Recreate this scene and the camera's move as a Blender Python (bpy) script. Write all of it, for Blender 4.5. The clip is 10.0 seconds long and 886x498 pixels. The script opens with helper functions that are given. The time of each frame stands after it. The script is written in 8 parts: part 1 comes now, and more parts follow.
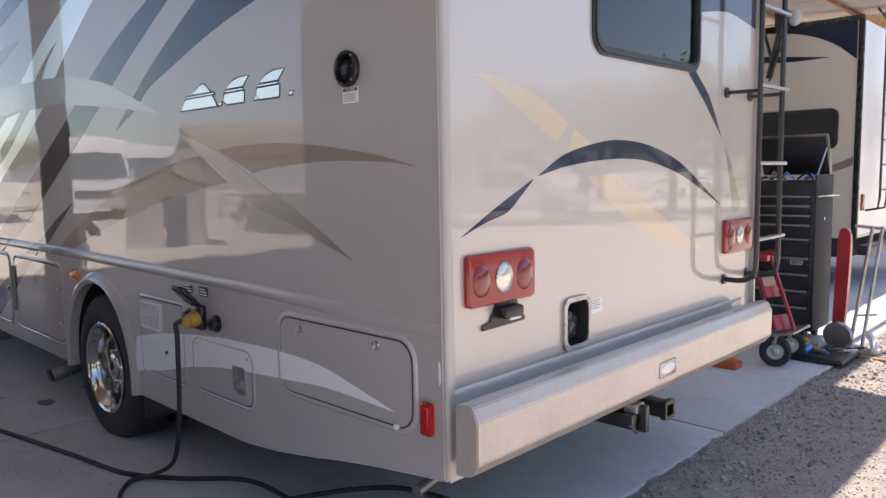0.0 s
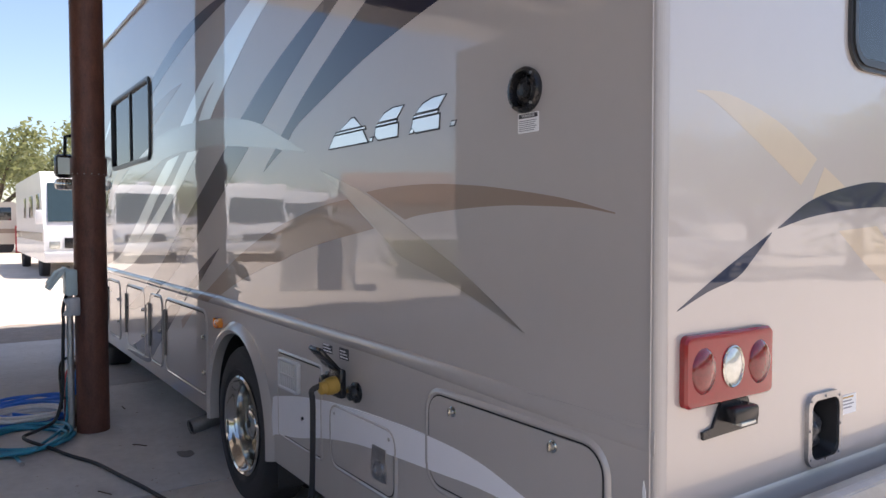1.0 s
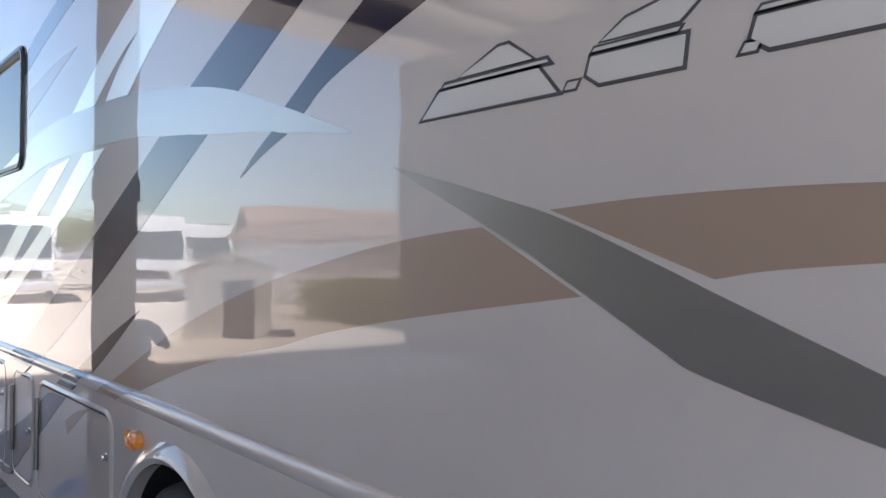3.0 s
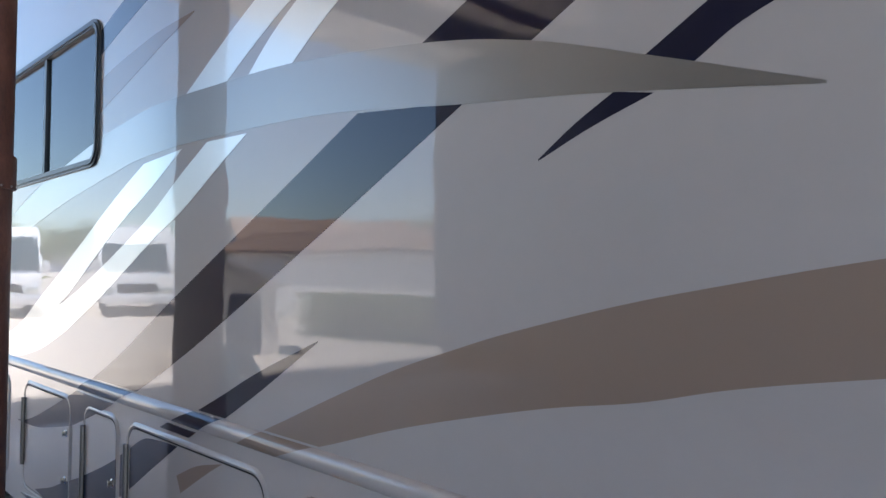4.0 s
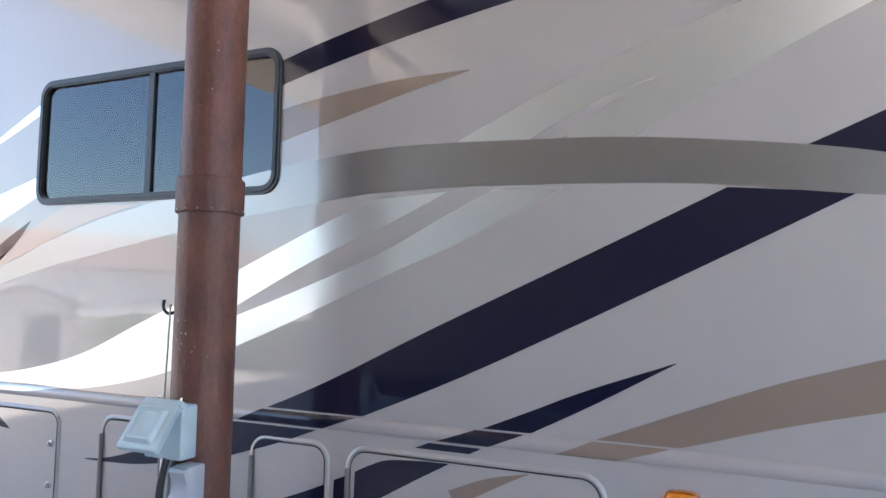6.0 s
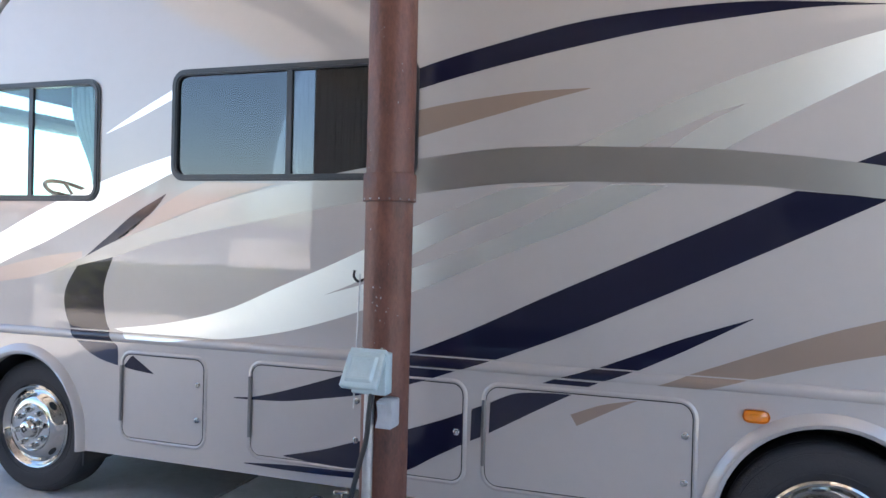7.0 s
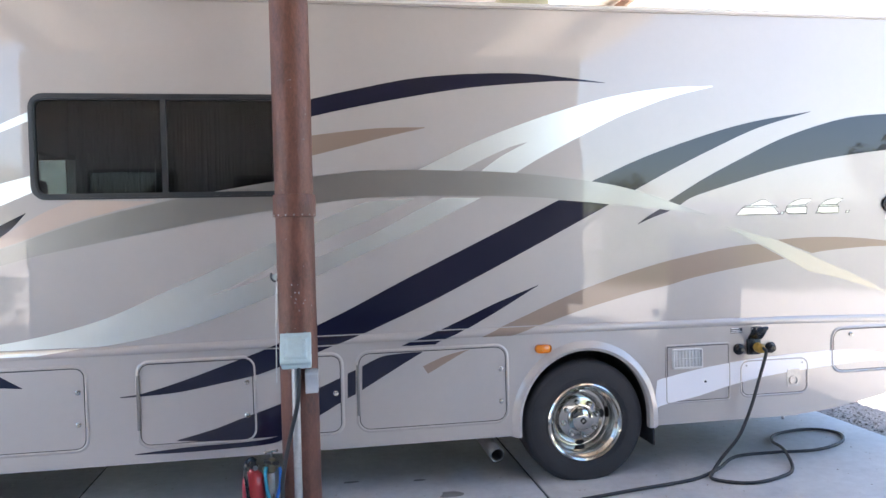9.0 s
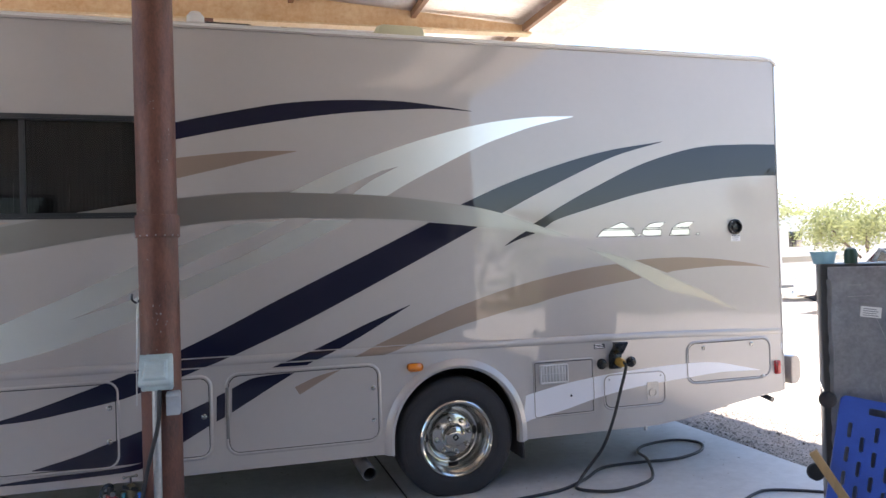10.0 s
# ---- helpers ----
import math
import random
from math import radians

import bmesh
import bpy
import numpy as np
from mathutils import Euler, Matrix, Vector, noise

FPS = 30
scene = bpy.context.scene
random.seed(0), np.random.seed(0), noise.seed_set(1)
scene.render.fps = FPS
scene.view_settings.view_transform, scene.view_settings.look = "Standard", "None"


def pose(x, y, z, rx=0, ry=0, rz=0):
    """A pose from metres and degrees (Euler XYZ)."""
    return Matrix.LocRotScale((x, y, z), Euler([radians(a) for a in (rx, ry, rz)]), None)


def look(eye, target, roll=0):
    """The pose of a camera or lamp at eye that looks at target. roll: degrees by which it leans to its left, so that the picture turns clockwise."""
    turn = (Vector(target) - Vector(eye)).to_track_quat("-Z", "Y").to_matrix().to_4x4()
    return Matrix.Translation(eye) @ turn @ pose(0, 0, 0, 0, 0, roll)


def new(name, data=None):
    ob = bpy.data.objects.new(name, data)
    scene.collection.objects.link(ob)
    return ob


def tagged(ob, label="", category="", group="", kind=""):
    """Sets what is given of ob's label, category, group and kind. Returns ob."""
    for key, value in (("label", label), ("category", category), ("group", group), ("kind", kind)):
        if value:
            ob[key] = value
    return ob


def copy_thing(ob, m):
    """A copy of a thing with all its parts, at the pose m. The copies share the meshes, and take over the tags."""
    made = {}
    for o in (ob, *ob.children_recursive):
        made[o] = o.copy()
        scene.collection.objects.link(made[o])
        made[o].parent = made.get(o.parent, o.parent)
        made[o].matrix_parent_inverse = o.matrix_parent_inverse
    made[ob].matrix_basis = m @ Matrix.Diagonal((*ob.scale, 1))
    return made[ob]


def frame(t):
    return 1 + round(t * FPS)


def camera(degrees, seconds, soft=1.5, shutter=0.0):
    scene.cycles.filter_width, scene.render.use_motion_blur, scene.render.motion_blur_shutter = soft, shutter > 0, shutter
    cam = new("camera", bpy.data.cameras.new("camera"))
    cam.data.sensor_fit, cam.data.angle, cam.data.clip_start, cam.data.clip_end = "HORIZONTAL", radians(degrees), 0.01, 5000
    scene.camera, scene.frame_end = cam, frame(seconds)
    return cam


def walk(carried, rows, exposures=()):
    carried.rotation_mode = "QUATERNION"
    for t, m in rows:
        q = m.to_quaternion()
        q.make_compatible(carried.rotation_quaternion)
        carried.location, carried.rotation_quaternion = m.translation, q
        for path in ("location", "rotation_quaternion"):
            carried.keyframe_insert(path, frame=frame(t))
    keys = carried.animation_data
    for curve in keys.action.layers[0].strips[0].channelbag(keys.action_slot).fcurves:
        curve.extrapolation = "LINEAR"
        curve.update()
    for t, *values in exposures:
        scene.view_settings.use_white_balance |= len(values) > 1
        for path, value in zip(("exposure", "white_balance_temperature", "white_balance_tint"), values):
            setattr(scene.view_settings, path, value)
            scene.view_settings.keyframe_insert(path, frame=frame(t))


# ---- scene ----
cam = camera(62.7, 10.0)
PATH = [
    (0, (1.546, -1.576, 1.484), (0.158, -0.151, 1.278), -1.0),
    (0.5, (1.344, -1.377, 1.5), (-0.229, -0.152, 1.343), -1.2),
    (1, (1.068, -1.29, 1.486), (-0.581, -0.161, 1.415), -0.1),
    (1.5, (0.714, -1.194, 1.499), (-0.915, -0.034, 1.475), -0.2),
    (2, (0.316, -0.944, 1.502), (-1.234, 0.313, 1.63), -1.7),
    (2.2, (0.145, -0.92, 1.518), (-1.412, 0.333, 1.57), -2.2),
    (3.3, (-0.881, -0.898, 1.523), (-2.340, 0.470, 1.550), 0.8),
    (3.5, (-1.081, -0.925, 1.547), (-2.586, 0.392, 1.549), -0.3),
    (4, (-1.513, -1.082, 1.523), (-2.944, 0.314, 1.589), 0.3),
    (4.5, (-1.925, -1.319, 1.521), (-3.235, 0.190, 1.615), 0.4),
    (5, (-2.318, -1.578, 1.561), (-3.513, 0.024, 1.633), -1.8),
    (5.2, (-2.390, -1.778, 1.538), (-3.513, -0.126, 1.643), -0.1),
    (6.3, (-2.953, -2.764, 1.542), (-3.699, -0.913, 1.675), 0.3),
    (6.5, (-3.068, -3.005, 1.576), (-3.771, -1.137, 1.697), 0.0),
    (6.8, (-3.240, -3.312, 1.603), (-3.944, -1.440, 1.614), 0.5),
    (7, (-3.374, -3.480, 1.650), (-4.006, -1.582, 1.632), 1.4),
    (7.3, (-3.672, -3.682, 1.593), (-4.191, -1.754, 1.468), 1.3),
    (7.5, (-3.847, -3.870, 1.600), (-4.256, -1.917, 1.459), 3.6),
    (8, (-4.067, -4.258, 1.67), (-4.278, -2.289, 1.39), 1.1),
    (8.3, (-4.263, -4.378, 1.613), (-4.356, -2.397, 1.354), 0.7),
    (8.5, (-4.317, -4.45, 1.626), (-4.354, -2.462, 1.414), 0.3),
    (8.8, (-4.432, -4.603, 1.681), (-4.274, -2.612, 1.59), -0.8),
    (9, (-4.516, -4.676, 1.741), (-4.18, -2.705, 1.684), -1.4),
    (9.3, (-4.5, -4.723, 1.757), (-3.935, -2.805, 1.692), -1.2),
    (9.5, (-4.454, -4.751, 1.735), (-3.842, -2.848, 1.683), -1.1),
    (10, (-4.272, -4.86, 1.664), (-3.703, -2.943, 1.688), -1.7),
]
EXPOSURES = [(0.0, 0.72, 7050, 17), (0.5, 0.70, 6950, 16), (1.0, 0.64, 6900, 16), (2.0, 1.02, 6750, 13), (3.5, 1.6, 6600, 12), (4.0, 1.4, 6290, 10), (4.5, 1.67, 6290, 11), (5.0, 1.92, 6290, 11),
             (6.5, 2.26, 6370, 10), (7.0, 2.22, 6340, 11), (7.5, 2.36, 6350, 11), (8.0, 2.56, 6380, 12), (8.5, 2.58, 6400, 11), (9.0, 2.49, 6540, 11), (9.3, 2.22, 6640, 12), (9.5, 2.03, 6690, 13), (10.0, 1.66, 6740, 13)]
walk(cam, [(t, look(eye, target, roll)) for t, eye, target, roll in PATH], EXPOSURES)

from mathutils import geometry

# ---------------------------------------------------------------- light
world = bpy.data.worlds.new("desert_sky")
scene.world = world
world.use_nodes = True
wn = world.node_tree.nodes
sky = wn.new("ShaderNodeTexSky")
sky.sky_type = "NISHITA"
sky.sun_disc = False
sky.sun_elevation = radians(72)
sky.sun_rotation = radians(12)
sky.dust_density = 0.8
sky.ozone_density = 2.8
wn["Background"].inputs["Strength"].default_value = 0.15
world.node_tree.links.new(sky.outputs["Color"], wn["Background"].inputs["Color"])

sun = new("sun", bpy.data.lights.new("sun", "SUN"))
sun.data.energy = 5.0
sun.data.angle = radians(0.5)
sun.data.color = (1.0, 0.95, 0.88)
sun.matrix_world = look((-0.03 * 30, 0.29 * 30, 0.95 * 30), (0, 0, 0))


# ---------------------------------------------------------------- materials
def mat(name, col, rough=0.5, metal=0.0, coat=0.0, var=0.12, scale=6.0, bump=0.0, bscale=80.0,
        wave=0.0, spec=0.5, col2=None, trans=0.0, emit=0.0, aniso=(1, 1, 1), tint=0.0):
    m = bpy.data.materials.new(name)
    m.use_nodes = True
    t = m.node_tree
    n, ln = t.nodes, t.links
    b = n["Principled BSDF"]
    b.inputs["Roughness"].default_value = rough
    b.inputs["Metallic"].default_value = metal
    b.inputs["Coat Weight"].default_value = coat
    b.inputs["Coat Roughness"].default_value = 0.020
    b.inputs["Specular IOR Level"].default_value = spec
    b.inputs["Transmission Weight"].default_value = trans
    c = (*col, 1)
    b.inputs["Base Color"].default_value = c
    if emit:
        b.inputs["Emission Color"].default_value = c
        b.inputs["Emission Strength"].default_value = emit
    geo = n.new("ShaderNodeNewGeometry")
    mp = n.new("ShaderNodeMapping")
    mp.inputs["Scale"].default_value = aniso
    ln.new(geo.outputs["Position"], mp.inputs["Vector"])
    if var:
        fac = None
        for k, (s, w) in enumerate(((scale, 1.0), (scale * 9.0, 0.6))):
            nz = n.new("ShaderNodeTexNoise")
            nz.inputs["Scale"].default_value = s
            nz.inputs["Detail"].default_value = 5
            nz.inputs["Roughness"].default_value = 0.62
            ln.new(mp.outputs["Vector"], nz.inputs["Vector"])
            if k == 0:
                fac = nz.outputs["Fac"]
            else:
                mx = n.new("ShaderNodeMix")
                mx.inputs["Factor"].default_value = 0.4
                ln.new(fac, mx.inputs["A"])
                ln.new(nz.outputs["Fac"], mx.inputs["B"])
                fac = mx.outputs["Result"]
        ramp = n.new("ShaderNodeValToRGB")
        lo, hi = ramp.color_ramp.elements
        lo.position, hi.position = 0.3, 0.72
        c2 = col2 or tuple(v * (1 - var) for v in col)
        lo.color = (*c2, 1)
        hi.color = (*[min(1, v * (1 + var * 0.6)) for v in col], 1)
        ln.new(fac, ramp.inputs["Fac"])
        out = ramp.outputs["Color"]
        if tint:
            info = n.new("ShaderNodeObjectInfo")
            hsv = n.new("ShaderNodeHueSaturation")
            mr = n.new("ShaderNodeMapRange")
            mr.inputs["To Min"].default_value = 1 - tint
            mr.inputs["To Max"].default_value = 1 + tint
            ln.new(info.outputs["Random"], mr.inputs["Value"])
            ln.new(mr.outputs["Result"], hsv.inputs["Value"])
            ln.new(out, hsv.inputs["Color"])
            out = hsv.outputs["Color"]
        ln.new(out, b.inputs["Base Color"])
        rr = n.new("ShaderNodeMapRange")
        rr.inputs["To Min"].default_value = max(0.0, rough * 0.85)
        rr.inputs["To Max"].default_value = min(1.0, rough * 1.15)
        ln.new(fac, rr.inputs["Value"])
        ln.new(rr.outputs["Result"], b.inputs["Roughness"])
    if bump:
        nb = n.new("ShaderNodeTexNoise")
        nb.inputs["Scale"].default_value = bscale
        nb.inputs["Detail"].default_value = 4
        ln.new(mp.outputs["Vector"], nb.inputs["Vector"])
        bp = n.new("ShaderNodeBump")
        bp.inputs["Strength"].default_value = min(1.0, bump)
        bp.inputs["Distance"].default_value = 0.01
        ln.new(nb.outputs["Fac"], bp.inputs["Height"])
        ln.new(bp.outputs["Normal"], b.inputs["Normal"])
    if wave:
        nw = n.new("ShaderNodeTexNoise")
        nw.inputs["Scale"].default_value = 3.0
        nw.inputs["Detail"].default_value = 3
        nw.inputs["Roughness"].default_value = 0.35
        ln.new(geo.outputs["Position"], nw.inputs["Vector"])
        bw = n.new("ShaderNodeBump")
        bw.inputs["Strength"].default_value = 1.0
        bw.inputs["Distance"].default_value = wave
        ln.new(nw.outputs["Fac"], bw.inputs["Height"])
        ln.new(bw.outputs["Normal"], b.inputs["Coat Normal"])
        ln.new(bw.outputs["Normal"], b.inputs["Normal"])
    return m


def glass(name, col, ior=1.5):
    """A thin tinted pane: clear straight through, glossy by its angle."""
    m = bpy.data.materials.new(name)
    m.use_nodes = True
    t = m.node_tree
    t.nodes.remove(t.nodes["Principled BSDF"])
    through_bsdf, gloss, mix, fr = (t.nodes.new(k) for k in ("ShaderNodeBsdfTransparent", "ShaderNodeBsdfGlossy", "ShaderNodeMixShader", "ShaderNodeFresnel"))
    through_bsdf.inputs["Color"].default_value = (*[math.sqrt(c) for c in col], 1)
    gloss.inputs["Roughness"].default_value = 0.0
    fr.inputs["IOR"].default_value = ior
    t.links.new(fr.outputs["Fac"], mix.inputs["Fac"])
    t.links.new(through_bsdf.outputs["BSDF"], mix.inputs[1])
    t.links.new(gloss.outputs["BSDF"], mix.inputs[2])
    t.links.new(mix.outputs["Shader"], t.nodes["Material Output"].inputs["Surface"])
    return m


WV = 0.0013
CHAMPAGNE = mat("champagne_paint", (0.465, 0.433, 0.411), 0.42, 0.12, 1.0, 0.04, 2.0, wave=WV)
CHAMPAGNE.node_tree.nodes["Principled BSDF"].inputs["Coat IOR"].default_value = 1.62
# the champagne again, lighter and warmer, for the rear wall and valance
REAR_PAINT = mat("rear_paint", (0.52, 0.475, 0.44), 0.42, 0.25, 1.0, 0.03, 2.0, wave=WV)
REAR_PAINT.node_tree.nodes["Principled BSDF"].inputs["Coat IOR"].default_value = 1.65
NAVY = mat("navy_film", (0.009, 0.009, 0.026), 0.3, 0.0, 1.0, 0.05, 3.0, wave=WV, spec=0.1)
SILVER = mat("silver_film", (0.88, 0.90, 0.86), 0.34, 0.92, 1.0, 0.02, 2.0, wave=WV)
PEARL = mat("pearl_white_film", (0.88, 0.88, 0.92), 0.36, 0.0, 1.0, 0.02, 2.0, wave=WV)
TAUPE = mat("taupe_film", (0.37, 0.352, 0.325), 0.33, 0.85, 1.0, 0.03, 2.0, wave=WV)
TAN = mat("tan_film", (0.29, 0.215, 0.165), 0.4, 0.12, 1.0, 0.03, 2.0, wave=WV)
PEACH = mat("peach_film", (0.55, 0.44, 0.37), 0.4, 0.3, 1.0, 0.03, 2.0, wave=WV)
BEIGE = mat("beige_film", (0.60, 0.56, 0.49), 0.4, 0.4, 1.0, 0.03, 2.0, wave=WV)
SLATE = mat("slate_film", (0.017, 0.030, 0.066), 0.38, 0.35, 1.0, 0.04, 2.0, wave=WV, spec=0.15)
TRIM = mat("trim_plastic", (0.45, 0.42, 0.395), 0.38, 0.15, 0.3, 0.05, 5.0)
WHITE = mat("white_plastic", (0.75, 0.75, 0.73), 0.4, 0, 0.2, 0.06, 5.0)
GAP = mat("gap_shadow_rubber", (0.02, 0.02, 0.022), 0.8, var=0.1)
RUBBER = mat("tyre_rubber", (0.030, 0.029, 0.033), 0.72, var=0.3, scale=12, bump=0.25, bscale=120)
BLACK = mat("black_plastic", (0.014, 0.014, 0.016), 0.27, var=0.15)
BLACK_METAL = mat("black_powder_coat", (0.02, 0.02, 0.022), 0.32, 0.1, 0.3, 0.2, 20, bump=0.1, bscale=200)
CHROME = mat("chrome", (0.53, 0.525, 0.50), 0.07, 1.0, var=0.04, scale=15)
RIM = mat("polished_rim", (0.56, 0.555, 0.53), 0.12, 1.0, var=0.06, scale=15)
HINGE = mat("dull_hinge_steel", (0.22, 0.22, 0.22), 0.38, 0.85, var=0.2, scale=20)
GRILLE = mat("greyed_grille_plastic", (0.60, 0.60, 0.60), 0.3, 0, 0.5, 0.08, 12)
STEEL = mat("worn_steel", (0.45, 0.45, 0.46), 0.36, 1.0, var=0.3, scale=14, bump=0.1)
GALV = mat("galvanised_steel", (0.55, 0.57, 0.58), 0.45, 0.85, var=0.25, scale=25)
RUST = mat("rusty_pipe_steel", (0.165, 0.066, 0.045), 0.58, 0.1, 0.12, var=0.5, scale=11, bump=0.3, bscale=60, col2=(0.070, 0.030, 0.024), aniso=(1, 1, 0.45))
BLUEBOX = mat("pale_blue_enamel", (0.50, 0.63, 0.66), 0.45, 0.1, 0.1, 0.12, 10)
GREYBOX = mat("grey_enamel", (0.47, 0.50, 0.54), 0.45, 0.1, 0.1, 0.12, 10)
RED_LENS = mat("red_lens", (0.30, 0.010, 0.014), 0.16, 0, 0.45, 0.15, 30)
RED_DEEP = mat("deep_red_lens", (0.24, 0.006, 0.01), 0.1, 0, 0.8, 0.5, 14, col2=(0.10, 0.003, 0.005))
RED_MARKER = mat("bright_red_marker_lens", (0.48, 0.008, 0.012), 0.14, 0, 0.5, 0.15, 30)
CLEAR_LENS = mat("clear_lens", (0.70, 0.72, 0.66), 0.08, 0.5, 1.0, 0.25, 60)
AMBER = mat("amber_lens", (0.85, 0.27, 0.02), 0.2, 0, 1.0, 0.15, 30)
YELLOW = mat("yellow_plug_rubber", (0.50, 0.30, 0.06), 0.5, var=0.15, scale=20)
CORD = mat("black_cord_rubber", (0.03, 0.03, 0.033), 0.6, var=0.25, scale=20)
LABEL = mat("white_label", (0.84, 0.84, 0.84), 0.5, var=0.05)
INK = mat("label_ink", (0.05, 0.05, 0.055), 0.6, var=0.05)
INK_GREY = mat("label_ink_grey", (0.30, 0.30, 0.32), 0.6, var=0.05)
MIRROR_FILM = mat("mirror_chrome_film", (0.86, 0.87, 0.86), 0.10, 0.55, 0.6, var=0.02)
DARK_GLASS = glass("dark_tinted_glass", (0.20, 0.212, 0.216), ior=1.88)
CAB_GLASS = mat("cab_glass", (0.72, 0.95, 0.94), 0.0, var=0, trans=1.0)
GLASS_BLACK = mat("far_window_glass", (0.015, 0.018, 0.02), 0.05, 0, 1.0, 0.1)
CONCRETE = mat("concrete_slab", (0.57, 0.57, 0.57), 0.85, var=0.22, scale=1.6, bump=0.3, bscale=90, col2=(0.44, 0.44, 0.44), tint=0.05)
DIRT = mat("desert_dirt", (0.56, 0.50, 0.44), 0.95, var=0.3, scale=0.8, bump=0.6, bscale=14, col2=(0.43, 0.375, 0.32))
STONE = mat("gravel_stone", (0.30, 0.268, 0.240), 0.9, var=0.4, scale=14, bump=0.3)
STONE_PALE = mat("pale_gravel_stone", (0.44, 0.40, 0.36), 0.9, var=0.4, scale=14)
CORRUGATED = mat("corrugated_sheet", (0.80, 0.78, 0.75), 0.38, 0.8, var=0.25, scale=2.0, col2=(0.62, 0.54, 0.47))
BEAM = mat("rust_stained_cream_beam", (0.78, 0.64, 0.44), 0.7, 0, var=0.2, scale=1.7, col2=(0.58, 0.31, 0.13), bump=0.2)
PURLIN = mat("brown_primer_purlin", (0.32, 0.19, 0.12), 0.65, 0, var=0.35, scale=4)
WHEEL_GREY = mat("grey_wheel_rim_plastic", (0.30, 0.33, 0.33), 0.5, var=0.1)
# near black: the dimness inside the cabin is put into this colour
INTERIOR = mat("dimmed_cabin_lining", (0.030, 0.025, 0.021), 0.8, var=0.15, scale=3)
CAB_LINING = mat("pale_cab_lining", (0.50, 0.50, 0.48), 0.8, var=0.1, scale=3)
# curtain brown darkened the same way, as if in the unlit cabin
CLOTH = mat("curtain_cloth", (0.034, 0.028, 0.022), 0.8, var=0.6, scale=22, col2=(0.010, 0.008, 0.007), aniso=(1, 1, 0.08))
CAB_CLOTH = mat("pale_curtain_cloth", (0.45, 0.50, 0.52), 0.9, var=0.2, scale=8)
LEAF = mat("desert_leaf", (0.23, 0.245, 0.13), 0.6, var=0.4, scale=3.0, col2=(0.16, 0.175, 0.085))
lt = LEAF.node_tree
leaf_mix, leaf_tr = lt.nodes.new("ShaderNodeMixShader"), lt.nodes.new("ShaderNodeBsdfTranslucent")
leaf_tr.inputs["Color"].default_value = (0.36, 0.38, 0.17, 1)
leaf_mix.inputs["Fac"].default_value = 0.45
lt.links.new(lt.nodes["Principled BSDF"].outputs["BSDF"], leaf_mix.inputs[1])
lt.links.new(leaf_tr.outputs["BSDF"], leaf_mix.inputs[2])
lt.links.new(leaf_mix.outputs["Shader"], lt.nodes["Material Output"].inputs["Surface"])
BARK = mat("bark", (0.13, 0.10, 0.075), 0.9, var=0.4, scale=12, bump=0.5, bscale=30)
FAR_WHITE = mat("far_white_paint", (0.86, 0.85, 0.83), 0.35, 0, 0.4, 0.06, 1.0)
FAR_CREAM = mat("cream_trailer_paint", (0.58, 0.53, 0.46), 0.38, 0, 0.5, 0.05, 1.0)
FAR_TAN = mat("far_tan_paint", (0.42, 0.34, 0.26), 0.4, 0, 0.3, 0.1, 1.0)
WHITE_SIDING = mat("white_siding", (0.80, 0.78, 0.75), 0.7, var=0.08, scale=2)
STUCCO = mat("stucco", (0.68, 0.62, 0.55), 0.9, var=0.15, scale=2, bump=0.3, bscale=40)
TILE_ROOF = mat("terracotta_roof", (0.40, 0.26, 0.18), 0.85, var=0.3, scale=2.5)
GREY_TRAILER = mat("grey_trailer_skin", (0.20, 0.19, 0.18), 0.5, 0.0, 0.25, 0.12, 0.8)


# ---------------------------------------------------------------- mesh helpers
def box(bm, x0, x1, y0, y1, z0, z1, bevel=0.0, m=None):
    base = Matrix.LocRotScale(((x0 + x1) / 2, (y0 + y1) / 2, (z0 + z1) / 2), None, (abs(x1 - x0), abs(y1 - y0), abs(z1 - z0)))
    got = bmesh.ops.create_cube(bm, size=1, matrix=(m @ base) if m else base)
    if bevel:
        edges = list({e for v in got["verts"] for e in v.link_edges})
        bmesh.ops.bevel(bm, geom=edges, offset=bevel, segments=2, profile=0.5, affect="EDGES")
    return bm


def cyl(bm, a, b, r, r2=None, seg=16):
    a, b = Vector(a), Vector(b)
    d = b - a
    m = Matrix.Translation((a + b) / 2) @ d.to_track_quat("Z", "Y").to_matrix().to_4x4()
    bmesh.ops.create_cone(bm, cap_ends=True, segments=seg, radius1=r, radius2=r if r2 is None else r2, depth=d.length, matrix=m)
    return bm


def ball(bm, c, r, sx=1.0, sy=1.0, sz=1.0, u=14, v=8):
    bmesh.ops.create_uvsphere(bm, u_segments=u, v_segments=v, radius=r, matrix=Matrix.LocRotScale(c, None, (sx, sy, sz)))
    return bm


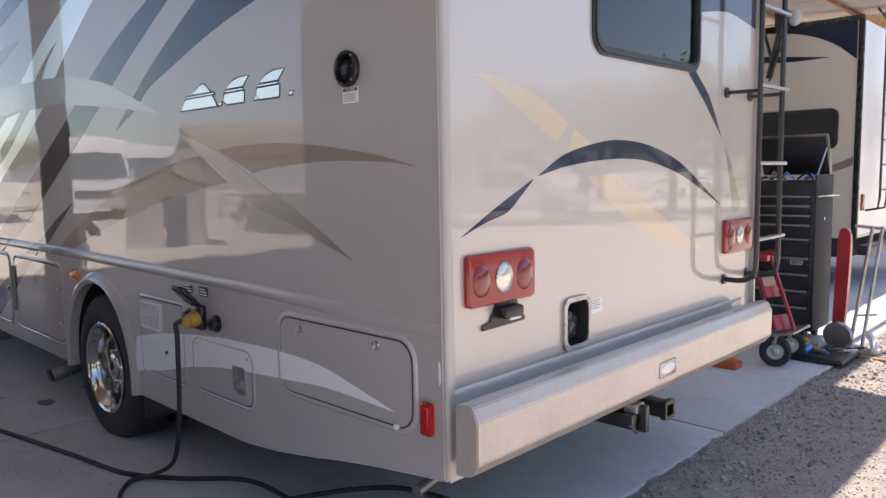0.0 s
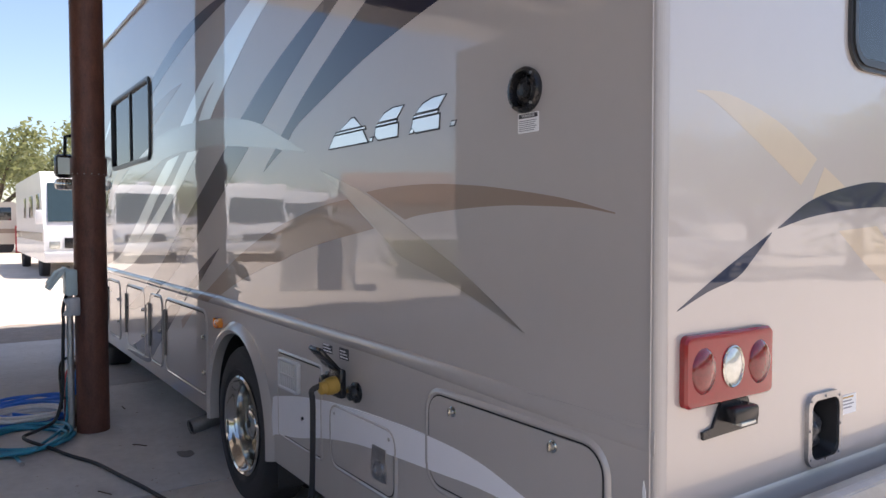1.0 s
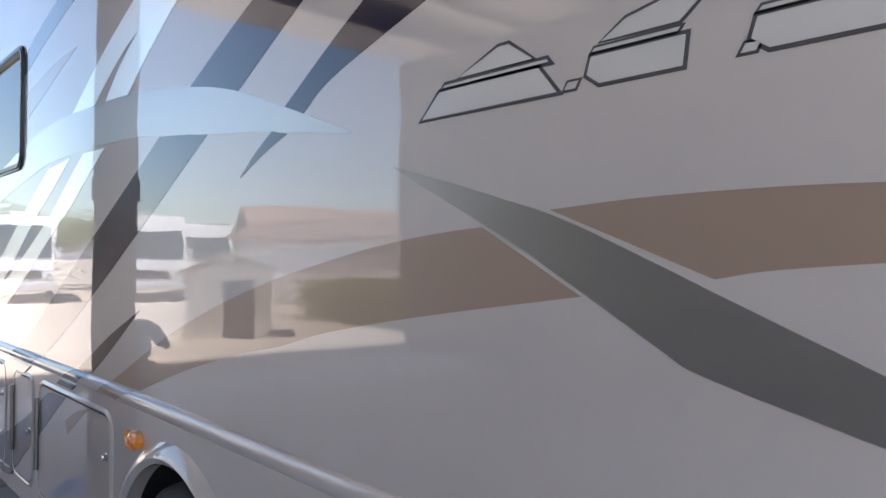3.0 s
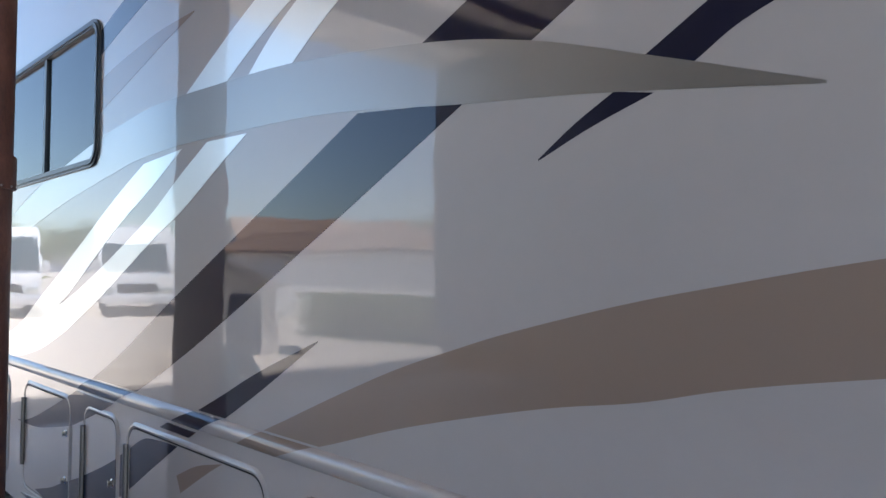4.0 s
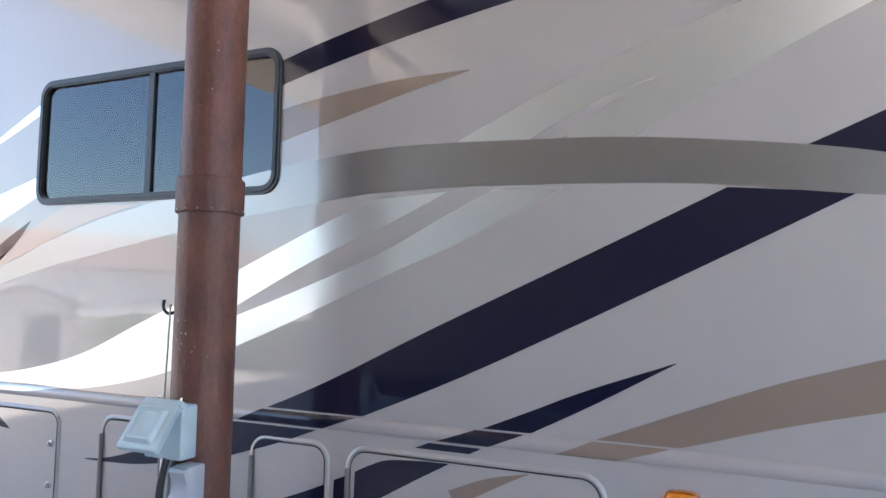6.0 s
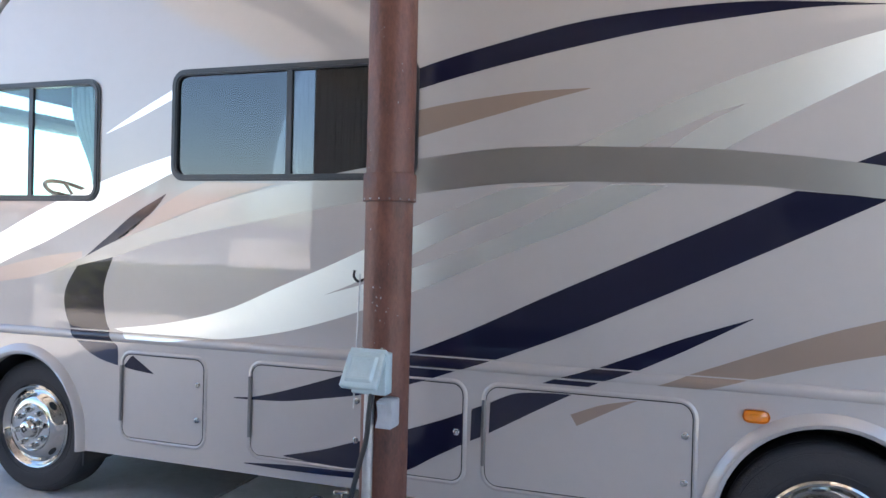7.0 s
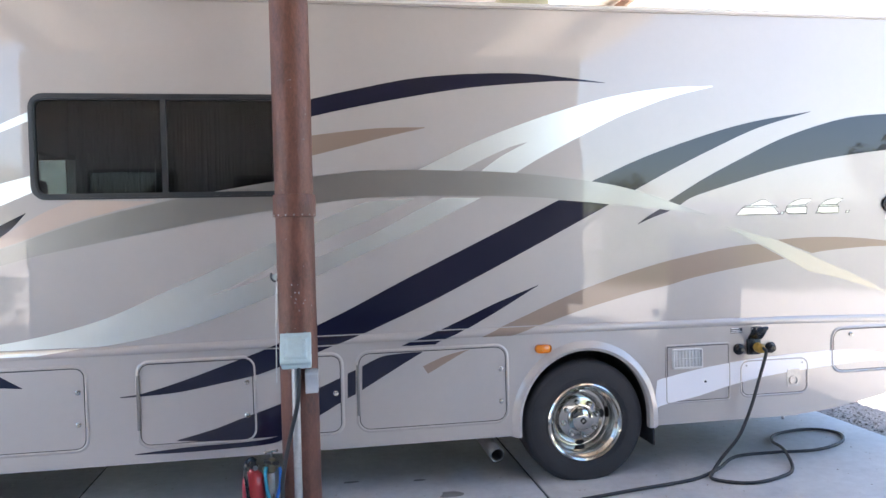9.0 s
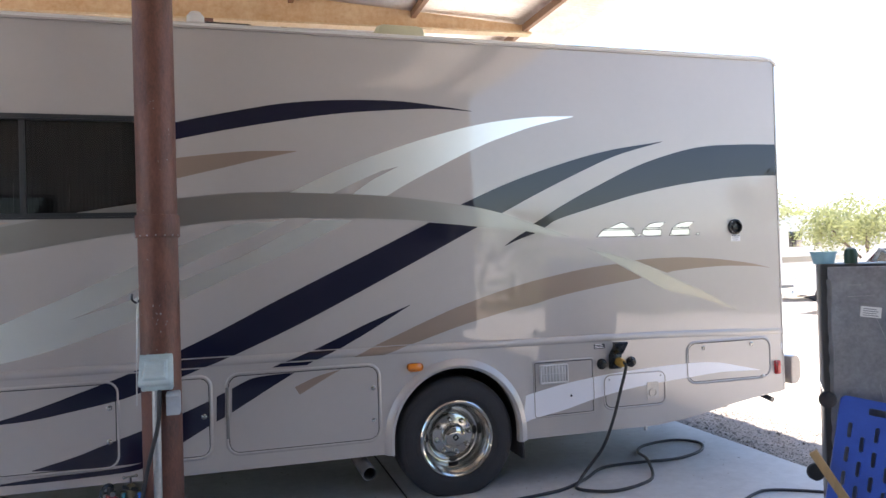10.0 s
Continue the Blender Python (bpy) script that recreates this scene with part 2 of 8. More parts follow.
def tube(bm, pts, r, seg=8, closed=False):
    pts = [Vector(p) for p in pts]
    n = len(pts)
    rings = []
    up = Vector((0.13, 0.21, 0.97))
    for i, p in enumerate(pts):
        if closed:
            d = pts[(i + 1) % n] - pts[i - 1]
        else:
            d = pts[min(i + 1, n - 1)] - pts[max(i - 1, 0)]
        d.normalize()
        side = d.cross(up)
        if side.length < 1e-3:
            side = d.cross(Vector((1, 0, 0)))
        side.normalize()
        up2 = side.cross(d).normalized()
        rings.append([bm.verts.new(p + r * (math.cos(2 * math.pi * k / seg) * side + math.sin(2 * math.pi * k / seg) * up2)) for k in range(seg)])
    for i in range(n if closed else n - 1):
        a, b = rings[i], rings[(i + 1) % n]
        for k in range(seg):
            bm.faces.new((a[k], a[(k + 1) % seg], b[(k + 1) % seg], b[k]))
    if not closed:
        bm.faces.new(rings[0][::-1])
        bm.faces.new(rings[-1])
    return bm


def lathe(bm, prof, m, seg=36, loop=False, cap=True):
    rings = []
    for r, h in prof:
        rings.append([bm.verts.new(m @ Vector((r * math.cos(2 * math.pi * k / seg), r * math.sin(2 * math.pi * k / seg), h))) for k in range(seg)])
    for a, b in zip(rings, rings[1:] + (rings[:1] if loop else [])):
        for k in range(seg):
            bm.faces.new((a[k], a[(k + 1) % seg], b[(k + 1) % seg], b[k]))
    if prof[0][0] > 1e-4 and not loop and cap:
        bm.faces.new(rings[0][::-1])
    if prof[-1][0] > 1e-4 and not loop:
        bm.faces.new(rings[-1])
    bmesh.ops.remove_doubles(bm, verts=bm.verts, dist=1e-5)
    return bm


def plate(bm, outline, m, t, z0=0.0):
    """Extrude a flat outline (local x, y) from z0 to z0 + t."""
    pts, _, tris, *_ = geometry.delaunay_2d_cdt([Vector(p) for p in outline], [], [list(range(len(outline)))], 1, 1e-5)
    low = [bm.verts.new(m @ Vector((p.x, p.y, z0))) for p in pts]
    top = [bm.verts.new(m @ Vector((p.x, p.y, z0 + t))) for p in pts]
    count = {}
    for f in tris:
        bm.faces.new([low[k] for k in f][::-1])
        bm.faces.new([top[k] for k in f])
        for a, b in zip(f, f[1:] + f[:1]):
            count[frozenset((a, b))] = count.get(frozenset((a, b)), 0) + 1
    for e, c in count.items():
        if c == 1:
            a, b = e
            bm.faces.new((low[a], low[b], top[b], top[a]))
    return bm


def ring(bm, outer, inner, m, t, z0=0.0):
    """A flat frame between two outlines of the same number of points."""
    n = len(outer)
    rows = []
    for line, z in ((outer, z0), (outer, z0 + t), (inner, z0 + t), (inner, z0)):
        rows.append([bm.verts.new(m @ Vector((x, y, z))) for x, y in line])
    for a, b in zip(rows, rows[1:] + rows[:1]):
        for k in range(n):
            bm.faces.new((a[k], a[(k + 1) % n], b[(k + 1) % n], b[k]))
    return bm


def rrect(x0, x1, y0, y1, r, n=6):
    out = []
    for cx, cy, a0 in ((x1 - r, y1 - r, 0), (x0 + r, y1 - r, 90), (x0 + r, y0 + r, 180), (x1 - r, y0 + r, 270)):
        for k in range(n + 1):
            a = radians(a0 + 90 * k / n)
            out.append((cx + r * math.cos(a), cy + r * math.sin(a)))
    return out


def curve(pts, n=6):
    """A smooth line through the points."""
    if len(pts) < 3:
        return list(pts)
    p = [Vector(v) for v in pts]
    p = [2 * p[0] - p[1]] + p + [2 * p[-1] - p[-2]]
    out = []
    for i in range(1, len(p) - 2):
        for k in range(n):
            t = k / n
            out.append(0.5 * (2 * p[i] + (p[i + 1] - p[i - 1]) * t + (2 * p[i - 1] - 5 * p[i] + 4 * p[i + 1] - p[i + 2]) * t * t
                              + (3 * p[i] - p[i - 1] - 3 * p[i + 1] + p[i + 2]) * t ** 3))
    out.append(p[-2])
    return [tuple(v) for v in out]


def part(name, bm, material, parent=None, label="", smooth=True):
    bmesh.ops.recalc_face_normals(bm, faces=bm.faces)
    me = bpy.data.meshes.new(name)
    bm.to_mesh(me)
    bm.free()
    me.materials.append(material)
    if smooth:
        me.shade_smooth()
        me.set_sharp_from_angle(angle=radians(38))
    ob = new(name, me)
    if parent is not None:
        ob.parent = parent
        ob.matrix_parent_inverse = parent.matrix_world.inverted()
    if label:
        tagged(ob, label)
    return ob


def thing(name, at, label, category, group="", kind=""):
    ob = new(name)
    ob.matrix_world = Matrix.Translation(at)
    ob.empty_display_size = 0.1
    bpy.context.view_layer.update()
    return tagged(ob, label, category, group, kind)


def B():
    return bmesh.new()


SIDE = Matrix(((1, 0, 0, 0), (0, 0, -1, 0), (0, 1, 0, 0), (0, 0, 0, 1)))     # local x, y, z to x, z, -y
REAR = Matrix(((0, 0, 1, 0), (1, 0, 0, 0), (0, 1, 0, 0), (0, 0, 0, 1)))      # local x, y, z to y, z, x


def wall_grid(bm, x0, x1, z0, z1, holes, m, t):
    """A wall of thickness t (local z from -t to 0) with rectangular holes."""
    xs = sorted({x0, x1, *[v for h in holes for v in h[:2]]})
    zs = sorted({z0, z1, *[v for h in holes for v in h[2:]]})
    got = {}

    def v(i, j, k):
        if (i, j, k) not in got:
            got[i, j, k] = bm.verts.new(m @ Vector((xs[i], zs[j], -t * k)))
        return got[i, j, k]

    def solid(i, j):
        if not (0 <= i < len(xs) - 1 and 0 <= j < len(zs) - 1):
            return False
        cx, cz = (xs[i] + xs[i + 1]) / 2, (zs[j] + zs[j + 1]) / 2
        return not any(h[0] < cx < h[1] and h[2] < cz < h[3] for h in holes)

    for i in range(len(xs) - 1):
        for j in range(len(zs) - 1):
            if not solid(i, j):
                continue
            bm.faces.new((v(i, j, 0), v(i + 1, j, 0), v(i + 1, j + 1, 0), v(i, j + 1, 0)))
            bm.faces.new((v(i, j, 1), v(i, j + 1, 1), v(i + 1, j + 1, 1), v(i + 1, j, 1)))
            for di, dj, a, b in ((-1, 0, (i, j), (i, j + 1)), (1, 0, (i + 1, j), (i + 1, j + 1)), (0, -1, (i, j), (i + 1, j)), (0, 1, (i, j + 1), (i + 1, j + 1))):
                if not solid(i + di, j + dj):
                    bm.faces.new((v(*a, 0), v(*b, 0), v(*b, 1), v(*a, 1)))
    return bm


# ---------------------------------------------------------------- ground and canopy
bm = B()
for x0, x1 in ((-3000, -60), (-60, 60), (60, 3000)):
    for y0, y1 in ((-3000, -60), (-60, 60), (60, 3000)):
        bm.faces.new([bm.verts.new((x, y, -0.07)) for x, y in ((x0, y0), (x1, y0), (x1, y1), (x0, y1))])
bmesh.ops.remove_doubles(bm, verts=bm.verts, dist=0.001)
tagged(part("ground", bm, DIRT), "sunlit pale desert dirt yard", "ground", kind="structure")


def canopy_z(x):
    return 5.42 - 0.055 * (x + 11.6)


bm = B()
ny = 1500
y_lo, y_hi = -10.0, 20.0
rows = []
for i in range(ny + 1):
    y = y_lo + (y_hi - y_lo) * i / ny
    w = 0.017 * math.sin(2 * math.pi * y / 0.08)
    # past y 6.6 the edge is made up, cut back to brighten the far trailer
    rear = 0.42 if y < 5.3 else (-0.10 if y < 6.6 else -0.75)
    front = -11.62 + 0.05 * noise.noise(Vector((y * 2.2, 3.1, 0.7)))
    rows.append([bm.verts.new((x, y, canopy_z(x) + w + 0.012 * math.sin(7 * x + y))) for x in (front, -7.5, -5.0, -2.5, rear)])
for a, b in zip(rows, rows[1:]):
    for k in range(4):
        bm.faces.new((a[k], b[k], b[k + 1], a[k + 1]))
roof_sheet = part("canopy_roof", bm, CORRUGATED)
tagged(roof_sheet, "weathered corrugated metal carport roof sheet", "canopy roof", kind="structure")
md = roof_sheet.modifiers.new("thickness", "SOLIDIFY")
md.thickness = 0.003


def canopy_frame():
    frame_thing = thing("canopy_frame", (0, 0, 4.5), "rust-stained steel beams and brown purlins of the carport", "canopy frame", kind="structure")
    bm = B()
    web = [(-11.4, canopy_z(-11.4) - 0.03), (-0.28, canopy_z(-0.28) - 0.03), (-0.28, 4.665), (-11.4, 4.46)]
    plate(bm, web, Matrix.Translation((0, 4.20, 0)) @ SIDE, 0.03, -0.015)
    girder = part("girder", bm, BEAM, frame_thing, "tapered cream girder stained by rust", smooth=False)
    bm = plate(B(), [(-11.4, 4.46), (-0.27, 4.665), (-0.27, 4.64), (-11.4, 4.435)], Matrix.Translation((0, 4.20, 0)) @ SIDE, 0.16, -0.08)
    part("flange", bm, mat("cream_flange_paint", (0.80, 0.70, 0.52), 0.65, 0, var=0.2, scale=3, col2=(0.62, 0.42, 0.22)), girder, smooth=False)
    for y in (-0.42, 11.0, 16.8, -8.9):
        bm = B()
        x0 = -9.4 if y == -8.9 else -11.4
        drop, ln, deep = 0.17, 0.13 - x0, 0.30
        z0, z1 = canopy_z(x0) - drop, canopy_z(0.12) - drop
        tilt = Matrix.Translation((x0, y, z0)) @ Matrix.Rotation(math.atan2(z0 - z1, 0.12 - x0), 4, "Y")
        for a, b in ((-deep, 0.022 - deep), (-0.02, 0.0)):
            box(bm, 0, ln, -0.08, 0.08, a, b, m=tilt)
        box(bm, 0, ln, -0.012, 0.012, 0.022 - deep, -0.02, m=tilt)
        part("beam", bm, BEAM, frame_thing)
    # deep dark header across the front, with the sheet hanging over it
    x = -9.35
    z = canopy_z(x) - 0.025
    bm = box(B(), x - 0.05, x + 0.05, y_lo + 0.1, y_hi - 0.1, z - 0.02, z)
    box(bm, x - 0.012, x + 0.012, y_lo + 0.1, y_hi - 0.1, z - 0.23, z - 0.02)
    box(bm, x - 0.05, x + 0.05, y_lo + 0.1, y_hi - 0.1, z - 0.25, z - 0.23)
    part("header_beam", bm, mat("dark_brown_primer", (0.13, 0.085, 0.06), 0.6, 0, var=0.3, scale=4), frame_thing, "dark brown header beam")
    for k in range(2, 8):
        x = -11.2 + k * 1.55
        z = canopy_z(x) - 0.025
        bm = B()
        box(bm, x - 0.03, x + 0.03, y_lo + 0.1, y_hi - 0.1, z - 0.012, z)
        box(bm, x - 0.03, x - 0.024, y_lo + 0.1, y_hi - 0.1, z - 0.085, z - 0.012)
        box(bm, x - 0.03, x + 0.03, y_lo + 0.1, y_hi - 0.1, z - 0.097, z - 0.085)
        part("purlin", bm, PURLIN, frame_thing)
    return frame_thing


canopy_frame()


def pipe_post(x, y, r, label, near):
    p = thing("canopy_post", (x, y, 0), label, "post", group="canopy posts")
    top = canopy_z(x) - 0.48
    bm = B()
    lathe(bm, [(r, -0.02), (r, 1.2), (r, 1.83), (r + 0.001, 2.6), (r, top)], Matrix.Translation((x, y, 0)), 40)
    part("pipe", bm, RUST, p)
    bm = B()
    lathe(bm, [(r - 0.005, 1.825), (r + 0.011, 1.827), (r + 0.012, 1.83), (r + 0.012, 1.945), (r + 0.009, 1.952), (r - 0.005, 1.954)], Matrix.Translation((x, y, 0)), 40)
    part("collar", bm, RUST, p, "welded sleeve collar")
    if near:
        bm = B()
        for a in range(16):
            ang = 2 * math.pi * a / 16
            rr = r + 0.012
            ball(bm, (x + rr * math.cos(ang), y + rr * math.sin(ang), 1.836), 0.0045, u=6, v=4)
        tagged(part("weld_bead", bm, STEEL, p), kind="stuff")
        bm = B()
        rng = random.Random(4)
        for k in range(34):
            ang = -math.pi / 2 + rng.gauss(-0.1, 0.25)
            z = rng.gauss(1.38, 0.05) if k < 9 else rng.uniform(0.9, 2.6)
            ang += 0.0 if k < 9 else rng.uniform(-0.9, 0.9)
            s = rng.uniform(0.0015, 0.0035) * (1.0 if k < 9 else 0.7)
            ball(bm, (x + r * math.cos(ang), y + r * math.sin(ang), z), s, 1, 1, rng.uniform(0.8, 2.2), u=6, v=4)
        tagged(part("paint_wear", bm, STEEL, p, "small bare-metal chips in the paint"), kind="stuff")
    bm = B()
    box(bm, x - 0.14, x + 0.14, y - 0.14, y + 0.14, top, top + 0.014, 0.003)
    part("cap_plate", bm, RUST, p)
    return p


PX, PY = -4.648, -0.435
pipe_post(PX, PY, 0.108, "rust-brown painted steel pipe post with a collar", True)
pipe_post(-4.5, 4.20, 0.108, "rust-brown steel pipe post behind the motorhome", False)
pipe_post(-4.6, -8.9, 0.108, "rust-brown steel pipe post beside the grey trailer", False)


# ---------------------------------------------------------------- motorhome
rv = thing("motorhome", (-4.0, 1.2, 0.0), "champagne class A motorhome with navy, silver and tan swoosh graphics", "motorhome")
W = 2.44
TOP = 3.14
RX = -0.003      # plane of the rear wall
WIN2 = (-6.19, -4.68, 1.965, 2.60)
WIN1 = (-7.82, -6.71, 1.845, 2.58)

bm = wall_grid(B(), -7.42, -0.004, 1.0, TOP + 0.05, [(WIN2[0] + .03, WIN2[1] - .03, WIN2[2] + .03, WIN2[3] - .03), (-7.42, WIN1[1] - .03, WIN1[2] + .03, WIN1[3] - .03)], SIDE, 0.03)
part("side_wall", bm, CHAMPAGNE, rv, "glossy champagne side wall", smooth=False)
# front cap of the side: sloping nose with the rest of the cab window
bm = B()
hole = (-7.82 + .03, WIN1[2] + .03, WIN1[3] - .03)
plate(bm, [(-7.42, 1.0), (-7.42, hole[1]), (hole[0], hole[1]), (-8.13, hole[1]), (-8.22, 1.5), (-8.28, 1.0)][::-1], SIDE, 0.03, -0.03)
plate(bm, [(hole[0], hole[1]), (hole[0], hole[2]), (-7.79, hole[2]), (-8.13, hole[1])], SIDE, 0.03, -0.03)
plate(bm, [(-7.42, hole[2]), (-7.42, TOP)] + curve([(-7.42, 3.12), (-7.50, 3.05), (-7.58, 2.93), (-7.79, hole[2])], 5)[1:] + [(hole[0], hole[2])], SIDE, 0.03, -0.03)
part("front_side_panel", bm, CHAMPAGNE, rv, smooth=False)
# far side wall
bm = wall_grid(B(), -7.42, -0.03, 1.0, TOP, [(-7.42, -6.75, 1.9, 2.52), (-6.1, -5.2, 1.0, 1.05)], Matrix.Translation((0, W, 0)) @ SIDE, -0.03)
wall_grid(bm, -8.1, -7.42, 1.0, 1.9, [], Matrix.Translation((0, W, 0)) @ SIDE, -0.03)
part("side_wall", bm, CHAMPAGNE, rv, smooth=False)
# rear wall
RW = (0.838, 1.745, 1.926, 2.62)
bm = wall_grid(B(), 0.03, W - 0.03, 0.50, TOP, [(RW[0] + .03, RW[1] - .03, RW[2] + .03, RW[3] - .03), (0.664, 0.806, 0.828, 0.992)], Matrix.Translation((RX, 0, 0)) @ REAR, 0.04)
part("rear_wall", bm, REAR_PAINT, rv, "glossy rear wall, a lighter beige than the side walls", smooth=False)


# corner posts with rolled trim
for yy, s in ((0.0, 1), (W, -1)):
    bm = B()
    prof = [(-0.0035, yy), (-0.002, yy - 0.004 * s), (0.003, yy - 0.004 * s), (0.0045, yy - 0.0015 * s)]
    for k in range(7):
        a = radians(90 * k / 6)
        prof.append((0.0045 + 0.0185 * math.sin(a), yy + s * (0.018 - 0.0195 * math.cos(a))))
    prof += [(0.0235, yy + 0.028 * s), (0.0215, yy + 0.032 * s), (-0.0035, yy + 0.032 * s)]
    lo = [bm.verts.new((x, y, 0.525)) for x, y in prof]
    hi = [bm.verts.new((x, y, TOP + 0.0)) for x, y in prof]
    for k in range(len(prof)):
        bm.faces.new((lo[k], lo[(k + 1) % len(prof)], hi[(k + 1) % len(prof)], hi[k]))
    bm.faces.new(lo)
    bm.faces.new(hi)
    part("corner_trim", bm, TRIM, rv, "rounded corner extrusion", smooth=False)

# roof with rolled edges
bm = B()
prof = [(-0.010, TOP + 0.044), (-0.014, TOP + 0.056), (-0.006, TOP + 0.068), (0.03, TOP + 0.080), (W / 2, TOP + 0.11), (W - 0.03, TOP + 0.080), (W + 0.006, TOP + 0.068), (W + 0.014, TOP + 0.056), (W + 0.012, TOP - 0.02)]
cuts = [(-7.42, -0.02), (-7.36, 0.0), (-0.10, 0.0), (-0.02, -0.012), (0.025, -0.05)]
rowsv = [[bm.verts.new((x, y, z + dz)) for y, z in prof] for x, dz in cuts]
for a, b in zip(rowsv, rowsv[1:]):
    for k in range(len(prof) - 1):
        bm.faces.new((a[k], a[k + 1], b[k + 1], b[k]))
bm.faces.new(rowsv[0])
bm.faces.new(rowsv[-1][::-1])
for a, b in zip(rowsv, rowsv[1:]):
    bm.faces.new((a[0], b[0], b[-1], a[-1]))
part("roof", bm, WHITE, rv, "white fibreglass roof")
bm = B()
box(bm, -7.4, -0.06, -0.018, -0.001, TOP + 0.030, TOP + 0.044, 0.003)
part("gutter", bm, TRIM, rv, "grey rain gutter along the roof edge")

# nose, windscreen, floor, lower hull
bm = B()
nose = curve([(-7.42, 3.20), (-7.52, 3.10), (-7.60, 2.95), (-7.79, 2.60)], 4)
for (xa, za), (xb, zb) in zip(nose, nose[1:]):
    bm.faces.new([bm.verts.new(v) for v in ((xa, -0.01, za), (xb, -0.01, zb), (xb, W + 0.01, zb), (xa, W + 0.01, za))])
for (xa, za), (xb, zb) in zip([(-8.18, 1.72), (-8.24, 1.4), (-8.30, 1.0), (-8.36, 0.75), (-8.32, 0.42)], [(-8.24, 1.4), (-8.30, 1.0), (-8.36, 0.75), (-8.32, 0.42), (-8.1, 0.36)]):
    bm.faces.new([bm.verts.new(v) for v in ((xa, -0.01, za), (xb, -0.01, zb), (xb, W + 0.01, zb), (xa, W + 0.01, za))])
bmesh.ops.remove_doubles(bm, verts=bm.verts, dist=0.001)
nose_ob = part("front_cap", bm, CHAMPAGNE, rv)
nose_ob.modifiers.new("thickness", "SOLIDIFY").thickness = 0.02
bm = B()
plate(bm, [(0.05, 0), (W - 0.05, 0), (W - 0.05, 0.97), (0.05, 0.97)], Matrix(((0, -0.0, -1, -8.17), (1, 0, 0, 0), (0, 1, 0, 1.70), (0, 0, 0, 1))) @ Matrix.Rotation(radians(-24), 4, "X"), 0.008)
ws = part("windscreen", bm, CAB_GLASS, rv, "large sloping windscreen", smooth=False)
ws.visible_shadow = False
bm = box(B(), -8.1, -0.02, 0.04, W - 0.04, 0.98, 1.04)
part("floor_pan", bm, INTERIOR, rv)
# wide low boxes added to block light leaking through under the body
bm = box(B(), -6.72, -3.62, 0.10, W - 0.10, 0.40, 0.60, 0.02)
box(bm, -8.0, -7.85, 0.28, W - 0.28, 0.44, 0.56)
box(bm, -2.1, -0.45, 0.10, W - 0.10, 0.40, 0.60, 0.02)
box(bm, -3.4, -2.2, 0.75, W - 0.75, 0.46, 0.60, 0.02)
box(bm, -7.85, -6.72, 0.55, W - 0.55, 0.46, 0.60, 0.02)
box(bm, -8.0, -0.4, 0.62, 0.70, 0.56, 0.80)
box(bm, -8.0, -0.4, 1.74, 1.82, 0.56, 0.80)
box(bm, -2.86, -2.70, 0.35, W - 0.35, 0.36, 0.48, 0.04)
box(bm, -7.38, -7.22, 0.35, W - 0.35, 0.36, 0.48, 0.04)
part("chassis", bm, GAP, rv, "dark underbody frame and axles with added light-blocking boxes")

# skirt with wheel openings
RC, FC = -2.763, -7.265


def arch_line(c, a, b, zc, z0, n=28, flip=False):
    pts = [(c - a, z0)] + [(c - a * math.cos(math.pi * k / n), zc + b * math.sin(math.pi * k / n)) for k in range(n + 1)] + [(c + a, z0)]
    return pts


SK = 0.006


def run_out(x):
    return 0.005 * max(0.0, (x + 0.95) / 0.97)


def follow_run_out(ob):
    """Lay a part, and what is under it, on the tapering rear end of the skirt."""
    for o in (ob, *ob.children_recursive):
        if o.data:
            for v in o.data.vertices:
                v.co.y += run_out(v.co.x)


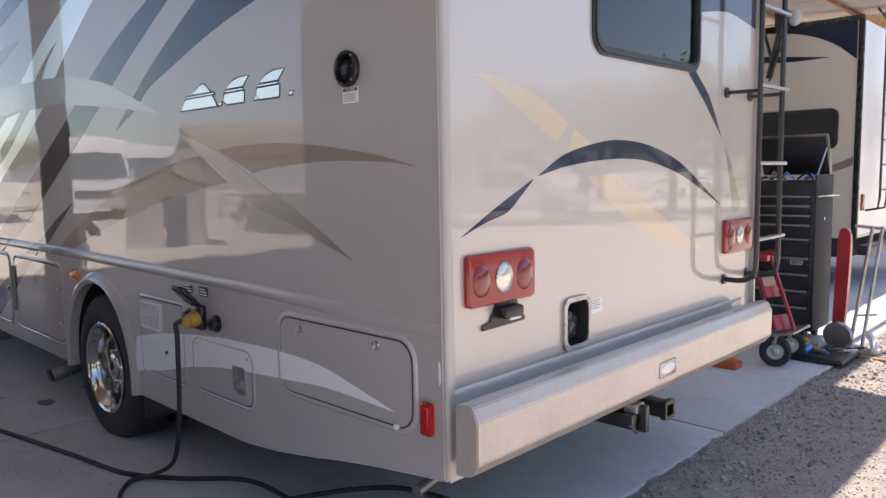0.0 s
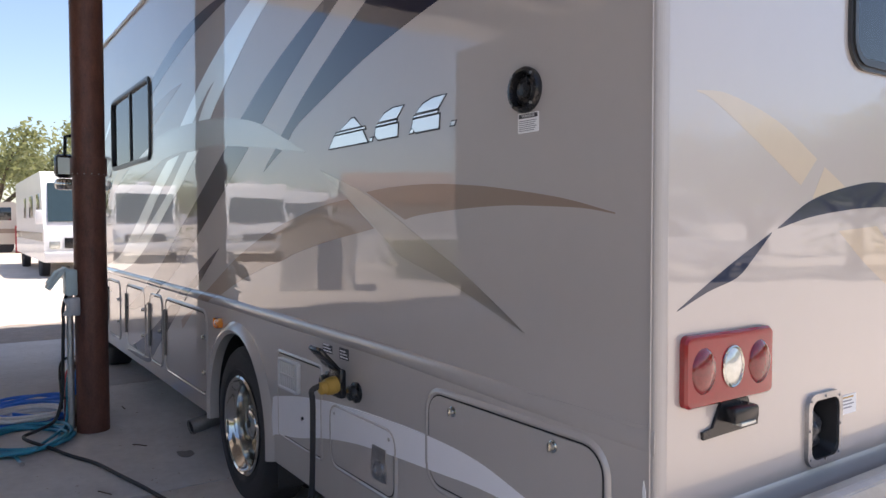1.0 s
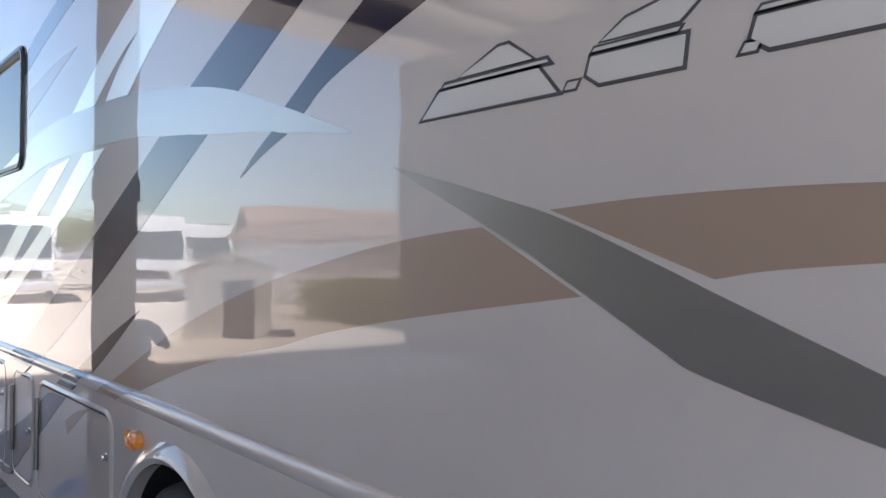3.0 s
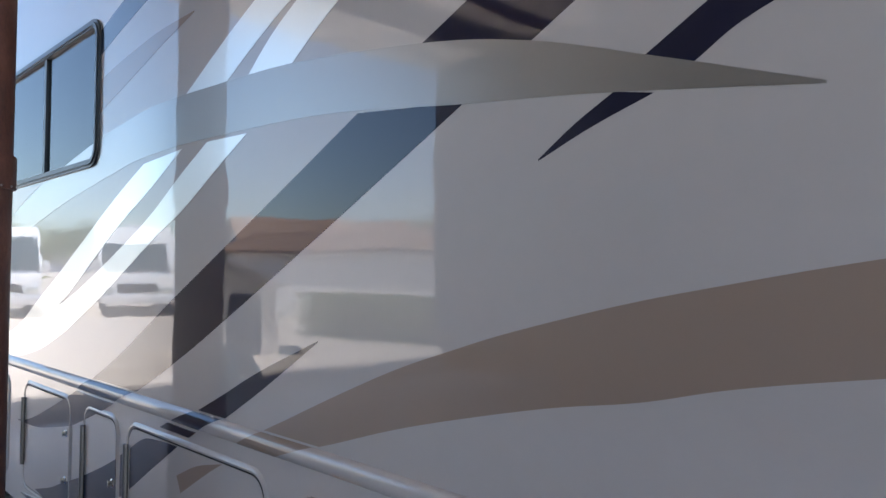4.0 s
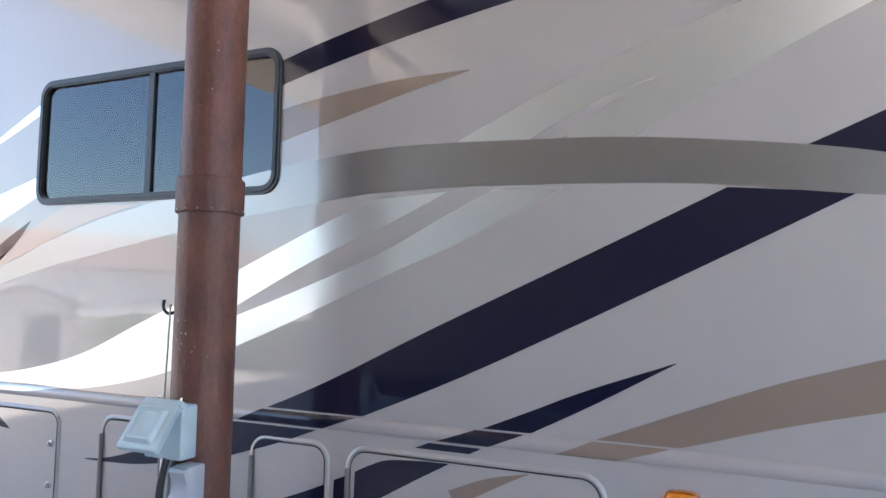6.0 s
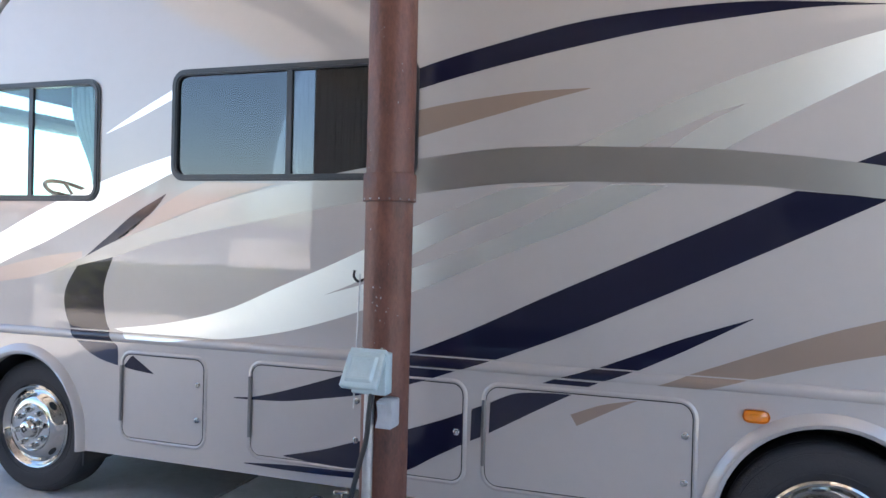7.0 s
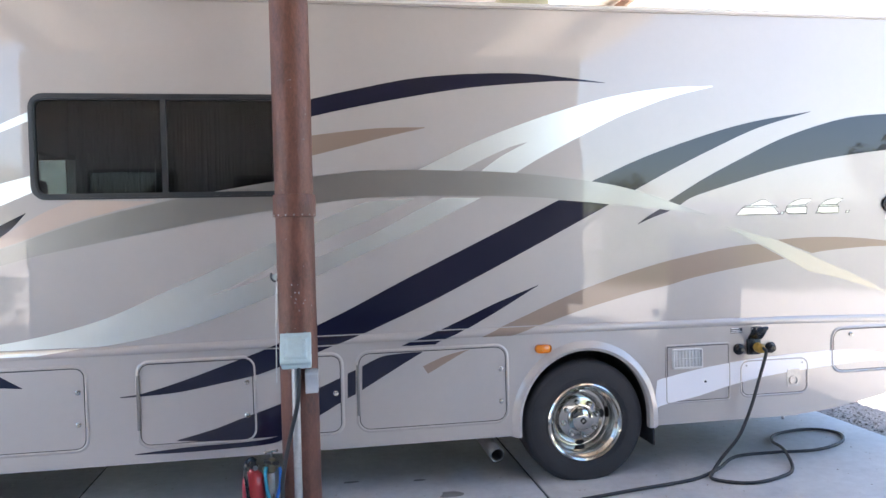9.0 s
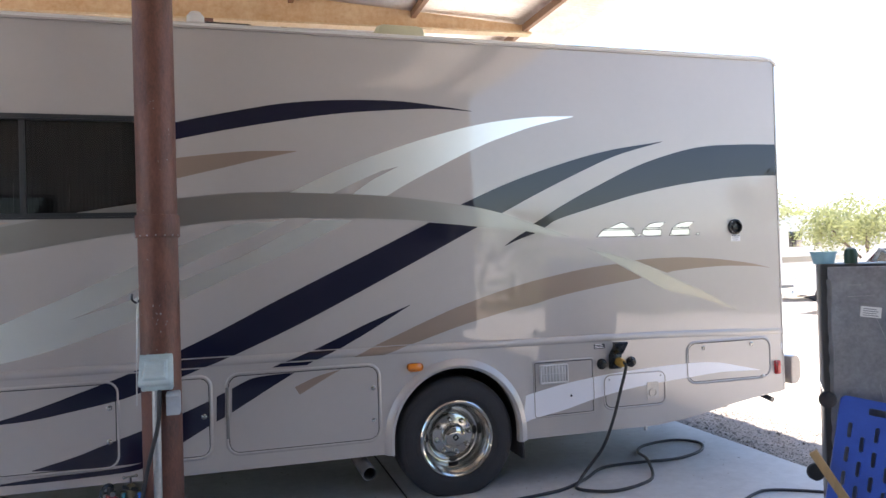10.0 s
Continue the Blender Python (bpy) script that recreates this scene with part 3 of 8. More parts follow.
for yy, sgn in ((0.0, 1), (W, -1)):
    bm = B()
    mm = SIDE if sgn == 1 else Matrix.Translation((0, W, 0)) @ SIDE
    out = [(-8.30, 1.03), (-8.36, 0.75), (-8.30, 0.42)]
    out += [(FC - 0.45, 0.36)] + arch_line(FC, 0.43, 0.47, 0.43, 0.345)[1:-1] + [(FC + 0.43, 0.345)]
    out += [(-3.27, 0.345)] + arch_line(RC, 0.458, 0.478, 0.42, 0.345)[0:] + [(-1.20, 0.345), (-0.95, 0.370), (-0.95, 1.03)]
    plate(bm, out, mm, (SK + 0.03) * sgn, -0.03 * sgn)
    # the rear end of the skirt runs out flush with the corner
    end = B()
    plate(end, [(-0.95, 1.03), (-0.95, 0.370)] + curve([(-0.95, 0.370), (-0.75, 0.402), (-0.40, 0.464), (0.010, 0.518)], 4)[1:] + [(0.010, 1.03)], mm, (SK + 0.03) * sgn, -0.03 * sgn)
    for v in end.verts:
        v.co.y += sgn * run_out(v.co.x)
    part("skirt_end", end, CHAMPAGNE, rv, "rear end of the skirt")
    part("skirt", bm, CHAMPAGNE, rv, "champagne lower skirt panel")
    # wheel opening flares
    for c, a, b, zc in ((RC, 0.458, 0.478, 0.42), (FC, 0.43, 0.47, 0.43)):
        bm = B()
        inner = arch_line(c, a - 0.004, b - 0.004, zc, 0.335)
        mid = arch_line(c, a + 0.034, b + 0.034, zc, 0.338)
        outer = arch_line(c, a + 0.064, b + 0.060, zc, 0.342)
        rows3 = [[bm.verts.new(mm @ Vector((x, z, sgn * h))) for x, z in line] for line, h in ((inner, -0.03), (inner, 0.022), ([(p[0] * 0.7 + q[0] * 0.3, p[1] * 0.7 + q[1] * 0.3) for p, q in zip(inner, outer)], 0.036), (mid, 0.030), (outer, SK - 0.0005))]
        for ra, rb in zip(rows3, rows3[1:]):
            for k in range(len(inner) - 1):
                bm.faces.new((ra[k], ra[k + 1], rb[k + 1], rb[k]))
        part("wheel_arch_flare", bm, CHAMPAGNE, rv, "raised rounded wheel arch lip")
        bm = B()
        liner = arch_line(c, a + 0.02, b + 0.02, zc, 0.36)
        r0 = [bm.verts.new(mm @ Vector((x, z, -0.032 * sgn))) for x, z in liner]
        r1 = [bm.verts.new(mm @ Vector((x, z, -0.75 * sgn))) for x, z in liner]
        for k in range(len(liner) - 1):
            bm.faces.new((r0[k], r0[k + 1], r1[k + 1], r1[k]))
        part("wheel_well", bm, GAP, rv)
    # belt moulding
    bm = B()
    prof = [(0.0, 1.068), (0.007, 1.066), (0.016, 1.057), (0.020, 1.044), (0.019, 1.032), (0.015, 1.020), (0.0, 1.010)]
    ra = [bm.verts.new(mm @ Vector((-8.28, z, sgn * h))) for h, z in prof]
    rb = [bm.verts.new(mm @ Vector((-3.0, z + 0.004, sgn * h))) for h, z in prof]
    rc = [bm.verts.new(mm @ Vector((-1.2, z - 0.012, sgn * h * 0.65))) for h, z in prof]
    rd = [bm.verts.new(mm @ Vector((0.015, z - 0.045, sgn * h * 0.12))) for h, z in prof]
    for a2, b2 in ((ra, rb), (rb, rc), (rc, rd)):
        for k in range(len(prof) - 1):
            bm.faces.new((a2[k], a2[k + 1], b2[k + 1], b2[k]))
    bm.faces.new(ra)
    bm.faces.new(rd[::-1])
    part("belt_moulding", bm, CHAMPAGNE, rv, "rounded champagne belt ledge")
bm = box(B(), -0.35, -0.006, 0.03, W - 0.03, 0.50, 0.56)
tuck = curve([(RX - 0.001, 0.802), (0.001, 0.790), (0.005, 0.764), (0.009, 0.735), (0.010, 0.60)], 3)
for (xa, za), (xb, zb) in zip(tuck, tuck[1:]):
    bm.faces.new([bm.verts.new(v) for v in ((xa, 0.0, za), (xb, 0.0, zb), (xb, 2.30, zb), (xa, 2.30, za))])
bmesh.ops.remove_doubles(bm, verts=bm.verts, dist=0.0005)
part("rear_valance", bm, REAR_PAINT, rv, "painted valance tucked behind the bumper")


# ---- graphics on the side
def swoosh(top, bottom, material, label="", h=0.0026, base=-0.0005, m=SIDE, name="graphic_stripe", n=6):
    if base < 0:
        h *= 0.3
    line = curve(top, n) + curve(bottom, n)[::-1]
    clean = []
    for q in line:
        if not clean or (abs(q[0] - clean[-1][0]) + abs(q[1] - clean[-1][1])) > 0.0015:
            clean.append(q)
    if abs(clean[0][0] - clean[-1][0]) + abs(clean[0][1] - clean[-1][1]) < 0.0015:
        clean.pop()
    return part(name, plate(B(), clean, m, h - base, base), material, rv, label, smooth=False)


BELT = [(0.0, 1.068), (0.007, 1.066), (0.016, 1.057), (0.020, 1.044), (0.019, 1.032), (0.015, 1.020), (0.0, 1.010)]


def belt_decal(top, bottom, material, z1=1.078, z0=1.004):
    """A thin stripe wrapped over the belt ledge; top and bottom are its two ends in x."""
    bm = B()
    rows5 = []
    for k in range(len(BELT) - 1):
        for j in range(3):
            h, z = (a + (b - a) * j / 3 for a, b in zip(BELT[k], BELT[k + 1]))
            if z0 <= z <= z1:
                f = (z1 - z) / (z1 - z0)
                row = []
                for e in (0, 1):
                    x = top[e] + (bottom[e] - top[e]) * f
                    row.append(bm.verts.new(SIDE @ Vector((x, z + 0.004 * (x + 8.28) / 5.28, h + 0.0022))))
                rows5.append(row)
    for a, b in zip(rows5, rows5[1:]):
        bm.faces.new((a[0], a[1], b[1], b[0]))
    part("graphic_stripe", bm, material, rv)


S2 = SK + 0.0053   # graphics on the skirt lie over the doors
swoosh([(-4.70, 2.530), (-4.52, 2.579), (-4.25, 2.640), (-3.894, 2.710), (-3.523, 2.744), (-3.135, 2.750), (-2.854, 2.727), (-2.589, 2.696)],
       [(-4.70, 2.424), (-4.52, 2.469), (-4.253, 2.528), (-3.897, 2.595), (-3.525, 2.653), (-3.137, 2.688), (-2.854, 2.704), (-2.589, 2.693)], NAVY, "navy arc from the window")
swoosh([(-4.70, 2.318), (-4.524, 2.348), (-4.257, 2.379), (-4.082, 2.393), (-3.819, 2.397)],
       [(-4.70, 2.178), (-4.527, 2.223), (-4.260, 2.289), (-4.083, 2.334), (-3.819, 2.393)], TAN, "tan blade from the window")
# silver upper blade with a notch
line = (curve([(-3.87, 2.123), (-3.536, 2.279), (-3.224, 2.400), (-2.901, 2.506), (-2.524, 2.605), (-2.131, 2.664), (-1.796, 2.680)])
        + curve([(-1.796, 2.676), (-2.089, 2.607), (-2.311, 2.533), (-2.529, 2.449), (-2.826, 2.306), (-3.073, 2.180), (-3.225, 2.092)])
        + [(-3.455, 2.108)] + curve([(-3.40, 2.150), (-3.30, 2.215), (-3.129, 2.300)], 4) + curve([(-3.25, 2.268), (-3.42, 2.195), (-3.585, 2.114)], 4))
part("graphic_stripe", plate(B(), line, SIDE, 0.0015, -0.0005), SILVER, rv, "silver blade with a notch", smooth=False)
swoosh([(-7.099, 1.400), (-6.809, 1.512), (-6.58, 1.612), (-6.289, 1.705), (-6.076, 1.782), (-5.795, 1.866), (-5.412, 1.951), (-5.05, 2.018), (-4.667, 2.075), (-4.264, 2.119), (-3.982, 2.125), (-3.690, 2.117), (-3.222, 2.096), (-2.698, 2.034), (-2.391, 1.971), (-2.113, 1.881), (-1.859, 1.794)],
       [(-7.099, 1.396), (-6.865, 1.458), (-6.60, 1.515), (-6.222, 1.623), (-5.835, 1.700), (-5.381, 1.786), (-5.035, 1.846), (-4.535, 1.912), (-4.269, 1.942), (-3.987, 1.952), (-3.695, 1.952), (-3.080, 1.932), (-2.569, 1.876), (-2.247, 1.843), (-1.859, 1.790)], TAUPE, "long taupe metallic arc", h=0.0036)
# white swoosh that splits into two blades
line = (curve([(-6.578, 1.091), (-6.190, 1.147), (-5.807, 1.242), (-5.448, 1.395), (-5.19, 1.503), (-4.936, 1.617), (-4.494, 1.813), (-4.213, 1.922)])
        + [(-3.897, 1.940)] + curve([(-4.134, 1.831), (-4.500, 1.680), (-4.985, 1.441), (-5.195, 1.354)])
        + curve([(-4.93, 1.432), (-4.609, 1.546), (-4.196, 1.706), (-3.901, 1.853), (-3.712, 1.941)]) + [(-3.458, 1.935)]
        + curve([(-3.652, 1.844), (-3.883, 1.731), (-4.144, 1.628), (-4.616, 1.423), (-4.954, 1.290), (-5.168, 1.216), (-5.442, 1.140), (-5.804, 1.078), (-6.05, 1.076)]) + [(-6.50, 1.076)])
part("graphic_stripe", plate(B(), line, SIDE, 0.0015, -0.0005), SILVER, rv, "broad silver-white swoosh that forks into two blades", smooth=False)
belt_decal((-6.52, -5.85), (-6.47, -6.20), SILVER, z0=1.035)
# big navy stripe, over the belt and onto the skirt
swoosh([(-2.922, 1.912), (-3.205, 1.777), (-3.377, 1.696), (-3.567, 1.607), (-3.776, 1.509), (-4.012, 1.397), (-4.33, 1.240), (-4.545, 1.142), (-4.70, 1.078)],
       [(-2.560, 1.879), (-2.930, 1.693), (-3.207, 1.556), (-3.379, 1.471), (-3.567, 1.380), (-3.776, 1.280), (-4.010, 1.176), (-4.245, 1.078)], NAVY, "broad navy diagonal stripe")
belt_decal((-4.70, -4.245), (-4.87, -4.45), NAVY)
swoosh([(-4.87, 1.008), (-4.952, 0.978), (-5.093, 0.931), (-5.394, 0.832), (-5.608, 0.776), (-5.732, 0.761)], [(-4.45, 1.008), (-4.62, 0.945), (-4.813, 0.884), (-4.936, 0.848), (-5.147, 0.810), (-5.395, 0.771), (-5.608, 0.759), (-5.732, 0.757)], NAVY, "navy fork across the compartment doors", h=S2, base=SK - 0.005)
swoosh([(-5.412, 0.474), (-5.187, 0.529), (-5.026, 0.582), (-4.814, 0.649), (-4.550, 0.744), (-4.406, 0.802)], [(-5.412, 0.470), (-5.2, 0.455), (-4.95, 0.452), (-4.726, 0.470), (-4.549, 0.566), (-4.406, 0.645)], NAVY, "lower navy fork", h=S2, base=SK - 0.005)
swoosh([(-5.660, 0.405), (-5.35, 0.426), (-5.0, 0.433), (-4.82, 0.452), (-4.70, 0.50)], [(-5.660, 0.402), (-5.402, 0.396), (-5.046, 0.401), (-4.833, 0.414), (-4.726, 0.46)], NAVY, h=S2, base=SK - 0.005)
swoosh([(-4.359, 0.826), (-4.307, 0.848)], [(-4.363, 0.668), (-4.311, 0.692)], NAVY, h=S2, base=SK - 0.005)
swoosh([(-4.265, 0.868), (-4.200, 0.90), (-4.121, 0.928), (-3.99, 0.939), (-3.872, 0.942)], [(-4.269, 0.716), (-4.160, 0.778), (-4.017, 0.860), (-3.872, 0.940)], NAVY, "navy flash on the compartment door", h=S2, base=SK - 0.005)
# small navy blade
swoosh([(-3.081, 1.346), (-3.367, 1.240), (-3.566, 1.154), (-3.745, 1.078)], [(-3.081, 1.343), (-3.353, 1.189), (-3.565, 1.078)], NAVY, "slim navy blade")
belt_decal((-3.745, -3.565), (-3.955, -3.745), NAVY)
swoosh([(-3.955, 1.008), (-4.01, 0.985)], [(-3.745, 1.008), (-3.79, 0.985)], NAVY, h=S2, base=SK - 0.005)
# long tan arc, parted by the dart
swoosh([(-3.34, 1.078), (-3.216, 1.128), (-2.988, 1.221), (-2.774, 1.303), (-2.593, 1.361), (-2.438, 1.407), (-2.187, 1.470), (-1.982, 1.511), (-1.815, 1.541), (-1.681, 1.560), (-1.566, 1.572), (-1.470, 1.579)],
       [(-3.07, 1.078), (-2.986, 1.103), (-2.788, 1.164), (-2.592, 1.216), (-2.345, 1.274), (-2.156, 1.309), (-1.993, 1.350), (-1.802, 1.386), (-1.564, 1.424), (-1.258, 1.467)], TAN, "long tan arc")
swoosh([(-1.320, 1.602), (-1.130, 1.612), (-0.89, 1.612), (-0.65, 1.597), (-0.45, 1.574), (-0.27, 1.547), (-0.105, 1.510)],
       [(-1.045, 1.498), (-0.957, 1.512), (-0.734, 1.528), (-0.516, 1.535), (-0.345, 1.530), (-0.206, 1.522), (-0.105, 1.507)], TAN, "tail of the tan arc")
belt_decal((-3.33, -3.07), (-3.50, -3.30), TAN)
swoosh([(-3.871, 0.847), (-3.727, 0.905), (-3.566, 0.942)], [(-3.840, 0.796), (-3.653, 0.897), (-3.566, 0.940)], TAN, "short tan flash on the compartment door", h=S2, base=SK - 0.005)
swoosh([(-1.716, 1.706), (-1.547, 1.661), (-1.400, 1.619), (-1.270, 1.577), (-0.981, 1.453), (-0.743, 1.351), (-0.583, 1.272), (-0.428, 1.190)],
       [(-1.716, 1.703), (-1.548, 1.623), (-1.459, 1.580), (-1.360, 1.530), (-1.125, 1.400), (-1.085, 1.378), (-1.00, 1.354), (-0.747, 1.291), (-0.533, 1.222), (-0.428, 1.188)], TAUPE, "taupe metallic dart", h=0.0036)
swoosh([(-2.698, 2.030), (-2.323, 2.188), (-1.872, 2.338), (-1.497, 2.434), (-1.047, 2.507)], [(-2.391, 1.965), (-2.106, 2.107), (-1.784, 2.255), (-1.450, 2.393), (-1.047, 2.504)], NAVY, "navy blade above the arc")
swoosh([(-2.150, 1.884), (-1.883, 2.035), (-1.601, 2.172), (-1.260, 2.322), (-0.909, 2.429), (-0.651, 2.477), (-0.335, 2.495), (-0.006, 2.500)],
       [(-2.055, 1.860), (-1.95, 1.918), (-1.700, 1.992), (-1.317, 2.095), (-0.919, 2.172), (-0.505, 2.225), (-0.183, 2.246), (-0.006, 2.249)], NAVY, "navy band that sweeps to the rear corner")
swoosh([(-2.366, 1.738), (-2.285, 1.792), (-2.201, 1.838)], [(-2.366, 1.735), (-2.25, 1.782), (-2.125, 1.823)], NAVY, "small navy thorn")
# pale stripe on the rear skirt
low_stripe = swoosh([(-2.245, 0.655), (-2.185, 0.672), (-1.939, 0.719), (-1.662, 0.754), (-1.474, 0.770), (-1.233, 0.785), (-0.885, 0.796), (-0.630, 0.785), (-0.422, 0.743), (-0.226, 0.698)],
       [(-2.275, 0.455), (-2.192, 0.487), (-1.945, 0.530), (-1.715, 0.586), (-1.479, 0.630), (-1.237, 0.660), (-0.838, 0.690), (-0.581, 0.706), (-0.226, 0.696)], PEARL, "pearl white stripe on the lower skirt", h=S2, base=SK - 0.005)
follow_run_out(low_stripe)
# front graphics
swoosh([(-6.226, 1.892), (-6.446, 1.776), (-6.611, 1.656), (-6.805, 1.514)], [(-6.226, 1.889), (-6.324, 1.783), (-6.485, 1.664), (-6.585, 1.610)], NAVY, "navy blade above the crescent")
swoosh([(-6.865, 1.456), (-6.935, 1.347), (-6.960, 1.265), (-6.948, 1.170), (-6.905, 1.078)], [(-6.596, 1.518), (-6.649, 1.384), (-6.662, 1.279), (-6.640, 1.137), (-6.61, 1.078)], NAVY, "dark navy crescent")
belt_decal((-6.905, -6.61), (-6.85, -6.57), NAVY)
swoosh([(-6.85, 1.006), (-6.75, 0.938), (-6.65, 0.900), (-6.55, 0.878)], [(-6.57, 1.006), (-6.545, 0.985), (-6.54, 0.94), (-6.54, 0.88)], SLATE, h=SK + 0.002, base=SK - 0.005)
swoosh([(-6.49, 0.880), (-6.437, 0.938), (-6.402, 0.925), (-6.280, 0.850)], [(-6.48, 0.868), (-6.40, 0.857), (-6.280, 0.846)], NAVY, h=S2, base=SK - 0.005)
swoosh([(-8.0, 1.40), (-7.52, 1.625), (-7.114, 1.812), (-6.60, 1.995), (-6.18, 2.115)], [(-8.05, 1.15), (-7.515, 1.435), (-7.08, 1.612), (-6.66, 1.805), (-6.18, 2.015)], SILVER, "broad white band below the cab window")
swoosh([(-6.664, 2.251), (-6.43, 2.375), (-6.17, 2.500)], [(-6.664, 2.249), (-6.43, 2.335), (-6.17, 2.445)], SILVER, "thin white sliver")
swoosh([(-7.9, 1.30), (-7.506, 1.42), (-7.15, 1.50), (-6.83, 1.545)], [(-7.95, 1.22), (-7.506, 1.33), (-7.22, 1.375), (-7.0, 1.44), (-6.83, 1.508)], PEACH, "soft peach stripe")
swoosh([(-6.56, 1.63), (-6.364, 1.755), (-6.13, 1.890), (-5.95, 1.962)], [(-6.56, 1.622), (-6.289, 1.712), (-6.076, 1.79), (-5.795, 1.876), (-5.50, 1.948)], PEACH, "soft peach stripe below the window")


# ---- windows
FRAME = mat("anodised_window_frame", (0.055, 0.058, 0.062), 0.35, 0.5, var=0.15)


def window(x0, x1, z0, z1, m, glass_mat, splits=(), r=0.085, label="", sgn=1):
    w = new("window")
    w.matrix_world = m @ Matrix.Translation(((x0 + x1) / 2, z0, 0))
    w.parent = rv
    w.matrix_parent_inverse = rv.matrix_world.inverted()
    bpy.context.view_layer.update()
    tagged(w, label)
    bm = B()
    o, mid, i = rrect(x0, x1, z0, z1, r), rrect(x0 + .012, x1 - .012, z0 + .012, z1 - .012, r - .008), rrect(x0 + .036, x1 - .036, z0 + .036, z1 - .036, r - .03)
    ring(bm, o, i, m, 0.012 * sgn, -0.002 * sgn)
    ring(bm, mid, rrect(x0 + .028, x1 - .028, z0 + .028, z1 - .028, r - .022), m, 0.008 * sgn, 0.008 * sgn)
    ring(bm, rrect(x0 + .026, x1 - .026, z0 + .026, z1 - .026, r - .02), i, m, -0.036 * sgn, 0.0)
    part("window_frame", bm, FRAME, w, "dark rounded frame")
    xs = [x0 + 0.034, *splits, x1 - 0.034]
    for a, b in zip(xs, xs[1:]):
        pane = part("pane", plate(B(), rrect(a, b, z0 + .034, z1 - .034, 0.03 if splits else r - .03, 4), m, 0.005 * sgn, -0.012 * sgn), glass_mat, w, smooth=False)
        pane.visible_shadow = False
    for s in splits:
        bm = plate(B(), [(s - .016, z0 + .03), (s + .016, z0 + .03), (s + .016, z1 - .03), (s - .016, z1 - .03)], m, 0.02 * sgn, -0.015 * sgn)
        part("mullion", bm, FRAME, w, smooth=False)
    return w


window(*WIN2, SIDE, DARK_GLASS, (-5.43,), label="dark tinted two-pane sliding window")
window(*WIN1, SIDE, CAB_GLASS, (-7.25,), label="clear greenish cab window with a sliding pane")
window(-7.80, -6.72, 1.87, 2.55, Matrix.Translation((0, W, 0)) @ SIDE, CAB_GLASS, (-7.25,), label="passenger cab window", sgn=-1)
window(*RW, Matrix.Translation((RX, 0, 0)) @ REAR, DARK_GLASS, label="dark tinted rear window")

# cab and cabin seen through the glass; the cabin's dimness is in its colours
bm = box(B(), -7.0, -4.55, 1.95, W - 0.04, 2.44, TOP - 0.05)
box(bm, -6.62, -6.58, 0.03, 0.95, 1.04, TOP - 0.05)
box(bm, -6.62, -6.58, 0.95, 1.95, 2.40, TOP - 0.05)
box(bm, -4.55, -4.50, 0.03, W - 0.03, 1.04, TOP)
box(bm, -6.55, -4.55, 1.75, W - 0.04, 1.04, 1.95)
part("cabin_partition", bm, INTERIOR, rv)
bm = box(B(), -7.6, -0.05, 0.03, W - 0.03, TOP - 0.04, TOP - 0.02)
part("cabin_ceiling", bm, CAB_LINING, rv)
bm = B()
rng = random.Random(31)
x = -5.96
while x < -4.66:
    w = rng.uniform(0.012, 0.030)
    y = 0.10 + rng.uniform(-0.006, 0.014)
    tube(bm, [(x, y, 1.90), (x + rng.uniform(-0.004, 0.004), y, 2.15), (x + rng.uniform(-0.004, 0.004), y + 0.004, 2.40), (x, y, 2.66)], 0.62 * w, 8)
    x += w
part("curtain", bm, CLOTH, rv, "pleated curtain behind the tinted pane, darkened for the dim cabin")
bm = B()
for k in range(8):
    x = -7.00 + k * 0.034
    tube(bm, curve([(x, 0.09 + 0.014 * (k % 2), 2.60), (x + 0.03, 0.085, 2.35), (-6.84 + k * 0.013, 0.09, 2.05), (-6.80 + k * 0.010, 0.09, 1.80)], 4), 0.020, 8)
part("cab_curtain", bm, CAB_CLOTH, rv, "pale tied-back cab curtain")
bm = B()
tilt = Matrix.Translation((-7.52, 0.62, 1.93)) @ Matrix.Rotation(radians(28), 4, "Y")
tube(bm, [tilt @ Vector((0.20 * math.cos(a * math.pi / 16), 0.20 * math.sin(a * math.pi / 16), 0)) for a in range(32)], 0.015, 8, True)
for a in (0.3, 2.8, 4.7):
    cyl(bm, tilt @ Vector((0, 0, -0.02)), tilt @ Vector((0.19 * math.cos(a), 0.19 * math.sin(a), 0)), 0.012, seg=8)
cyl(bm, tilt @ Vector((0, 0, 0)), tilt @ Vector((0.0, 0, -0.35)), 0.03, seg=10)
part("steering_wheel", bm, WHEEL_GREY, rv, "large grey steering wheel")
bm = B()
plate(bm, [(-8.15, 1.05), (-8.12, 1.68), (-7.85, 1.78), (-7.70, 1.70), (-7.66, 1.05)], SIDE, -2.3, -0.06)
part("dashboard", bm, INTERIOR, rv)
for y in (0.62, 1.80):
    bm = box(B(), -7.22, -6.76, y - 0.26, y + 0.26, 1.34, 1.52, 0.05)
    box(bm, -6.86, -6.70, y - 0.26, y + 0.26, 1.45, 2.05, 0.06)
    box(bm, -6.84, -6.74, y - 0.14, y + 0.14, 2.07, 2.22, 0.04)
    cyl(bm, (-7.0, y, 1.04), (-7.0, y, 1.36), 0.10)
    part("cab_seat", bm, INTERIOR, rv, "captain's seat, brown darkened for the dim cabin")
bm = box(B(), -8.02, -7.60, 0.06, W - 0.06, 2.42, 2.47, 0.015)
part("sun_visor_shelf", bm, CAB_LINING, rv)


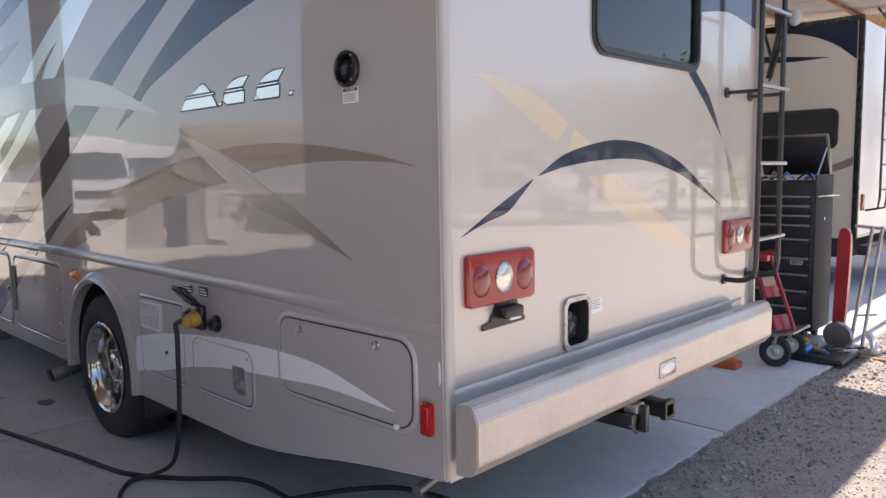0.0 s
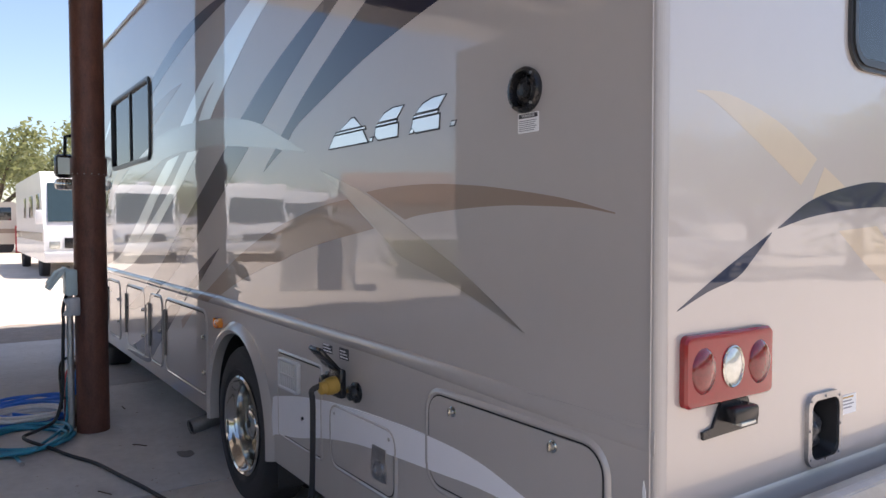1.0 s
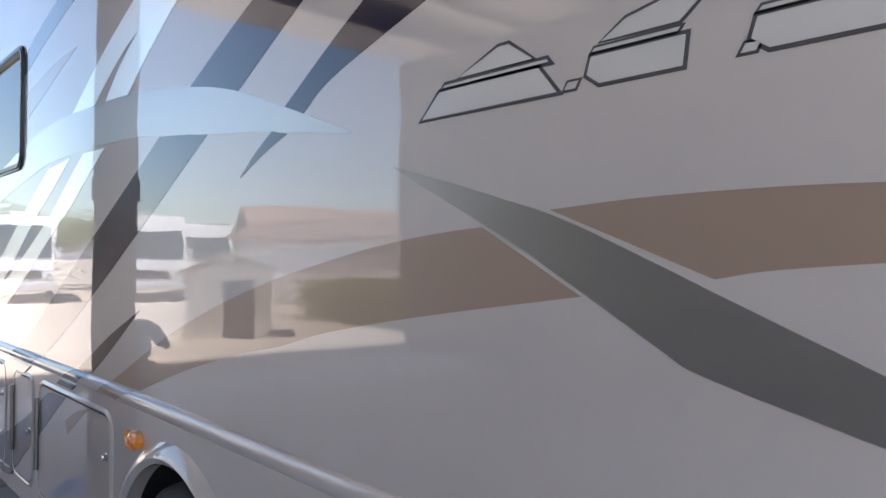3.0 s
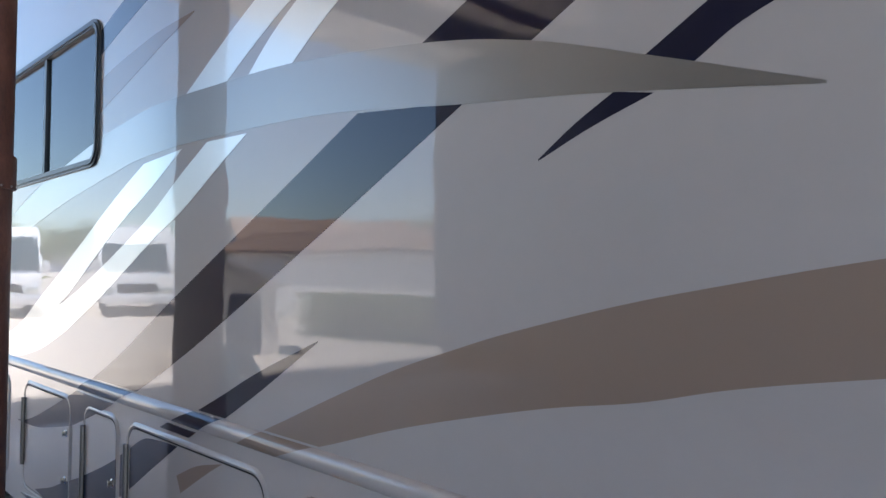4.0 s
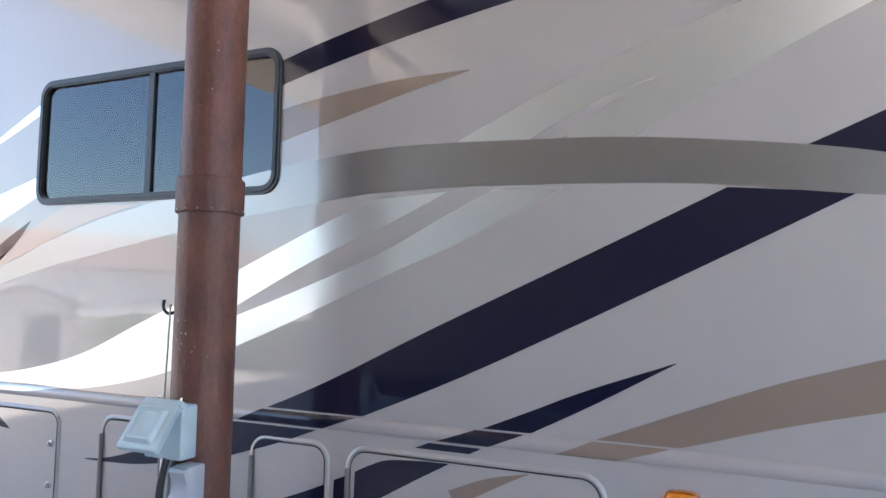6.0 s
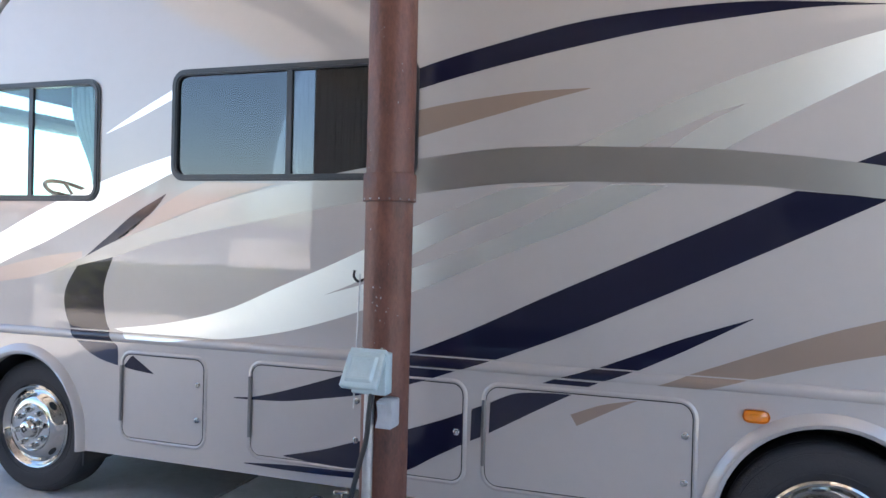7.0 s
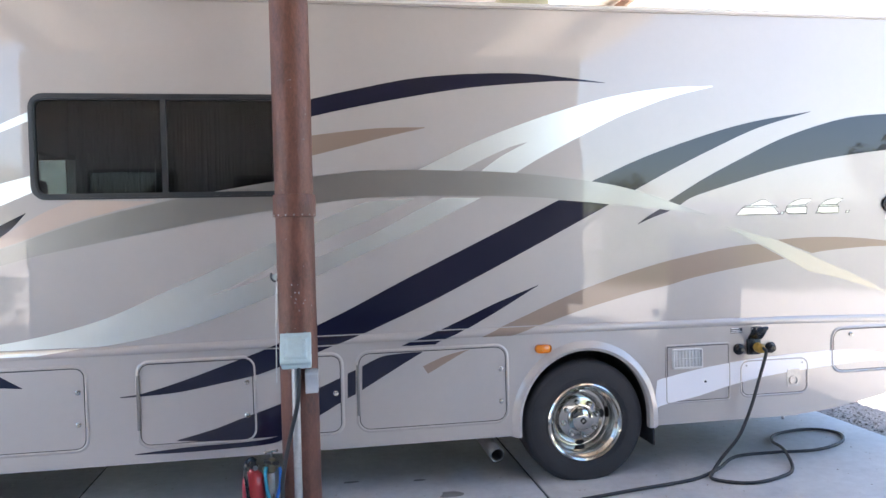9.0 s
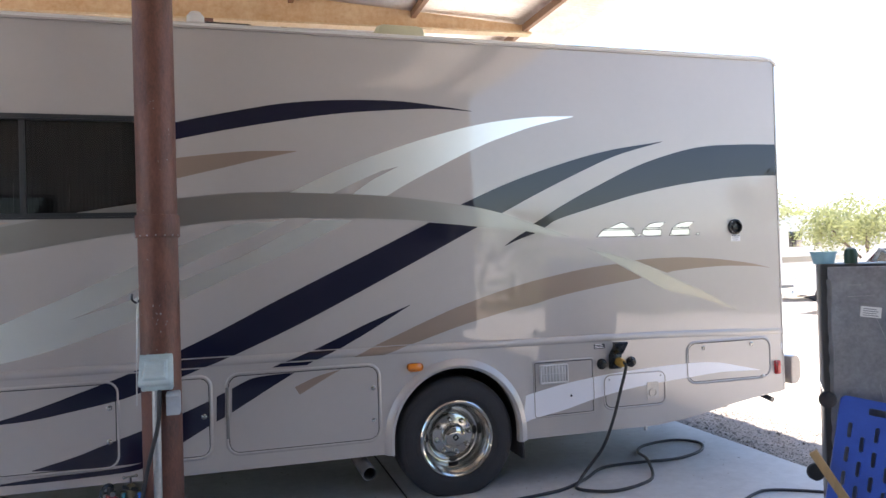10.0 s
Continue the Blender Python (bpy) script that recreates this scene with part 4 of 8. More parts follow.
# ---- compartment doors
def door(x0, x1, z0, z1, r=0.07, locks=(), hinge=False, label="", square=False, bead=0.02, g=0.0062):
    d = new("compartment_door")
    d.matrix_world = SIDE @ Matrix.Translation(((x0 + x1) / 2, z0, SK))
    d.parent = rv
    d.matrix_parent_inverse = rv.matrix_world.inverted()
    bpy.context.view_layer.update()
    tagged(d, label)
    bm = B()
    n = 5
    lines = [(rrect(x0 - bead, x1 + bead, z0 - bead, z1 + bead, r + bead, n), 0.0), (rrect(x0 - bead * .7, x1 + bead * .7, z0 - bead * .7, z1 + bead * .7, r + bead * .7, n), 0.006),
             (rrect(x0 - bead * .35, x1 + bead * .35, z0 - bead * .35, z1 + bead * .35, r + bead * .35, n), 0.0075), (rrect(x0, x1, z0, z1, r, n), 0.004), (rrect(x0, x1, z0, z1, r, n), -0.001)]
    rws = [[bm.verts.new(SIDE @ Vector((x, z, SK + h))) for x, z in ln] for ln, h in lines]
    for a, b in zip(rws, rws[1:]):
        for k in range(len(a)):
            bm.faces.new((a[k], a[(k + 1) % len(a)], b[(k + 1) % len(a)], b[k]))
    part("door_frame", bm, CHAMPAGNE, d, "rounded raised frame")
    bm = plate(B(), rrect(x0 + .001, x1 - .001, z0 + .001, z1 - .001, r, n), SIDE, 0.0015, SK)
    part("seal", bm, GAP, d, "thin dark seal", smooth=False)
    bm = plate(B(), rrect(x0 + g, x1 - g, z0 + g, z1 - g, r - g, n), SIDE, 0.0045, SK)
    part("panel", bm, CHAMPAGNE, d, smooth=False)
    bm = ring(B(), rrect(x0 + .002, x1 - .002, z0 + .002, z1 - .002, r, n), rrect(x0 + .0052, x1 - .0052, z0 + .0052, z1 - .0052, r - .0032, n), SIDE, 0.0022, SK + 0.0015)
    part("gasket", bm, GAP, d, "thin dark gasket line", smooth=False)
    if hinge:
        bm = B()
        tube(bm, [SIDE @ Vector((x0 - 0.004, z, SK + 0.011)) for z in (z0 + 0.10, z0 + 0.2, z1 - 0.07)], 0.011, 8)
        part("hinge", bm, HINGE, d, "long vertical hinge")
    for lx, lz in locks:
        bm = B()
        m = SIDE @ Matrix.Translation((lx, lz, SK + 0.004))
        lathe(bm, [(0.0, 0.0), (0.017, 0.0), (0.017, 0.003), (0.013, 0.006), (0.011, 0.006), (0.010, 0.014), (0.0, 0.015)], m, 14)
        box(bm, -0.003, 0.003, -0.012, 0.012, 0.013, 0.019, 0.001, m=m)
        part("lock", bm, CHROME, d, "small chrome thumb lock")
    return d


door(-6.500, -5.933, 0.457, 0.953, 0.06, ((-5.972, 0.805), (-5.975, 0.608)), True, "champagne compartment door with two locks")
door(-5.624, -4.945, 0.453, 0.957, 0.06, ((-4.984, 0.808), (-4.987, 0.603)), True, "champagne compartment door crossed by navy graphics")
door(-4.755, -4.402, 0.455, 0.949, 0.06, ((-4.436, 0.705),), True, "narrow champagne compartment door with one lock")
door(-4.290, -3.316, 0.455, 0.950, 0.07, ((-3.352, 0.801), (-3.353, 0.585)), True, "wide champagne compartment door with two locks")
follow_run_out(door(-0.890, -0.130, 0.645, 0.945, 0.07, ((-0.750, 0.905), (-0.305, 0.910)), False, "champagne hatch with two top locks"))
part("hatch_knob", lathe(B(), [(0.0, 0.0), (0.011, 0.0), (0.012, 0.006), (0.008, 0.012), (0.0, 0.013)], SIDE @ Matrix.Translation((-0.205, 0.652, SK + 0.004)), 12), WHITE, rv, "small white plastic knob")
d6 = door(-1.610, -1.105, 0.510, 0.748, 0.05, (), False, "water heater hatch with a pale stripe", bead=0.016, g=0.0062)
bm = plate(B(), rrect(-1.26, -1.16, 0.555, 0.678, 0.008, 3), SIDE, 0.004, SK + 0.0045)
part("exhaust_louvre_plate", bm, STEEL, d6, "metal exhaust plate")
bm = ring(B(), rrect(-1.245, -1.175, 0.565, 0.63, 0.03, 4), rrect(-1.235, -1.185, 0.575, 0.62, 0.022, 4), SIDE, 0.008, SK + 0.008)
part("exhaust_port", bm, STEEL, d6)
for lx in (-1.575, -1.14):
    part("screw", cyl(B(), SIDE @ Vector((lx, 0.722, SK + .004)), SIDE @ Vector((lx, 0.722, SK + .008)), 0.007, seg=10), STEEL, d6)
GR = (-2.137, -1.912, 0.727, 0.868)
d5 = door(-2.172, -1.708, 0.499, 0.885, 0.012, (), False, "square service hatch with a white vent grille", bead=0.012, g=0.006)
bm = plate(B(), rrect(GR[0], GR[1], GR[2], GR[3], 0.016, 4), SIDE, 0.006, SK + 0.002)
grille = part("vent_grille", bm, GRILLE, d5, "white plastic vent grille")
bm = ring(B(), rrect(GR[0], GR[1], GR[2], GR[3], 0.016, 4), rrect(GR[0] + 0.014, GR[1] - 0.014, GR[2] + 0.014, GR[3] - 0.014, 0.006, 4), SIDE, 0.022, SK + 0.002)
rim_ob = part("grille_frame", bm, GRILLE, grille)
soft = rim_ob.modifiers.new("soft_edge", "BEVEL")
soft.width, soft.segments, soft.limit_method = 0.004, 2, "ANGLE"
for k in range(8):
    x = GR[0] + 0.020 + k * (GR[1] - GR[0] - 0.040 - 0.014) / 7
    part("slat", box(B(), x, x + 0.014, -SK - 0.018, -SK - 0.008, GR[2] + 0.012, GR[3] - 0.012, 0.003), GRILLE, grille)
part("louvre_rail", box(B(), GR[0] + 0.012, GR[1] - 0.012, -SK - 0.021, -SK - 0.017, (GR[2] + GR[3]) / 2 - 0.004, (GR[2] + GR[3]) / 2 + 0.004, 0.001), GRILLE, grille)
part("latch", cyl(B(), SIDE @ Vector((-1.89, 0.63, SK + .004)), SIDE @ Vector((-1.89, 0.63, SK + .012)), 0.008, seg=10), BLACK, d5)

# power inlet, water inlet, labels
inlet = new("power_inlet")
inlet.matrix_world = Matrix.Translation((-1.52, -SK, 0.87))
inlet.parent = rv
inlet.matrix_parent_inverse = rv.matrix_world.inverted()
bpy.context.view_layer.update()
tagged(inlet, "black power inlet with open flap")
part("housing", box(B(), -1.575, -1.475, -0.036, -0.006, 0.80, 0.915, 0.01), BLACK, inlet)
bm = box(B(), -0.055, 0.055, -0.009, 0.009, 0.0, 0.12, 0.006, m=Matrix.Translation((-1.525, -0.038, 0.915)) @ Matrix.Rotation(radians(42), 4, "X"))
part("flap", bm, BLACK, inlet, "black lid flipped up")
bm = B()
lathe(bm, [(0.0, 0.0), (0.033, 0.0), (0.035, 0.024), (0.032, 0.044), (0.026, 0.048), (0.024, 0.070), (0.016, 0.077), (0.0, 0.079)], Matrix.Translation((-1.505, -0.036, 0.855)) @ Matrix.Rotation(radians(97), 4, "X"), 24)
part("plug", bm, YELLOW, inlet, "yellow locking cord plug")
for nm, x, z, mt in (("water_inlet", -1.632, 0.842, BLACK), ("cable_inlet", -1.388, 0.842, BLACK)):
    bm = B()
    lathe(bm, [(0.0, 0.0), (0.040, 0.0), (0.040, 0.010), (0.030, 0.016), (0.028, 0.034), (0.020, 0.038), (0.0, 0.036)], SIDE @ Matrix.Translation((x, z, SK)), 20)
    part(nm, bm, mt, rv, "small round capped inlet")
for x0, x1, z0, z1 in ((-1.69, -1.60, 0.955, 0.99), (-1.535, -1.455, 0.95, 0.995)):
    lab = part("warning_label", plate(B(), [(x0, z0), (x1, z0), (x1, z1), (x0, z1)], SIDE, 0.001, SK + 0.0004), INK, rv, smooth=False)
    for k in range(3):
        zz = z0 + 0.006 + k * 0.012
        part("print_bar", plate(B(), [(x0 + .006, zz), (x1 - .01 * k - .006, zz), (x1 - .01 * k - .006, zz + .005), (x0 + .006, zz + .005)], SIDE, 0.001, SK + 0.0012), LABEL, lab, smooth=False)

# round flue vent with a warning label under it
vent = new("flue_vent")
vent.matrix_world = SIDE @ Matrix.Translation((-0.418, 1.84, 0))
vent.parent = rv
vent.matrix_parent_inverse = rv.matrix_world.inverted()
bpy.context.view_layer.update()
tagged(vent, "round black flue vent on the side wall")
vm = SIDE @ Matrix.Translation((-0.418, 1.84, 0))
bm = B()
lathe(bm, [(0.060, 0.0), (0.062, 0.012), (0.058, 0.020), (0.049, 0.022), (0.045, 0.012), (0.044, -0.02), (0.0, -0.02)], vm, 36)
part("vent_ring", bm, BLACK, vent)
bm = B()
lathe(bm, [(0.043, -0.015), (0.040, 0.004), (0.030, 0.009), (0.022, 0.004), (0.020, 0.010), (0.0, 0.012)], vm, 30)
part("vent_cap", bm, BLACK, vent)
for a in range(4):
    ang = radians(45 + 90 * a)
    part("screw", cyl(B(), vm @ Vector((0.055 * math.cos(ang), 0.055 * math.sin(ang), 0.019)), vm @ Vector((0.055 * math.cos(ang), 0.055 * math.sin(ang), 0.024)), 0.004, seg=8), STEEL, vent)
lab = part("warning_label", plate(B(), rrect(-0.453, -0.370, 1.727, 1.780, 0.003, 2), SIDE, 0.0015, 0.0002), LABEL, rv, "small white warning label", smooth=False)
part("print_bar", plate(B(), [(-0.449, 1.766), (-0.374, 1.766), (-0.374, 1.777), (-0.449, 1.777)], SIDE, 0.001, 0.0014), INK, lab, smooth=False)
txt = bpy.data.curves.new("warning_word", "FONT")
txt.body = "WARNING"
txt.size = 0.0105
txt.extrude = 0.0002
tx = new("warning_word", txt)
tx.matrix_world = SIDE @ Matrix.Translation((-0.436, 1.7685, 0.0027))
txt.materials.append(LABEL)
tx.parent = lab
tx.matrix_parent_inverse = lab.matrix_world.inverted()
for k in range(6):
    z = 1.758 - k * 0.0052
    part("print_bar", plate(B(), [(-0.448, z), (-0.378 - 0.004 * (k % 3), z), (-0.378 - 0.004 * (k % 3), z + 0.0022), (-0.448, z + 0.0022)], SIDE, 0.001, 0.0014), INK_GREY, lab, smooth=False)

# chrome emblem: slanted mirror shapes with dark outlines
emblem = new("emblem")
emblem.matrix_world = SIDE @ Matrix.Translation((-1.2, 1.79, 0))
emblem.parent = rv
emblem.matrix_parent_inverse = rv.matrix_world.inverted()
bpy.context.view_layer.update()
tagged(emblem, "slanted mirror-chrome emblem pieces with dark outlines")


def emblem_piece(pts, grow=0.006):
    nrm = []
    n = len(pts)
    for k in range(n):
        a, b, c = Vector(pts[k - 1]), Vector(pts[k]), Vector(pts[(k + 1) % n])
        e1, e2 = (b - a).normalized(), (c - b).normalized()
        o = Vector((e1.y, -e1.x)) + Vector((e2.y, -e2.x))
        nrm.append(o / max(0.35, o.length ** 2 / 2))
    back = [(p[0] + grow * o.x, p[1] + grow * o.y) for p, o in zip(pts, nrm)]
    part("outline", plate(B(), back, SIDE, 0.0012, 0.0002), INK, emblem, smooth=False)
    part("chrome_piece", plate(B(), pts, SIDE, 0.0014, 0.0008), MIRROR_FILM, emblem, smooth=False)


def slant(x0, x1, z0, z1, k=0.95):
    return [(x0, z0), (x1, z0), (x1 + k * (z1 - z0), z1), (x0 + k * (z1 - z0), z1)]


E0 = 1.786
# a cut wedge, then two slanted slabs, each split by a thin line
emblem_piece([(-1.628, E0), (-1.305, E0), (-1.343, E0 + 0.045), (-1.580, E0 + 0.045)])
emblem_piece([(-1.572, E0 + 0.051), (-1.322, E0 + 0.051), (-1.326, E0 + 0.056), (-1.565, E0 + 0.056)])
emblem_piece([(-1.530, E0 + 0.063), (-1.355, E0 + 0.063), (-1.408, E0 + 0.098), (-1.432, E0 + 0.098)])
for dx in (0.0, 0.252):
    emblem_piece([(-1.225 + dx, E0), (-1.090 + dx, E0), (-1.085 + dx, E0 + 0.042), (-1.240 + dx, E0 + 0.042), (-1.248 + dx, E0 + 0.016)])
    emblem_piece([(-1.238 + dx, E0 + 0.049), (-1.098 + dx, E0 + 0.049), (-1.094 + dx, E0 + 0.054), (-1.234 + dx, E0 + 0.054)], 0.004)
    emblem_piece([(-1.222 + dx, E0 + 0.062), (-1.095 + dx, E0 + 0.062), (-1.050 + dx, E0 + 0.098), (-1.120 + dx, E0 + 0.098), (-1.180 + dx, E0 + 0.086)], 0.005)
for x0 in (-1.290, -1.010, -0.772):
    emblem_piece(slant(x0, x0 + 0.020, E0, E0 + 0.011, 0.6), 0.004)

# marker lights
for x, z, mt, lb in ((-3.060, 0.921, AMBER, "amber side marker lamp"), (-0.062, 0.708, RED_MARKER, "red side marker lamp")):
    bm = B()
    if mt is AMBER:
        box(bm, x - 0.056, x + 0.056, -SK - 0.026, -SK, z - 0.029, z + 0.029, 0.025)
        box(bm, x - 0.026, x + 0.026, -SK - 0.030, -SK - 0.02, z - 0.010, z + 0.010, 0.004)
    else:
        box(bm, x - 0.026, x + 0.026, -SK - 0.022, -SK + 0.004, z - 0.055, z + 0.055, 0.010)
        box(bm, x - 0.017, x + 0.017, -SK - 0.027, -SK - 0.018, z - 0.044, z + 0.044, 0.005)
    follow_run_out(part("marker_lamp", bm, mt, rv, lb))


# ---- wheels
def wheel(c, front):
    w = new("wheel")
    x, y, z = c
    w.matrix_world = Matrix.Translation(c)
    w.parent = rv
    w.matrix_parent_inverse = rv.matrix_world.inverted()
    bpy.context.view_layer.update()
    tagged(w, "black tyre on a chrome " + ("front" if front else "deep-dish rear") + " rim")
    m = Matrix.Translation(c) @ Matrix.Rotation(radians(90), 4, "X")      # local z points to -y, outwards
    R = 0.425
    bm = B()
    lathe(bm, [(0.262, -0.20), (0.33, -0.235), (0.40, -0.225), (R - .004, -0.205), (R, -0.17), (R, -0.04), (R - .004, -0.02), (0.408, -0.004), (0.395, 0.004), (0.36, 0.012), (0.32, 0.016), (0.285, 0.010), (0.262, 0.0)], m, 64, True)
    for v in bm.verts:      # the tyre sags on the slab
        v.co.z = max(v.co.z, 0.001 + 0.1 * min(0.0, v.co.z))
    part("tyre", bm, RUBBER, w)
    bm = B()
    for k in range(72):
        a = 2 * math.pi * k / 72
        mm = m @ Matrix.Rotation(a, 4, "Z")
        box(bm, R - 0.006, R + 0.0012, -0.014, 0.014, -0.09, -0.045, 0.0, m=mm)
        box(bm, R - 0.006, R + 0.0015, -0.012, 0.012, -0.20, -0.14, 0.0, m=mm @ Matrix.Rotation(math.pi / 72, 4, "Z"))
    for v in bm.verts:
        v.co.z = max(v.co.z, 0.0005)
    tagged(part("tread", bm, RUBBER, w), kind="stuff")
    for rr, hh in ((0.385, 0.006), (0.30, 0.014)):
        bm = B()
        tube(bm, [m @ Vector((rr * math.cos(2 * math.pi * k / 48), rr * math.sin(2 * math.pi * k / 48), hh)) for k in range(48)], 0.0025, 6, True)
        part("sidewall_ring", bm, RUBBER, w)
    bm = B()
    if front:
        prof = [(0.266, 0.0), (0.268, 0.012), (0.258, 0.020), (0.246, 0.014), (0.236, -0.006), (0.228, -0.012), (0.215, -0.008), (0.195, 0.018), (0.175, 0.032), (0.150, 0.036), (0.142, 0.030), (0.138, 0.036), (0.0, 0.036)]
    else:
        prof = [(0.266, 0.0), (0.268, 0.012), (0.258, 0.020), (0.246, 0.014), (0.236, -0.008), (0.224, -0.016), (0.216, -0.035), (0.212, -0.120), (0.208, -0.142), (0.202, -0.152), (0.190, -0.155), (0.172, -0.152), (0.162, -0.142), (0.155, -0.112), (0.150, -0.103), (0.142, -0.100), (0.0, -0.100)]
    lathe(bm, prof, m, 56, cap=False)
    rim = part("rim", bm, RIM, w, "polished chrome wheel liner")
    face = 0.036 if front else -0.100
    for k in range(4):
        a = 2 * math.pi * (k + (0.5 if front else 0.05)) / 4
        rr, hh = (0.183, -0.1525) if not front else (0.203, 0.010)
        bm = B()
        mm = m @ Matrix.Translation((rr * math.cos(a), rr * math.sin(a), hh)) @ Matrix.Rotation(a, 4, "Z") @ Matrix.Rotation(radians(0 if not front else 42), 4, "Y")
        ball(bm, (0, 0, 0), 0.026, 0.64, 1.25, 0.16, u=16, v=8)
        bmesh.ops.transform(bm, matrix=mm, verts=bm.verts)
        part("vent_hole", bm, GAP, rim, "dark oval hand hole")
    for k in range(8):
        a = 2 * math.pi * k / 8 + 0.2
        rr = 0.112 if front else 0.121
        bm = B()
        mm = m @ Matrix.Translation((rr * math.cos(a), rr * math.sin(a), face))
        lathe(bm, [(0.019, 0.0), (0.018, 0.006), (0.0155, 0.009), (0.015, 0.026), (0.011, 0.034), (0.005, 0.037), (0.0, 0.0375)], mm, 12)
        part("lug_nut", bm, CHROME, w)
    bm = B()
    if front:
        lathe(bm, [(0.072, face), (0.070, face + 0.006), (0.062, face + 0.010), (0.058, face + 0.026), (0.050, face + 0.045), (0.036, face + 0.054), (0.0, face + 0.056)], m, 32)
    else:
        lathe(bm, [(0.090, face), (0.088, face + 0.010), (0.083, face + 0.014), (0.081, face + 0.045), (0.074, face + 0.062), (0.056, face + 0.069), (0.024, face + 0.071), (0.0, face + 0.072)], m, 36)
    hub = part("hub_cap", bm, CHROME, w)
    top = face + (0.055 if front else 0.071)
    bm = ring(B(), rrect(-0.018, 0.018, -0.018, 0.018, 0.004, 2), rrect(-0.009, 0.009, -0.009, 0.009, 0.003, 2), m @ Matrix.Rotation(radians(38), 4, "Z"), 0.004, top)
    part("badge", bm, BLACK, hub, "plain dark ring badge", smooth=False)
    return w


wheel((-2.762, 0.020, 0.396), False)
wheel((-7.265, 0.095, 0.418), True)
HIDDEN = [(0.0, -0.24), (0.33, -0.235), (0.42, -0.2), (0.42, -0.03), (0.36, 0.012), (0.27, 0.0), (0.0, 0.0)]
for x, y in ((-2.76, W - 0.05), (-7.30, W - 0.05), (-2.76, 0.55), (-2.76, W - 0.38)):
    part("tyre", lathe(B(), HIDDEN, Matrix.Translation((x, y, 0.418)) @ Matrix.Rotation(radians(-90), 4, "X"), 40), RUBBER, rv)
bm = box(B(), -2.27, -2.255, 0.02, 0.60, 0.20, 0.50, 0.003)
part("mud_flap", bm, RUBBER, rv, "black rubber mud flap")
bm = box(B(), -6.82, -6.805, 0.02, 0.40, 0.24, 0.42, 0.003)
part("mud_flap", bm, RUBBER, rv)
bm = B()
tube(bm, [(-3.52, 0.80, 0.38), (-3.46, 0.45, 0.34), (-3.44, 0.20, 0.30), (-3.425, 0.06, 0.276)], 0.046, 18)
mouth = Matrix.Translation((-3.427, 0.07, 0.278)) @ Vector((0.02, -0.155, -0.028)).to_track_quat("Z", "Y").to_matrix().to_4x4()
lathe(bm, [(0.046, 0.0), (0.047, 0.159), (0.0455, 0.161), (0.0415, 0.158), (0.041, 0.01)], mouth, 20)
pipe = part("exhaust_pipe", bm, mat("sooty_pipe_steel", (0.20, 0.19, 0.185), 0.5, 0.6, var=0.3, scale=20), rv, "dull sooty tail pipe")
part("exhaust_bore", lathe(B(), [(0.0405, 0.150), (0.0400, 0.015), (0.0, 0.014)], mouth, 20, cap=False), GAP, pipe, "near-black bore of the open pipe end")
bm = B()
tube(bm, [(-0.13, 0.30, 0.50), (-0.125, 0.10, 0.470), (-0.12, -0.01, 0.452)], 0.021, 12)
part("drain_pipe", bm, HINGE, rv, "short metal drain pipe under the rear corner")


part("drain_stub", cyl(B(), (-1.19, 0.16, 0.44), (-1.185, 0.15, 0.275), 0.011, seg=10), STEEL, rv, "thin drain stub under the floor")
bm = plate(B(), [(-0.012, 0.905), (-0.006, 0.88), (-0.005, 0.845), (-0.010, 0.825), (-0.014, 0.85), (-0.015, 0.885)], Matrix.Translation((0, -0.0022, 0)) @ SIDE, 0.003)
part("paint_chip", bm, LABEL, rv, "pale chip in the corner paint", smooth=False)


# ---- rear end
def tail_light(y0, y1):
    z0, z1 = 1.052, 1.224
    t = new("tail_light")
    t.matrix_world = Matrix.Translation((RX, (y0 + y1) / 2, z0))
    t.parent = rv
    t.matrix_parent_inverse = rv.matrix_world.inverted()
    bpy.context.view_layer.update()
    tagged(t, "red tail light with a clear centre lamp")
    RM = Matrix.Translation((RX, 0, 0)) @ REAR
    bm = B()
    lines = [(rrect(y0, y1, z0, z1, 0.02, 4), 0.0), (rrect(y0, y1, z0, z1, 0.02, 4), 0.014), (rrect(y0 + .005, y1 - .005, z0 + .005, z1 - .005, 0.016, 4), 0.020), (rrect(y0 + .012, y1 - .012, z0 + .012, z1 - .012, 0.012, 4), 0.021)]
    rws = [[bm.verts.new(RM @ Vector((a, b, h))) for a, b in ln] for ln, h in lines]
    for a, b in zip(rws, rws[1:]):
        for k in range(len(a)):
            bm.faces.new((a[k], a[(k + 1) % len(a)], b[(k + 1) % len(a)], b[k]))
    bm.faces.new(rws[-1])
    part("lens_body", bm, RED_LENS, t)
    yc, zc = (y0 + y1) / 2, (z0 + z1) / 2
    for dy, mt, nm, s in ((-0.112, RED_DEEP, "round_red_lamp", 0.056), (0.112, RED_DEEP, "round_red_lamp", 0.056), (0.0, CLEAR_LENS, "clear_lamp", 0.049)):
        bm = B()
        ball(bm, (0, 0, 0), s, 0.30, 0.82, 1.0, u=22, v=12)
        bmesh.ops.transform(bm, matrix=Matrix.Translation((RX + 0.018, yc + dy, zc)), verts=bm.verts)
        part(nm, bm, mt, t)
    bm = B()
    tube(bm, [Vector((RX + 0.023, yc + 0.040 * math.cos(a * math.pi / 14), zc + 0.049 * math.sin(a * math.pi / 14))) for a in range(28)], 0.003, 6, True)
    part("bezel", bm, CHROME, t)


tail_light(0.106, 0.456)
tail_light(2.045, 2.388)
RM = Matrix.Translation((RX, 0, 0)) @ REAR


